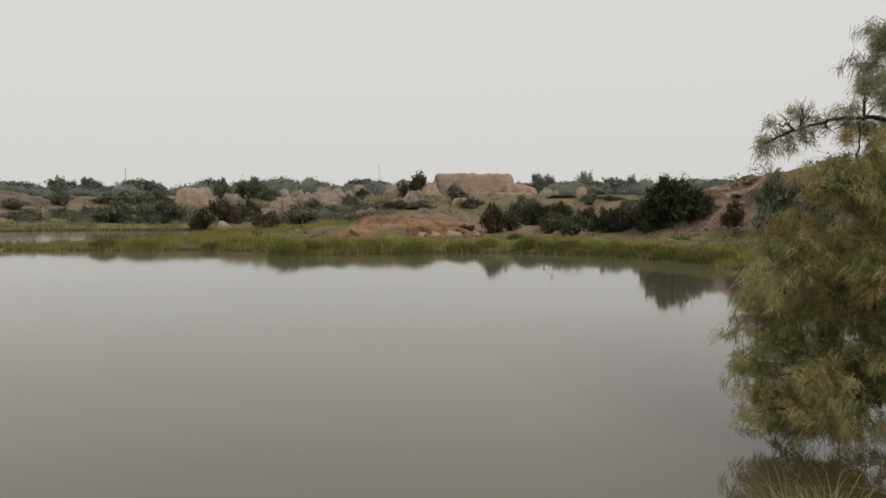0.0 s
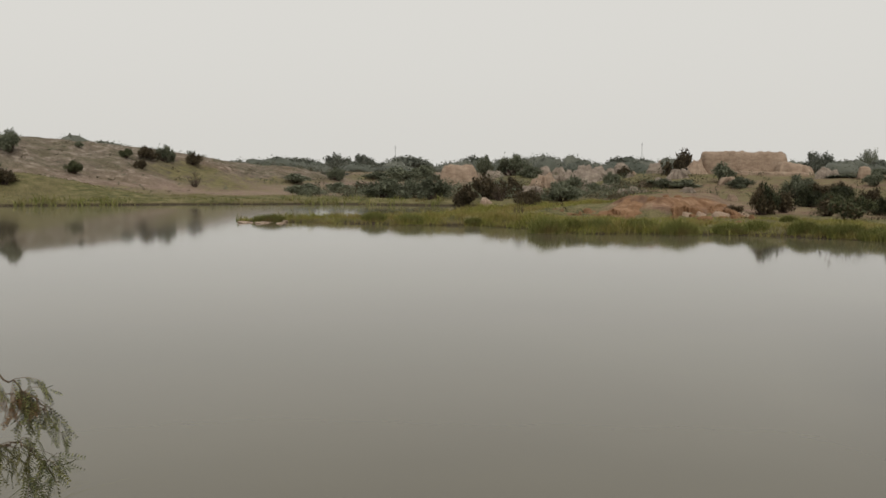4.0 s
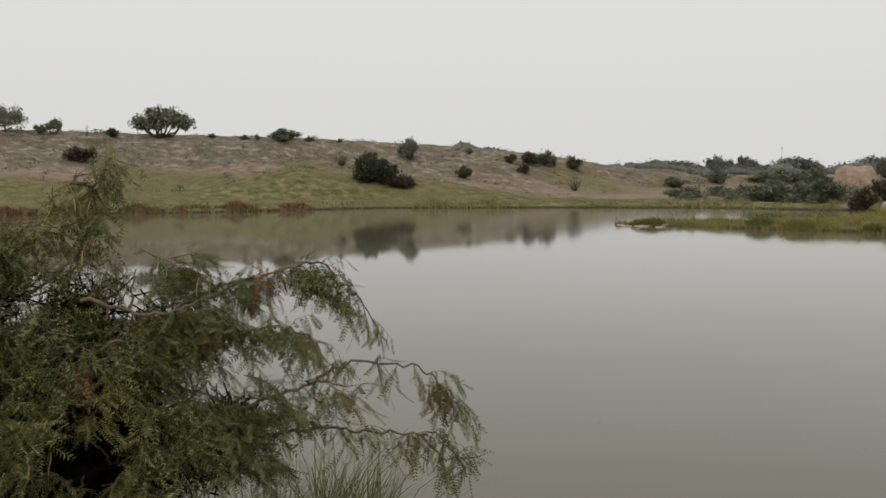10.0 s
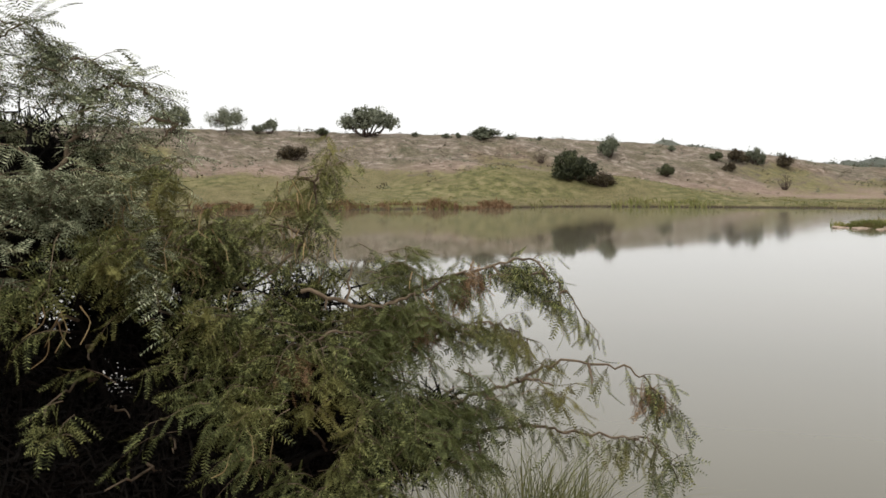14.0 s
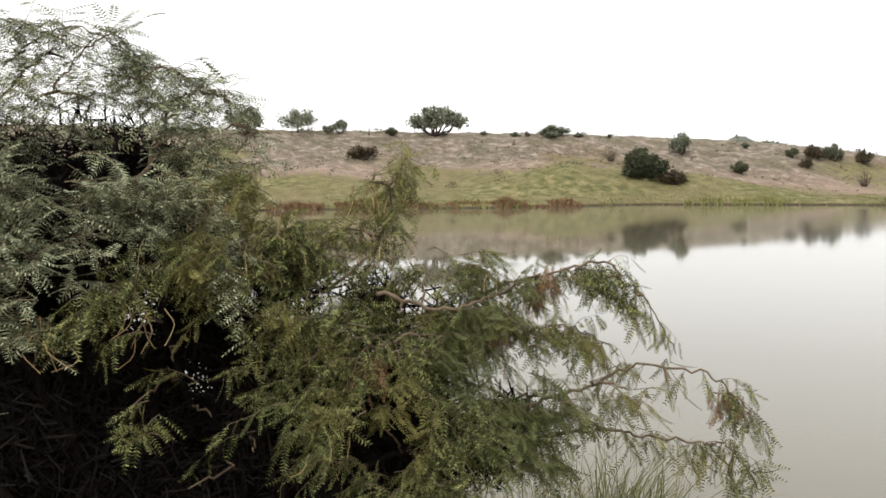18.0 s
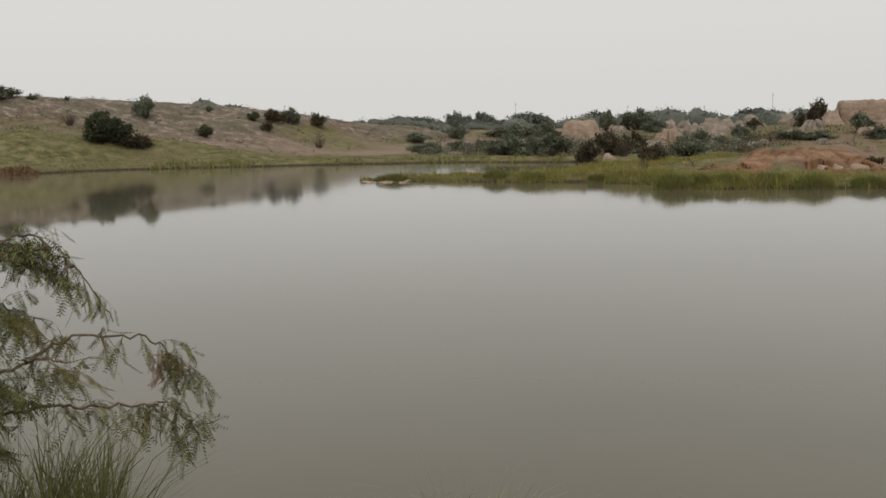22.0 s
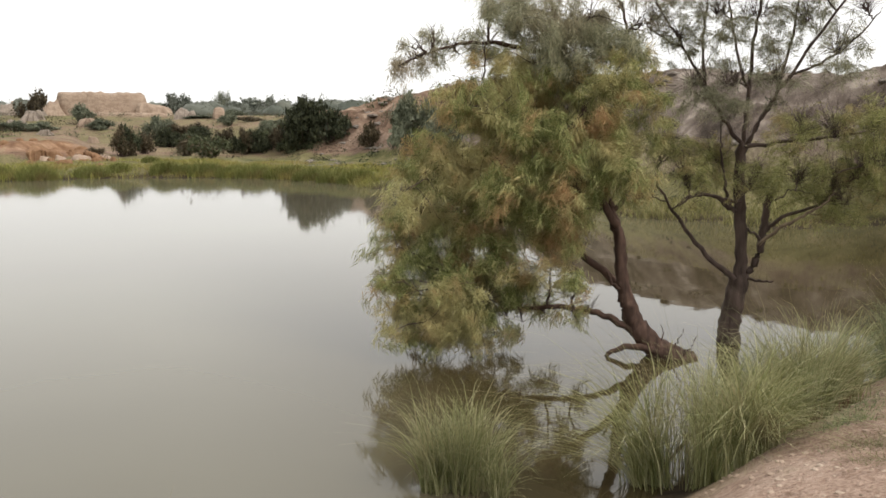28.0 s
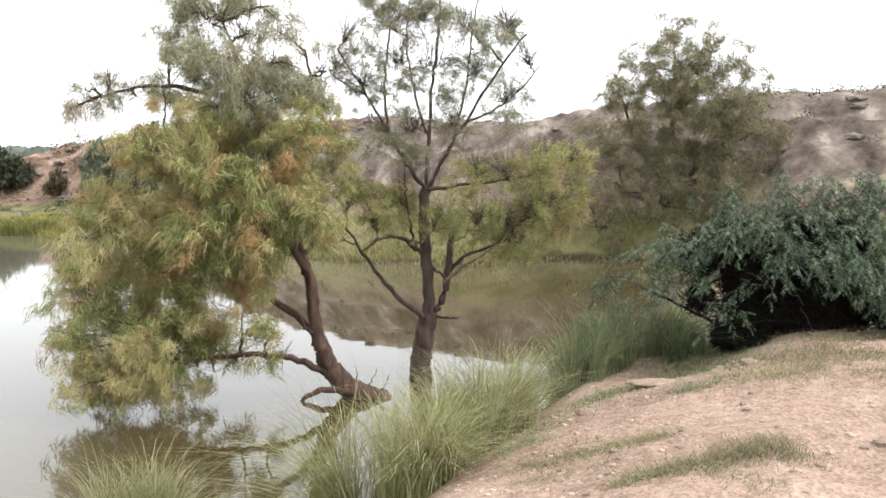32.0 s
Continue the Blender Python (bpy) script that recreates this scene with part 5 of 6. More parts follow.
# ---- tamarisk trees standing in the shallows ----
def tamarisk(base, label, stems, clouds, bark, density, length, size, per, limb_r=0.03, twig_r=0.003, group="", hang=0.7, brush=1, rise=0.6):
    """stems: (points, thick end, thin end, part name); clouds: (lobes, leaf material, label)."""
    global rng
    rng = np.random.default_rng(40 + len(stems))
    t = thing("tamarisk_tree", base, label, "tree", group)
    skeleton = []
    for pts, r0, r1, nm in stems:
        line = through_points(pts, 6, 0.008)
        h = Heap()
        tube(h, line, r0, r1, 9, 0.1)
        ob = part(nm, h.mesh("tamarisk_" + nm, base, True), M_TWIG if nm == "dead_limb" else bark, trunk if nm in ("snag", "root", "stub") else t, "pale bare dead limb" if nm == "dead_limb" else "")
        if nm == "trunk":
            trunk = ob
        skeleton.append(line)
    skeleton = np.concatenate(skeleton)
    wood = Heap()
    for lobes, mat, note in clouds:
        leaf = Heap()
        for x, y, z, r, dens in lobes:
            c = np.array([x, y, z])
            gap = np.linalg.norm(skeleton - c, axis=1) + 1.2 * np.maximum(0, skeleton[:, 2] - z)
            limb = bow(skeleton[np.argmin(gap)], c, 0.05, 9, 0.03)
            tube(wood, limb, limb_r, limb_r * 0.35, 5)
            m = int((8 + 8 * dens) * brush)
            k = rng.integers(3, 9, m)
            twig_batch(wood, limb[k], unit(rng.normal(0, 0.6, (m, 3)) + [0, 0, rise]), r * rng.uniform(0.8, 1.5, m) * (0.6 + 0.67 * rise), 0.2, limb_r * 0.3)
        start = in_lobes(lobes, density, 1.1, 1.1 / length, -0.2)
        n = len(start)
        way = unit(rng.normal(0, 0.6, (n, 3)) + [0, 0, rise * 0.75])
        le = length * rng.uniform(0.5, 1.3, n)
        p = twig_batch(wood, start - way * le[:, None] * 0.5, way, le, 0.35, twig_r)
        leafy(leaf, p, per, TASSELS, size, 0.45, hang, False)
        part("foliage", leaf.mesh("tamarisk_foliage", base), mat, t, note)
    part("branchwork", wood.mesh("tamarisk_branches", base), M_BARK, t)
    return t


tamarisk((5.81, 8.68, 0.00), "leaning tamarisk with feathery green and rusty foliage over the water",
    [(((6.28, 8.93, -0.13), (6.12, 9.04, -0.02), (5.93, 9.17, 0.15), (5.75, 9.27, 0.38), (5.69, 9.31, 0.66)), 0.17, 0.085, "trunk"),
     (((5.69, 9.31, 0.60), (5.65, 9.33, 0.85), (5.61, 9.36, 1.28), (5.51, 9.41, 1.65), (5.36, 9.50, 2.21), (5.22, 9.58, 2.81), (5.02, 9.68, 3.46), (4.85, 9.76, 4.04)), 0.085, 0.012, "stem"),
     (((5.79, 9.19, 0.24), (5.52, 9.35, 0.42), (5.16, 9.55, 0.51), (4.78, 9.74, 0.51), (4.35, 9.93, 0.48)), 0.048, 0.014, "low_limb"),
     (((5.71, 9.47, 0.70), (5.55, 9.57, 0.89), (5.10, 9.81, 1.28), (4.52, 10.08, 1.73), (4.04, 10.27, 1.92)), 0.05, 0.018, "limb"),
    ] + [
     (((5.41, 9.07, 1.45), (5.19, 9.19, 1.81), (4.69, 9.45, 2.34), (4.19, 9.67, 2.63)), 0.045, 0.018, "limb"),
     (((5.53, 9.80, 2.19), (5.76, 9.68, 2.75), (5.82, 9.64, 3.31), (5.77, 9.67, 3.80)), 0.04, 0.012, "limb"),
     (((5.18, 9.88, 3.24), (4.70, 10.11, 3.35), (4.28, 10.29, 3.40), (3.80, 10.46, 3.28)), 0.035, 0.01, "limb"),
     (((6.02, 8.99, 0.03), (5.81, 9.12, 0.11), (5.60, 9.25, 0.09), (5.44, 9.34, -0.01)), 0.05, 0.02, "root"),
     (((5.49, 9.25, 1.61), (5.60, 9.19, 1.79), (5.67, 9.15, 1.94)), 0.03, 0.012, "limb"),
     (((6.04, 9.03, 0.03), (6.12, 8.98, 0.15), (6.19, 8.93, 0.31)), 0.012, 0.003, "snag"),
    ] + [
     (((6.09, 8.94, 0.01), (6.20, 8.87, 0.10), (6.27, 8.82, 0.26)), 0.012, 0.003, "snag"),
     (((5.97, 9.08, 0.08), (6.00, 9.06, 0.22), (5.98, 9.07, 0.36)), 0.01, 0.003, "snag"),
     (((5.63, 9.29, 0.73), (5.53, 9.35, 0.80), (5.48, 9.38, 0.92)), 0.025, 0.01, "snag")],
    [([
        (4.33, 10.15, 2.87, 0.37, 0.9),
        (4.75, 9.95, 2.99, 0.40, 1),
        (5.17, 9.74, 2.81, 0.40, 1),
        (5.32, 9.04, 2.86, 0.35, 0.9),
        (3.90, 9.82, 2.74, 0.27, 0.9),
        (4.41, 9.92, 2.45, 0.40, 1),
        (4.92, 9.79, 2.39, 0.40, 1),
        (5.39, 9.67, 2.38, 0.37, 0.9),
        (5.78, 9.48, 2.38, 0.28, 0.8),
        (5.48, 8.83, 1.99, 0.23, 0.9),
        (5.52, 9.35, 2.08, 0.24, 0.7),
        (3.78, 10.21, 2.11, 0.34, 0.9),
        (4.04, 9.95, 2.05, 0.39, 1),
        (4.39, 9.49, 1.94, 0.38, 1),
        (4.96, 9.51, 1.92, 0.36, 0.9),
        (3.36, 9.80, 1.86, 0.26, 0.8),
        (3.68, 10.49, 1.45, 0.35, 1),
        (4.09, 10.28, 1.50, 0.41, 1.1),
    ] + [
        (4.41, 9.85, 1.45, 0.40, 1.1),
        (4.78, 9.43, 1.46, 0.36, 1),
        (5.35, 9.75, 1.58, 0.28, 0.8),
        (3.37, 10.25, 1.20, 0.27, 0.7),
        (3.81, 10.40, 0.96, 0.34, 0.9),
        (4.23, 10.21, 0.94, 0.37, 1),
        (4.54, 9.75, 0.97, 0.36, 0.9),
        (4.87, 9.50, 0.97, 0.30, 0.8),
        (3.26, 10.31, 0.86, 0.18, 0.5),
        (3.41, 10.10, 0.69, 0.24, 0.6),
        (3.74, 9.74, 0.65, 0.26, 0.7),
        (4.20, 9.70, 0.66, 0.27, 0.6),
        (4.86, 9.90, 0.61, 0.25, 0.5),
        (4.92, 9.10, 0.84, 0.20, 0.5),
        (3.20, 9.81, 0.37, 0.16, 0.3),
        (3.61, 10.22, 0.32, 0.23, 0.4),
        (3.82, 9.82, 0.34, 0.23, 0.5),
        (4.22, 9.91, 0.29, 0.21, 0.4),
    ] + [
        (4.62, 9.68, 0.37, 0.18, 0.3),
        (5.09, 9.31, 0.43, 0.13, 0.3),
    ] + [
        (4.33, 9.40, 2.78, 0.29, 0.7),
        (4.53, 9.30, 2.44, 0.32, 0.8),
        (4.73, 9.21, 2.21, 0.29, 0.8),
        (4.94, 9.10, 2.55, 0.29, 0.7),
        (5.14, 8.99, 2.03, 0.26, 0.7),
        (4.83, 9.16, 1.80, 0.26, 0.8),
        (5.29, 9.02, 2.37, 0.24, 0.6),
        (4.16, 9.69, 3.24, 0.27, 0.5),
        (4.63, 9.48, 3.13, 0.27, 0.5),
    ] + [
        (3.40, 10.07, 0.56, 0.25, 0.8),
        (3.69, 9.86, 0.49, 0.25, 0.9),
        (4.09, 9.82, 0.50, 0.29, 0.9),
        (4.51, 9.86, 0.41, 0.26, 0.8),
        (4.89, 9.69, 0.45, 0.22, 0.6),
        (5.36, 9.56, 0.47, 0.19, 0.5),
        (3.22, 10.02, 0.84, 0.18, 0.6),
        (3.85, 9.70, 0.82, 0.26, 0.9),
        (3.56, 9.91, 0.30, 0.20, 0.6),
        (4.01, 9.85, 0.24, 0.20, 0.6),
        (4.40, 9.91, 0.17, 0.18, 0.4),
    ] + [
        (5.69, 9.49, 3.33, 0.16, 0.6),
        (5.84, 9.28, 3.17, 0.16, 0.6),
        (5.92, 9.23, 2.90, 0.16, 0.6),
        (5.43, 9.52, 3.29, 0.16, 0.6),
        (5.97, 9.20, 2.66, 0.14, 0.5),
    ], M_TAM, ""),
     ([
        (4.64, 9.65, 4.01, 0.30, 0.55),
        (4.94, 9.37, 3.89, 0.33, 0.55),
        (5.36, 9.45, 3.64, 0.34, 0.55),
        (4.40, 9.68, 3.71, 0.27, 0.46),
        (4.67, 9.47, 3.54, 0.36, 0.75),
        (5.15, 9.57, 3.28, 0.37, 0.75),
        (4.50, 10.38, 3.36, 0.29, 0.55),
        (4.14, 10.42, 3.29, 0.22, 0.55),
        (3.86, 10.48, 3.31, 0.19, 0.46),
        (3.50, 10.09, 3.30, 0.17, 0.42),
        (3.45, 10.40, 3.12, 0.14, 0.38),
        (5.51, 9.24, 3.28, 0.27, 0.55),
        (5.64, 9.05, 3.51, 0.18, 0.38),
        (4.80, 9.45, 4.39, 0.30, 0.46),
        (5.19, 9.35, 4.19, 0.27, 0.46),
        (4.77, 10.28, 4.33, 0.26, 0.46),
    ] + [
        (4.52, 10.40, 3.96, 0.19, 0.6),
        (4.68, 10.23, 4.17, 0.20, 0.6),
        (4.95, 10.10, 4.24, 0.22, 0.6),
        (5.20, 9.87, 4.17, 0.21, 0.6),
        (5.41, 9.64, 3.98, 0.21, 0.6),
        (5.62, 9.53, 3.75, 0.20, 0.6),
        (4.52, 10.40, 3.66, 0.17, 0.5),
        (5.01, 10.07, 4.51, 0.25, 0.5),
        (5.30, 9.93, 4.52, 0.23, 0.5),
        (4.71, 10.21, 4.49, 0.19, 0.4),
        (5.80, 9.31, 3.56, 0.15, 0.5),
        (5.37, 9.78, 3.66, 0.20, 0.5),
        (3.92, 10.63, 3.56, 0.12, 0.45),
        (4.10, 10.57, 3.32, 0.12, 0.4),
        (3.59, 10.74, 3.14, 0.09, 0.35),
    ], M_TAM_GREY, "thin greyish foliage of the upper crown")],
    M_REDBARK, 340, 0.3, 0.18, 8, 0.016, group="tamarisks by the pond")

tamarisk((6.82, 8.98, 0.00), "open-crowned tamarisk with a forked trunk standing in shallow water",
    [(((7.10, 9.39, -0.20), (7.12, 9.38, 0.21), (7.16, 9.35, 0.55), (7.18, 9.33, 0.79)), 0.135, 0.11, "trunk"),
     (((7.18, 9.33, 0.76), (7.19, 9.32, 1.30), (7.15, 9.35, 1.83), (7.17, 9.34, 2.26)), 0.072, 0.06, "stem"),
     (((7.17, 9.34, 2.23), (6.99, 9.47, 2.56), (6.83, 9.58, 2.89), (6.62, 9.73, 3.35), (6.35, 9.90, 3.86)), 0.028, 0.01, "limb"),
     (((7.29, 9.50, 2.23), (7.33, 9.47, 2.83), (7.36, 9.45, 3.43), (7.41, 9.40, 4.09), (7.44, 9.38, 4.61)), 0.028, 0.01, "limb"),
     (((7.08, 9.15, 2.30), (7.24, 9.03, 2.69), (7.39, 8.91, 3.01), (7.64, 8.70, 3.52), (7.92, 8.44, 4.03)), 0.028, 0.01, "limb"),
    ] + [
     (((7.01, 9.08, 2.27), (7.33, 8.83, 2.32), (7.72, 8.50, 2.38), (8.11, 8.12, 2.46)), 0.026, 0.008, "limb"),
     (((7.08, 9.28, 0.76), (6.82, 9.47, 1.04), (6.55, 9.65, 1.45), (6.36, 9.78, 1.81)), 0.035, 0.012, "limb"),
     (((7.29, 9.37, 0.74), (7.40, 9.29, 1.01), (7.45, 9.25, 1.42), (7.48, 9.23, 1.72)), 0.045, 0.04, "stub"),
     (((7.48, 9.35, 1.27), (7.70, 9.17, 1.48), (7.95, 8.95, 1.61), (8.05, 8.87, 1.82)), 0.025, 0.01, "limb"),
     (((6.89, 9.66, 2.89), (6.84, 9.70, 3.49), (6.90, 9.66, 4.07), (6.96, 9.62, 4.59)), 0.018, 0.006, "limb"),
     (((7.15, 9.23, 2.82), (7.02, 9.33, 3.34), (6.94, 9.38, 3.92), (6.97, 9.36, 4.43)), 0.018, 0.006, "limb"),
    ] + [
     (((7.57, 9.28, 2.90), (7.67, 9.20, 3.49), (7.72, 9.15, 4.08), (7.80, 9.09, 4.61)), 0.018, 0.006, "limb"),
     (((7.39, 8.91, 3.01), (7.69, 8.66, 3.20), (7.92, 8.44, 3.46), (8.06, 8.31, 3.71)), 0.016, 0.006, "limb"),
     (((6.62, 9.73, 3.35), (6.40, 9.87, 3.48), (6.24, 9.97, 3.67)), 0.014, 0.006, "limb"),
     (((7.20, 9.04, 1.17), (7.39, 8.88, 1.38), (7.57, 8.73, 1.54), (7.68, 8.64, 1.62), (7.78, 8.54, 1.79)), 0.022, 0.01, "dead_limb"),
     (((7.57, 8.73, 1.54), (7.63, 8.68, 1.53), (7.70, 8.62, 1.56)), 0.008, 0.003, "dead_limb"),
     (((7.74, 8.58, 1.72), (7.79, 8.54, 1.88), (7.78, 8.54, 2.04)), 0.008, 0.003, "dead_limb"),
    ] + [
     (((7.34, 9.06, 1.66), (7.43, 8.98, 1.70), (7.50, 8.92, 1.79), (7.66, 8.79, 1.76)), 0.012, 0.004, "snag"),
     (((7.37, 9.16, 1.19), (7.24, 9.26, 1.32), (7.19, 9.30, 1.39)), 0.02, 0.008, "snag"),
     (((7.14, 9.34, 0.80), (7.30, 9.21, 0.75), (7.46, 9.09, 0.73)), 0.022, 0.012, "snag"),
     (((7.05, 9.28, 1.53), (6.92, 9.38, 1.66), (6.76, 9.50, 1.72), (6.62, 9.59, 1.67), (6.49, 9.68, 1.52)), 0.028, 0.008, "limb"),
     (((7.01, 9.31, 1.59), (6.95, 9.35, 1.89), (6.92, 9.38, 2.21), (6.89, 9.40, 2.54)), 0.02, 0.006, "limb"),
     (((6.92, 9.02, 1.67), (6.75, 9.15, 1.70), (6.55, 9.30, 1.73), (6.39, 9.40, 1.61)), 0.02, 0.01, "limb")],
    [([
        (7.32, 8.63, 2.43, 0.29, 0.6),
        (7.76, 8.55, 2.37, 0.33, 0.8),
        (7.81, 8.04, 2.50, 0.32, 0.8),
        (8.41, 8.19, 2.59, 0.25, 0.6),
        (8.29, 8.53, 1.96, 0.34, 0.9),
        (8.03, 8.84, 1.82, 0.30, 0.8),
        (8.39, 8.25, 2.16, 0.25, 0.6),
        (6.98, 9.68, 2.09, 0.30, 0.7),
        (6.34, 9.21, 1.94, 0.25, 0.6),
        (7.08, 8.94, 1.98, 0.23, 0.5),
        (7.78, 9.07, 1.89, 0.27, 0.5),
        (8.03, 8.64, 1.63, 0.23, 0.5),
        (6.30, 9.61, 2.31, 0.23, 0.5),
        (6.18, 10.19, 1.63, 0.17, 0.3),
    ], M_TAM_DRY, ""),
     ([
        (6.57, 10.00, 4.08, 0.30, 0.4),
        (6.54, 9.25, 4.06, 0.32, 0.45),
        (7.00, 9.13, 4.21, 0.32, 0.4),
        (7.24, 8.72, 4.06, 0.32, 0.45),
        (7.80, 8.70, 4.11, 0.33, 0.5),
        (7.80, 8.31, 3.69, 0.22, 0.45),
        (7.70, 8.49, 3.26, 0.26, 0.45),
        (6.57, 9.76, 3.48, 0.27, 0.35),
        (6.69, 9.26, 3.70, 0.32, 0.35),
        (7.22, 9.11, 3.66, 0.33, 0.3),
        (7.75, 9.03, 3.62, 0.34, 0.35),
        (6.69, 9.05, 2.94, 0.32, 0.45),
        (6.36, 9.24, 2.94, 0.25, 0.4),
        (7.15, 8.82, 3.00, 0.26, 0.35),
        (6.36, 9.91, 3.67, 0.20, 0.3),
        (7.15, 9.22, 4.62, 0.40, 0.4),
        (7.45, 8.58, 4.50, 0.32, 0.4),
        (6.60, 9.34, 4.51, 0.32, 0.4),
    ], M_TAM_GREY, "thin greyish foliage of the upper crown")],
    M_BARK, 820, 0.36, 0.125, 8, 0.01, 0.0036, group="tamarisks by the pond", hang=0.5, brush=6, rise=1.0)

tamarisk((20.18, 16.52, 0.50), "rounded dull olive tamarisk on the bank of the cove",
    [(((21.19, 17.34, 0.21), (21.23, 17.29, 0.98), (21.31, 17.19, 1.90), (21.39, 17.09, 3.27), (21.42, 17.06, 4.92)), 0.22, 0.05, "trunk"),
     (((21.23, 17.29, 1.14), (20.94, 17.65, 1.52), (20.64, 17.99, 1.67)), 0.1, 0.03, "limb"),
     (((20.86, 16.96, 1.31), (21.37, 16.31, 2.36), (21.87, 15.63, 3.10)), 0.1, 0.03, "limb"),
     (((21.70, 17.50, 1.89), (21.20, 18.10, 2.98), (20.89, 18.47, 4.38)), 0.08, 0.03, "limb"),
     (((21.03, 17.22, 0.53), (20.50, 17.85, 0.75), (19.94, 18.47, 0.79)), 0.07, 0.02, "limb")],
    [([
        (20.77, 16.66, 5.87, 0.61, 0.7),
        (20.52, 17.57, 5.21, 0.70, 0.8),
        (20.35, 16.13, 4.94, 0.82, 1),
        (20.77, 15.24, 5.31, 0.67, 0.8),
        (21.58, 14.97, 4.78, 0.60, 0.7),
        (19.12, 17.10, 4.66, 0.44, 0.5),
        (21.78, 14.45, 4.34, 0.42, 0.45),
        (20.56, 17.97, 4.04, 0.78, 0.9),
        (20.25, 16.38, 3.95, 0.82, 1),
        (20.33, 15.22, 4.04, 0.80, 1),
        (20.86, 14.61, 3.76, 0.73, 0.9),
        (18.90, 17.45, 3.10, 0.66, 0.8),
        (20.49, 17.50, 2.81, 0.85, 1),
        (20.57, 16.07, 2.95, 0.82, 1),
        (21.04, 15.21, 2.94, 0.82, 1),
        (21.25, 14.22, 3.20, 0.59, 0.8),
        (22.89, 14.95, 2.51, 0.47, 0.6),
        (18.87, 18.21, 2.37, 0.53, 0.6),
    ] + [
        (18.77, 17.70, 1.64, 0.59, 0.6),
        (19.13, 16.86, 1.80, 0.73, 0.6),
        (19.93, 15.89, 1.81, 0.66, 0.5),
        (20.77, 15.16, 1.95, 0.74, 0.8),
        (22.08, 15.07, 2.07, 0.61, 0.7),
        (18.89, 17.40, 0.77, 0.52, 0.4),
        (20.33, 15.32, 1.25, 0.58, 0.5),
    ], M_TAM_OLIVE, "")],
    M_BARK, 23, 0.6, 0.33, 9, 0.03, 0.006, group="tamarisks by the pond", hang=0.5)


# ---- mesquite bushes ----
def mesquite(base, label, stems, lobes, heart, mat, leaf, size, density, length, sag, per, side, hang, flat, pods=(), withered=(), lift=0.25, tuft=6.0):
    global rng
    rng = np.random.default_rng(60 + len(stems))
    t = thing("mesquite_bush", base, label, "bush", "mesquite bushes on the near bank")
    wood, fol, dead, skeleton = Heap(), Heap(), Heap(), []
    for pts, r0, r1 in stems:
        line = through_points(pts, 8, 0.006)
        h = Heap()
        tube(h, line, r0, r1, 6, 0.08)
        # thick stems are coloured shade-black like the crown's inside
        part("stem", h.mesh("mesquite_stem", base, True), M_TWIG if r0 < 0.015 else M_SHADE_TWIG, t)
        skeleton.append(line)
        if r0 < 0.015:
            k = rng.integers(len(line) // 4, len(line) - 1, 30)
            way = unit(line[k + 1] - line[k]) * 0.6 + rng.normal(0, 0.5, (30, 3))
            p = twig_batch(wood, line[k], way, length * rng.uniform(0.3, 0.75, 30), sag, 0.002)
            leafy(fol, p, max(4, per // 2), leaf, size, side, hang + (0.0 if flat else 0.5), flat)
    skeleton = np.concatenate(skeleton)
    mid = np.mean([q[:2] for q in lobes], axis=0)
    for x, y, z, r, dens in lobes:
        c = np.array([x, y, z])
        gap = np.linalg.norm(skeleton - c, axis=1) + 0.8 * np.maximum(0, skeleton[:, 2] - z)
        tube(wood, bow(skeleton[np.argmin(gap)], c, 0.06, 8, 0.03), 0.007, 0.003, 4)
    start = in_lobes(lobes, density, 1.1, tuft)
    n = len(start)
    out = start - [*mid, 0]
    out[:, 2] = 0
    way = unit(unit(out) * 0.55 + rng.normal(0, 0.55, (n, 3)) * [1, 1, 0.5] + [0, 0, lift])
    le = length * rng.uniform(0.5, 1.3, n)
    p = twig_batch(wood, start - way * le[:, None] * 0.5, way, le, sag, 0.0024)
    leafy(fol, p, per, leaf, size, side, hang, flat)
    # added near-black twigs stand for the shade within the crown
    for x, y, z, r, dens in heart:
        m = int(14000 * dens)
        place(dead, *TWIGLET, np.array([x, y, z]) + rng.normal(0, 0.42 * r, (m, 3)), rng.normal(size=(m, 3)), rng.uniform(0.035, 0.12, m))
    part("shade_thicket", dead.mesh("mesquite_shade_thicket", base), M_SHADE_TWIG, t, "near-black twig fill standing for the crown's inner shade")
    twigs = part("branchwork", wood.mesh("mesquite_twigs", base), M_BARK if tuft < 5 else M_TWIG, t)
    part("foliage", fol.mesh("mesquite_foliage", base), mat, t)
    for c in withered:
        h = Heap()
        place(h, *leaf[0], np.array(c) + rng.normal(0, 0.028, (40, 3)), rng.normal(0, 0.3, (40, 3)) + [0, 0, -1], size * rng.uniform(0.6, 1.1, 40))
        part("withered_sprig", h.mesh("mesquite_withered", base), M_WITHER, twigs, "withered rust-brown leaves")
    for c in pods:
        for _ in range(8):
            a = np.array(c) + rng.normal(0, 0.045, 3)
            pod = Heap()
            tube(pod, through_points([a, a + [*rng.normal(0, 0.02, 2), -0.06], a + [*rng.normal(0, 0.04, 2), -rng.uniform(0.08, 0.14)]], 3, 0.001), 0.0026, 0.0018, 5)
            part("seed_pod", pod.mesh("mesquite_pod", base), M_POD, twigs, "straw-coloured dry seed pod")
    return t


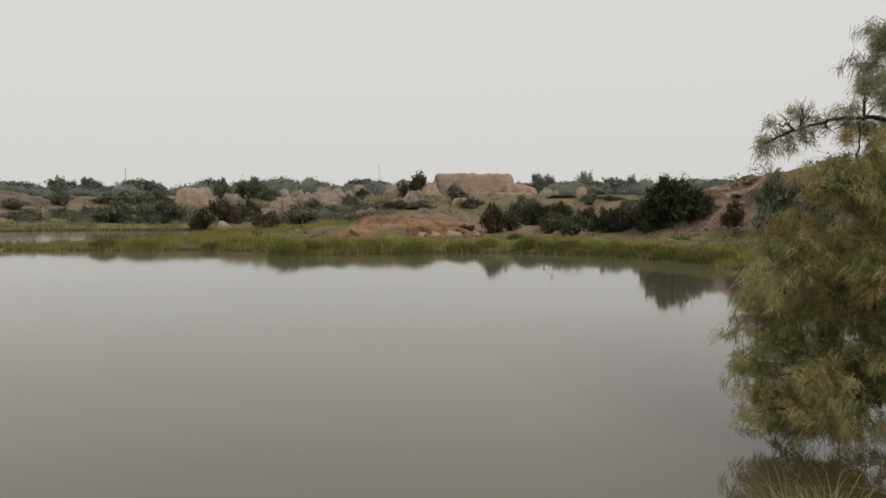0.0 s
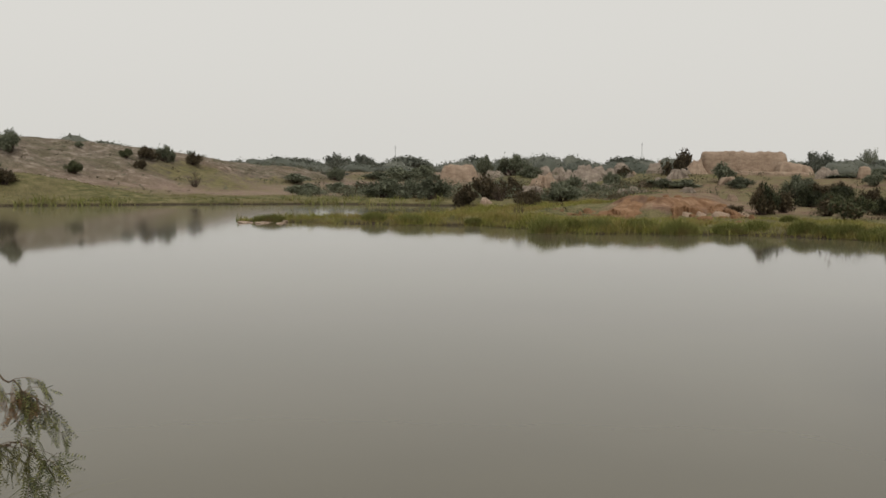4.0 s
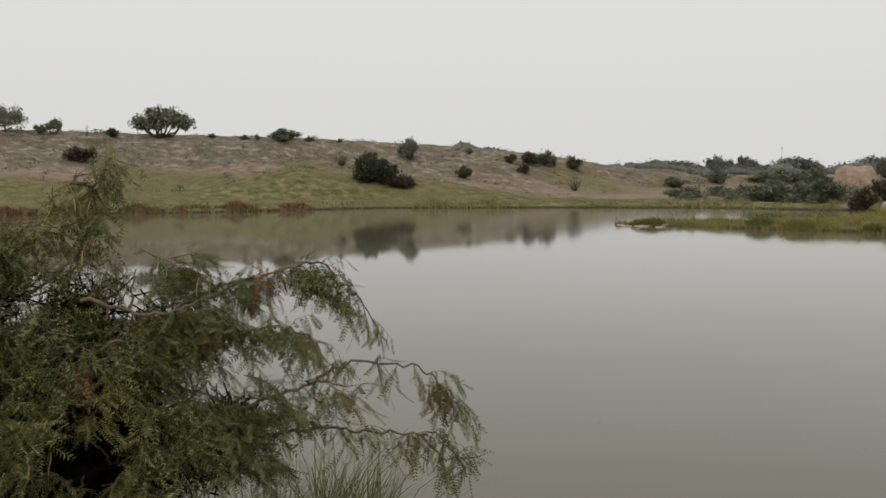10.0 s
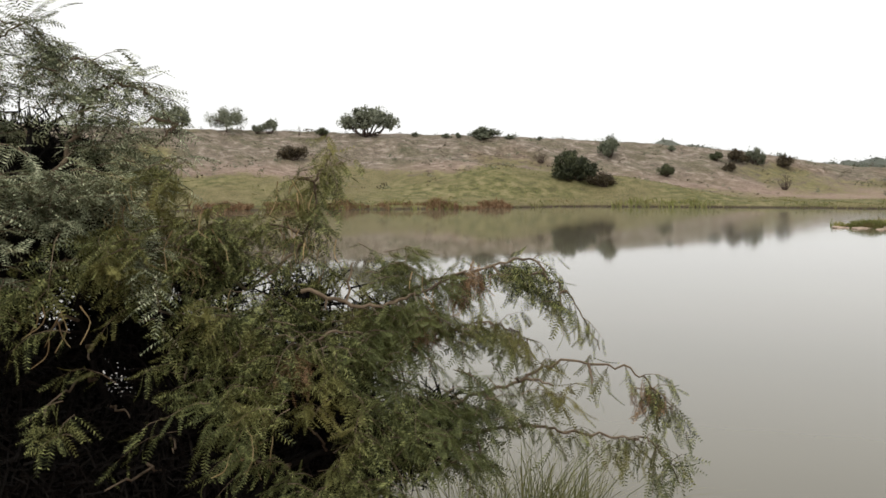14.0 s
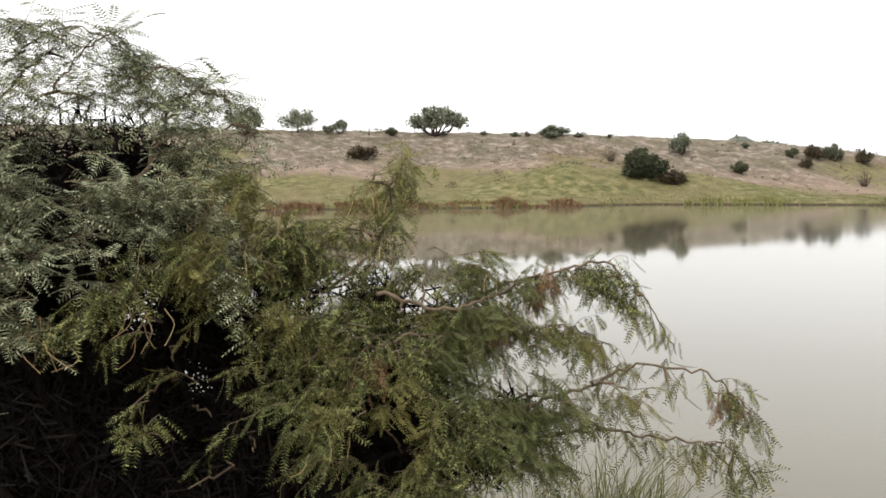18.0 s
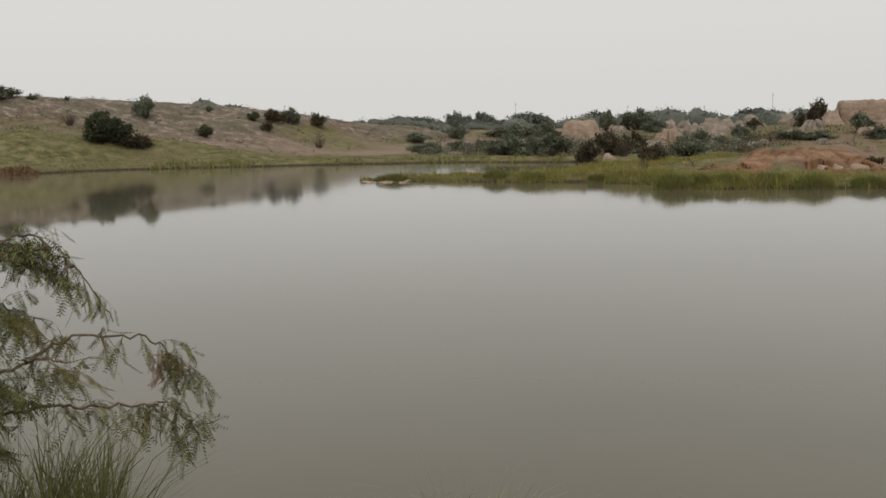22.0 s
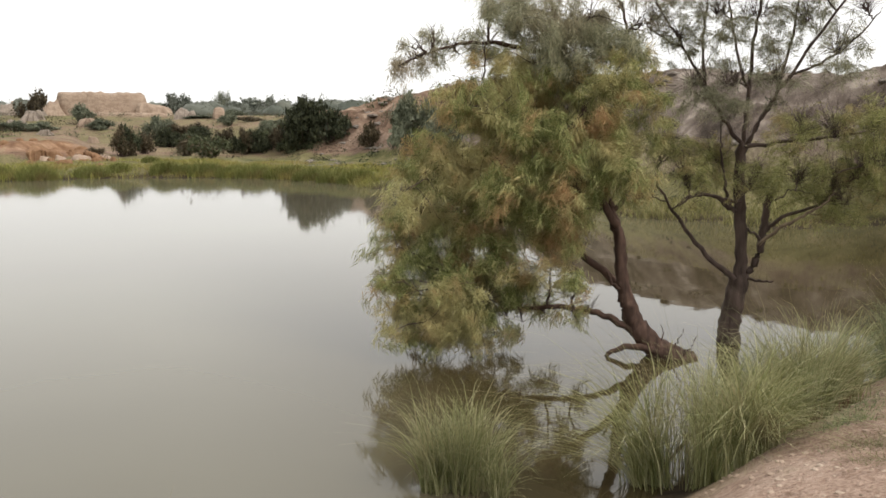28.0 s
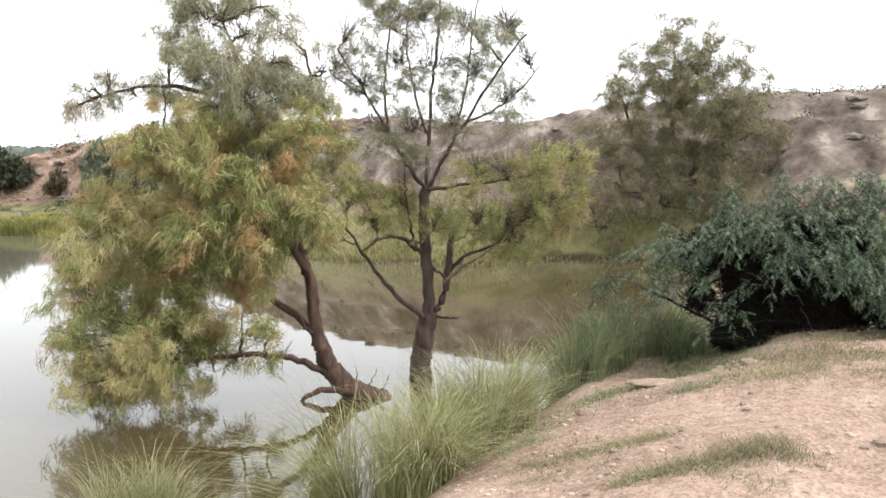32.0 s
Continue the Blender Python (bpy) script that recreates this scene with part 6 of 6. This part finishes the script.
mesquite((-3.62, 1.75, 0.92), "big feathery olive mesquite bush arching over the near water",
    [(((-3.92, 1.83, 0.81), (-3.92, 1.82, 1.50), (-3.96, 1.73, 1.96), (-3.98, 1.65, 2.42)), 0.0234, 0.00936),
     (((-3.81, 1.89, 0.80), (-3.77, 1.97, 1.51), (-3.70, 2.10, 1.92), (-3.62, 2.26, 2.18)), 0.02028, 0.00936),
     (((-3.79, 1.93, 0.80), (-3.69, 2.13, 1.46), (-3.55, 2.37, 1.68), (-3.37, 2.63, 1.96)), 0.01872, 0.00936),
     (((-3.70, 1.93, 0.81), (-3.55, 2.21, 1.34), (-3.38, 2.49, 1.52), (-3.17, 2.75, 1.61)), 0.01716, 0.00936),
    ] + [
     (((-3.38, 2.64, 2.02), (-3.31, 2.86, 2.13), (-3.16, 3.03, 2.19), (-3.02, 3.16, 2.24), (-2.96, 3.22, 2.17), (-2.89, 3.28, 2.07), (-2.83, 3.39, 1.87)), 0.00702, 0.00234),
     (((-3.27, 2.65, 1.58), (-3.16, 2.85, 1.67), (-3.01, 3.07, 1.74), (-2.92, 3.21, 1.82), (-2.74, 3.42, 1.80), (-2.65, 3.53, 1.71), (-2.62, 3.60, 1.62)), 0.00858, 0.00234),
     (((-3.10, 2.85, 1.56), (-2.97, 3.10, 1.57), (-2.87, 3.26, 1.54), (-2.75, 3.40, 1.52), (-2.66, 3.48, 1.52), (-2.63, 3.55, 1.43), (-2.59, 3.63, 1.32)), 0.00702, 0.00234),
     (((-3.25, 2.81, 1.92), (-3.19, 2.99, 1.97), (-3.09, 3.10, 1.96), (-3.02, 3.17, 1.89)), 0.00546, 0.00156),
     (((-3.47, 2.38, 2.13), (-3.35, 2.61, 2.06), (-3.27, 2.79, 2.10), (-3.17, 2.96, 2.19)), 0.00936, 0.0039),
     (((-3.58, 2.20, 2.13), (-3.52, 2.38, 2.28), (-3.51, 2.46, 2.42), (-3.50, 2.48, 2.58), (-3.46, 2.53, 2.67)), 0.00702, 0.00234),
     (((-3.46, 2.24, 1.88), (-3.37, 2.46, 1.97), (-3.30, 2.62, 1.94), (-3.25, 2.81, 1.90)), 0.0078, 0.00312),
    ],
    [
        (-3.62, 1.93, 2.54, 0.12, 0.8),
        (-3.56, 2.04, 2.43, 0.12, 0.8),
        (-3.57, 1.86, 2.35, 0.12, 0.9),
        (-3.57, 1.66, 2.32, 0.12, 0.9),
        (-3.56, 1.47, 2.24, 0.10, 0.6),
        (-3.61, 1.30, 2.17, 0.08, 0.6),
        (-3.59, 2.15, 2.30, 0.13, 0.8),
        (-3.59, 2.31, 2.38, 0.11, 0.5),
        (-3.52, 2.42, 2.45, 0.07, 0.4),
        (-3.53, 2.39, 2.56, 0.05, 0.3),
        (-3.51, 2.43, 2.29, 0.13, 0.7),
        (-3.41, 2.58, 2.23, 0.12, 0.8),
        (-3.34, 2.79, 2.18, 0.12, 0.8),
        (-3.20, 2.96, 2.17, 0.10, 0.8),
        (-3.09, 3.07, 2.17, 0.09, 0.9),
        (-3.01, 3.15, 2.17, 0.06, 0.6),
        (-3.59, 1.82, 2.09, 0.12, 0.56),
        (-3.49, 2.00, 2.04, 0.15, 0.9),
    ] + [
        (-3.46, 2.22, 2.07, 0.12, 0.8),
        (-3.41, 2.45, 2.05, 0.13, 0.8),
        (-3.34, 2.67, 2.02, 0.13, 0.8),
        (-3.23, 2.81, 2.00, 0.11, 0.8),
        (-3.20, 2.96, 1.94, 0.09, 0.5),
        (-3.35, 2.10, 1.92, 0.12, 0.9),
        (-3.33, 2.28, 1.89, 0.12, 0.8),
        (-3.27, 2.50, 1.89, 0.12, 0.8),
        (-3.24, 2.67, 1.83, 0.10, 0.6),
        (-3.57, 1.44, 2.04, 0.10, 0.12),
        (-3.59, 1.60, 1.94, 0.12, 0.08),
        (-3.47, 1.89, 1.85, 0.12, 0.32),
        (-3.29, 2.04, 1.73, 0.14, 0.65),
        (-3.32, 1.99, 1.57, 0.13, 0.5),
        (-3.26, 2.25, 1.67, 0.12, 0.55),
        (-3.22, 2.44, 1.71, 0.12, 0.7),
        (-3.16, 2.64, 1.68, 0.12, 0.8),
        (-3.09, 2.84, 1.66, 0.11, 0.8),
    ] + [
        (-2.98, 2.96, 1.68, 0.09, 0.8),
        (-3.49, 1.41, 1.79, 0.07, 0.4),
        (-3.36, 1.55, 1.55, 0.07, 0.5),
        (-3.22, 2.17, 1.50, 0.14, 0.6),
        (-3.14, 2.41, 1.54, 0.12, 0.5),
        (-3.07, 2.63, 1.57, 0.12, 0.6),
        (-3.05, 2.89, 1.55, 0.10, 0.5),
        (-2.94, 3.11, 1.57, 0.07, 0.4),
        (-3.55, 1.88, 1.57, 0.12, 0.08),
        (-3.69, 1.78, 1.69, 0.10, 0.05),
    ] + [
        (-3.07, 2.72, 1.49, 0.11, 0.7),
        (-2.99, 2.88, 1.47, 0.10, 0.6),
        (-3.14, 2.56, 1.43, 0.13, 0.55),
        (-2.92, 3.02, 1.55, 0.07, 0.5),
        (-2.86, 3.14, 1.75, 0.07, 0.5),
        (-2.78, 3.28, 1.75, 0.06, 0.4),
        (-2.94, 3.01, 1.78, 0.07, 0.6),
        (-3.10, 2.92, 1.81, 0.06, 0.3),
        (-2.88, 3.19, 2.10, 0.05, 0.35),
        (-3.09, 3.00, 1.98, 0.06, 0.4),
    ],
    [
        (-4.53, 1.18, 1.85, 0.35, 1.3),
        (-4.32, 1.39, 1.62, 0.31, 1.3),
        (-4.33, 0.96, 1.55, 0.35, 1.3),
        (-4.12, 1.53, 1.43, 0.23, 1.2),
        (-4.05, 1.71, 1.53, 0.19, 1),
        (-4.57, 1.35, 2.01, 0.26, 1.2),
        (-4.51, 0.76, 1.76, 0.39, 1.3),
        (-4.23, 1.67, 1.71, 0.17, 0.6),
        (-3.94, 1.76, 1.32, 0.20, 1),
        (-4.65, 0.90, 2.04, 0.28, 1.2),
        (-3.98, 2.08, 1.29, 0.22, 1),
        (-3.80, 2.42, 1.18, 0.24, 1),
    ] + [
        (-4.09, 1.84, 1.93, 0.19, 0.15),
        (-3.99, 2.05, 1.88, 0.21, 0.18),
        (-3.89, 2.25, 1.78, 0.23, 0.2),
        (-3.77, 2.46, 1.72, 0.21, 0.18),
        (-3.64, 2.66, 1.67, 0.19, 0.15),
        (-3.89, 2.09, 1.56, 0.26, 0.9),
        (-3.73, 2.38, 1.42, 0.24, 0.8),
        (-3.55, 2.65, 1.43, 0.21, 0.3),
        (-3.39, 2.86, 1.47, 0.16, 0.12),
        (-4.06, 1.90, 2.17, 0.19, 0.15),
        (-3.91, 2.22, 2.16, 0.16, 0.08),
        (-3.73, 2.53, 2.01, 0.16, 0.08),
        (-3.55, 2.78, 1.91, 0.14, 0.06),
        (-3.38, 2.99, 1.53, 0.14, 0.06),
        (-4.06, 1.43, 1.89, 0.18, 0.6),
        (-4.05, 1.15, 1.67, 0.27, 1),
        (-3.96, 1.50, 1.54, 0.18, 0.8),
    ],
    M_MESQ, LEAF_HANG, 0.1, 2500, 0.195, 0.55, 13, 0.75, 0.55, False, pods=[
        (-3.62, 1.73, 2.46),
        (-3.61, 1.76, 2.38),
        (-3.54, 2.39, 2.51),
        (-3.52, 2.42, 2.40),
        (-3.59, 1.98, 2.42),
        (-3.55, 1.90, 2.34),
        (-3.49, 2.46, 2.31),
        (-3.61, 1.17, 2.12),
        (-3.56, 1.47, 2.12),
        (-3.25, 2.04, 1.66),
        (-3.31, 2.82, 2.12),
        (-3.56, 2.03, 2.26),
    ], withered=[
        (-3.16, 3.00, 2.17),
        (-3.20, 2.96, 2.14),
        (-3.22, 2.81, 2.02),
        (-2.69, 3.52, 1.70),
        (-3.31, 2.25, 1.88),
        (-3.26, 2.78, 1.97),
    ])

mesquite((-4.04, 1.14, 1.01), "grey-green mesquite bush with layered sprays and arching brown twigs",
    [(((-3.90, 1.68, 0.84), (-3.95, 1.51, 1.54), (-3.97, 1.46, 1.99), (-3.95, 1.53, 2.42), (-3.94, 1.54, 2.74)), 0.0234, 0.00936),
     (((-3.78, 1.54, 0.87), (-3.85, 1.33, 1.60), (-3.90, 1.15, 2.03), (-3.91, 1.05, 2.34), (-3.93, 0.99, 2.63)), 0.0234, 0.00936),
     (((-3.76, 1.37, 0.91), (-3.84, 1.01, 1.65), (-3.87, 0.85, 2.03), (-3.89, 0.72, 2.35)), 0.0234, 0.00936),
    ] + [
     (((-4.38, 1.13, 2.57), (-4.37, 1.19, 2.79), (-4.34, 1.30, 2.97), (-4.30, 1.43, 3.09)), 0.00936, 0.0039),
     (((-3.95, 1.52, 2.42), (-3.94, 1.66, 2.63), (-3.95, 1.75, 2.83), (-3.91, 1.84, 2.91), (-3.83, 1.94, 2.88), (-3.75, 2.01, 2.76)), 0.01092, 0.00312),
     (((-4.23, 1.40, 2.92), (-4.20, 1.51, 3.06), (-4.17, 1.61, 3.14), (-4.15, 1.68, 3.09), (-4.14, 1.71, 3.02)), 0.00468, 0.00156),
     (((-4.35, 1.26, 3.01), (-4.32, 1.39, 3.13), (-4.28, 1.51, 3.17), (-4.20, 1.63, 3.11), (-4.12, 1.75, 3.02)), 0.00468, 0.00156),
     (((-4.39, 1.07, 3.02), (-4.37, 1.15, 3.14), (-4.35, 1.25, 3.19), (-4.33, 1.35, 3.16)), 0.00468, 0.00156),
     (((-4.07, 1.67, 2.92), (-4.04, 1.75, 3.01), (-3.96, 1.83, 2.96), (-3.84, 2.00, 2.85)), 0.00468, 0.00156),
     (((-4.10, 0.88, 2.43), (-3.99, 1.05, 2.60), (-3.89, 1.16, 2.57), (-3.80, 1.22, 2.47)), 0.00702, 0.00234),
     (((-3.92, 1.36, 2.36), (-3.79, 1.51, 2.46), (-3.70, 1.63, 2.53), (-3.62, 1.73, 2.49)), 0.00702, 0.00234),
     (((-3.72, 1.70, 2.46), (-3.62, 1.74, 2.42), (-3.57, 1.76, 2.32), (-3.51, 1.80, 2.20)), 0.00546, 0.00234),
    ],
    [
        (-4.38, 1.11, 3.04, 0.15, 0.21),
        (-4.34, 1.29, 3.08, 0.15, 0.21),
        (-4.30, 1.47, 3.05, 0.15, 0.24),
        (-4.17, 1.61, 2.98, 0.12, 0.27),
        (-4.41, 0.91, 3.02, 0.17, 0.24),
        (-4.44, 0.76, 2.91, 0.20, 0.36),
        (-4.30, 1.12, 2.88, 0.16, 0.49),
        (-4.25, 1.34, 2.88, 0.16, 0.49),
        (-4.12, 1.52, 2.88, 0.14, 0.56),
        (-3.98, 1.68, 2.87, 0.12, 0.8),
        (-3.86, 1.78, 2.82, 0.10, 0.88),
        (-3.82, 1.86, 2.75, 0.09, 0.88),
        (-3.75, 1.93, 2.67, 0.09, 0.8),
        (-4.33, 0.91, 2.82, 0.19, 0.64),
        (-4.23, 1.07, 2.72, 0.14, 0.7),
        (-4.19, 1.28, 2.73, 0.14, 0.6),
        (-4.02, 1.55, 2.74, 0.09, 0.5),
        (-3.89, 1.71, 2.71, 0.10, 0.8),
    ] + [
        (-3.92, 1.04, 2.53, 0.17, 1),
        (-3.80, 1.22, 2.49, 0.16, 1),
        (-3.74, 1.41, 2.53, 0.16, 1),
        (-3.68, 1.59, 2.49, 0.13, 1),
        (-3.70, 1.74, 2.56, 0.12, 0.8),
        (-3.77, 1.00, 2.37, 0.14, 0.9),
        (-3.73, 1.15, 2.34, 0.12, 0.9),
        (-3.69, 1.33, 2.35, 0.12, 0.8),
        (-3.68, 1.04, 2.22, 0.09, 0.8),
        (-3.70, 0.97, 2.19, 0.08, 0.7),
        (-3.68, 1.03, 2.00, 0.06, 0.8),
        (-3.69, 0.99, 1.90, 0.05, 0.8),
        (-4.03, 0.86, 2.56, 0.20, 1),
        (-3.87, 0.81, 2.35, 0.16, 0.9),
        (-4.05, 0.68, 2.44, 0.22, 1),
        (-3.66, 1.13, 2.12, 0.08, 0.7),
    ],
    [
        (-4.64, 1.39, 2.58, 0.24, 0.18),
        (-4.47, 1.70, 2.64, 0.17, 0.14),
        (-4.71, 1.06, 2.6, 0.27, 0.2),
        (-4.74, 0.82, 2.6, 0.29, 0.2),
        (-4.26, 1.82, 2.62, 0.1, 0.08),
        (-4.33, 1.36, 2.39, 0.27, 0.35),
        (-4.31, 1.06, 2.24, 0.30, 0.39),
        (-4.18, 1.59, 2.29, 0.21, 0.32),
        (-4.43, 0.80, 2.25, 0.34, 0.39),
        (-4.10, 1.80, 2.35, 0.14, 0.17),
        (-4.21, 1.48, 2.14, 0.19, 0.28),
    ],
    M_MESQ_GREY, LEAF_FERN, 0.09, 980, 0.235, 0.3, 13, 0.85, 0.1, True, lift=0.2, tuft=7.7)

mesquite((8.04, 5.39, 0.95), "dense blue-green mesquite bush spreading low on the sandy bank",
    [(((8.46, 5.66, 0.75), (8.41, 5.74, 1.19), (8.28, 5.92, 1.57), (8.12, 6.14, 1.84)), 0.035, 0.015),
     (((8.47, 5.64, 0.76), (8.55, 5.52, 1.26), (8.65, 5.36, 1.70), (8.70, 5.28, 2.08)), 0.035, 0.015),
     (((8.33, 5.49, 0.78), (8.54, 5.16, 1.19), (8.73, 4.83, 1.47), (8.85, 4.58, 1.64)), 0.03, 0.015),
     (((8.19, 5.52, 0.78), (7.95, 5.86, 1.06), (7.76, 6.11, 1.21), (7.63, 6.28, 1.31)), 0.02, 0.012),
     (((8.22, 5.30, 0.84), (8.47, 4.88, 1.02), (8.64, 4.56, 1.10)), 0.02, 0.012)],
    [
        (8.04, 6.08, 2.11, 0.19, 0.8),
        (8.22, 5.83, 2.25, 0.20, 0.8),
        (8.49, 5.52, 2.32, 0.22, 1.1),
        (8.70, 5.18, 2.32, 0.22, 1.3),
        (8.89, 4.84, 2.28, 0.25, 1.4),
        (9.11, 4.52, 2.12, 0.34, 1),
        (9.24, 4.22, 1.85, 0.40, 1),
        (7.77, 6.27, 1.86, 0.19, 0.9),
        (7.88, 5.96, 1.87, 0.21, 0.9),
        (8.01, 5.61, 1.97, 0.22, 0.9),
        (8.20, 5.32, 2.01, 0.23, 0.9),
        (8.38, 5.03, 1.99, 0.23, 0.9),
        (8.56, 4.70, 1.94, 0.26, 0.9),
        (7.60, 6.47, 1.67, 0.18, 0.8),
        (7.44, 6.65, 1.47, 0.13, 0.6),
        (7.61, 6.14, 1.60, 0.19, 0.8),
        (7.54, 6.54, 1.36, 0.11, 0.35),
        (7.39, 6.78, 1.39, 0.12, 0.5),
    ] + [
        (7.77, 5.86, 1.60, 0.17, 0.7),
        (7.90, 5.59, 1.69, 0.17, 0.7),
        (8.07, 5.34, 1.79, 0.17, 0.5),
        (8.14, 5.14, 1.67, 0.13, 0.5),
        (7.91, 5.58, 1.40, 0.16, 0.5),
        (7.83, 5.77, 1.35, 0.10, 0.3),
        (8.28, 4.91, 1.75, 0.20, 0.7),
        (8.41, 4.66, 1.66, 0.24, 0.9),
        (8.30, 4.78, 1.50, 0.12, 0.6),
        (8.41, 4.57, 1.42, 0.15, 0.8),
        (8.52, 4.36, 1.54, 0.27, 1),
        (8.72, 4.16, 1.54, 0.33, 1),
        (8.47, 4.45, 1.27, 0.13, 0.7),
        (8.58, 4.23, 1.25, 0.21, 0.9),
        (8.11, 5.28, 1.02, 0.10, 0.3),
        (8.19, 5.05, 1.08, 0.10, 0.35),
        (8.05, 5.09, 1.39, 0.05, 0.6),
        (8.09, 5.02, 1.28, 0.05, 0.6),
        (7.96, 5.32, 1.50, 0.08, 0.5),
        (7.52, 6.26, 1.32, 0.11, 0.3),
        (7.76, 5.78, 1.13, 0.09, 0.25),
    ],
    [
        (8.40, 5.74, 1.49, 0.29, 1.1),
        (8.56, 5.41, 1.43, 0.34, 1.3),
        (8.74, 5.11, 1.34, 0.28, 1.2),
        (8.32, 5.68, 1.15, 0.26, 1.2),
        (8.48, 5.35, 1.12, 0.20, 1.1),
        (8.61, 5.03, 1.17, 0.18, 1),
        (8.00, 5.70, 0.97, 0.12, 0.6),
        (9.02, 4.81, 1.29, 0.32, 1.2),
        (9.21, 4.54, 1.36, 0.38, 1.2),
        (8.16, 6.16, 1.64, 0.23, 0.3),
        (8.42, 5.89, 1.79, 0.23, 0.4),
        (8.72, 5.53, 1.82, 0.26, 0.4),
        (8.95, 5.13, 1.80, 0.26, 0.4),
        (8.08, 5.51, 0.95, 0.12, 0.6),
        (8.01, 6.04, 1.25, 0.14, 0.15),
    ],
    M_MESQ_BLUE, LEAF_FERN, 0.11, 470, 0.38, 0.75, 15, 0.7, 0.35, True, lift=0.15, tuft=4.4)
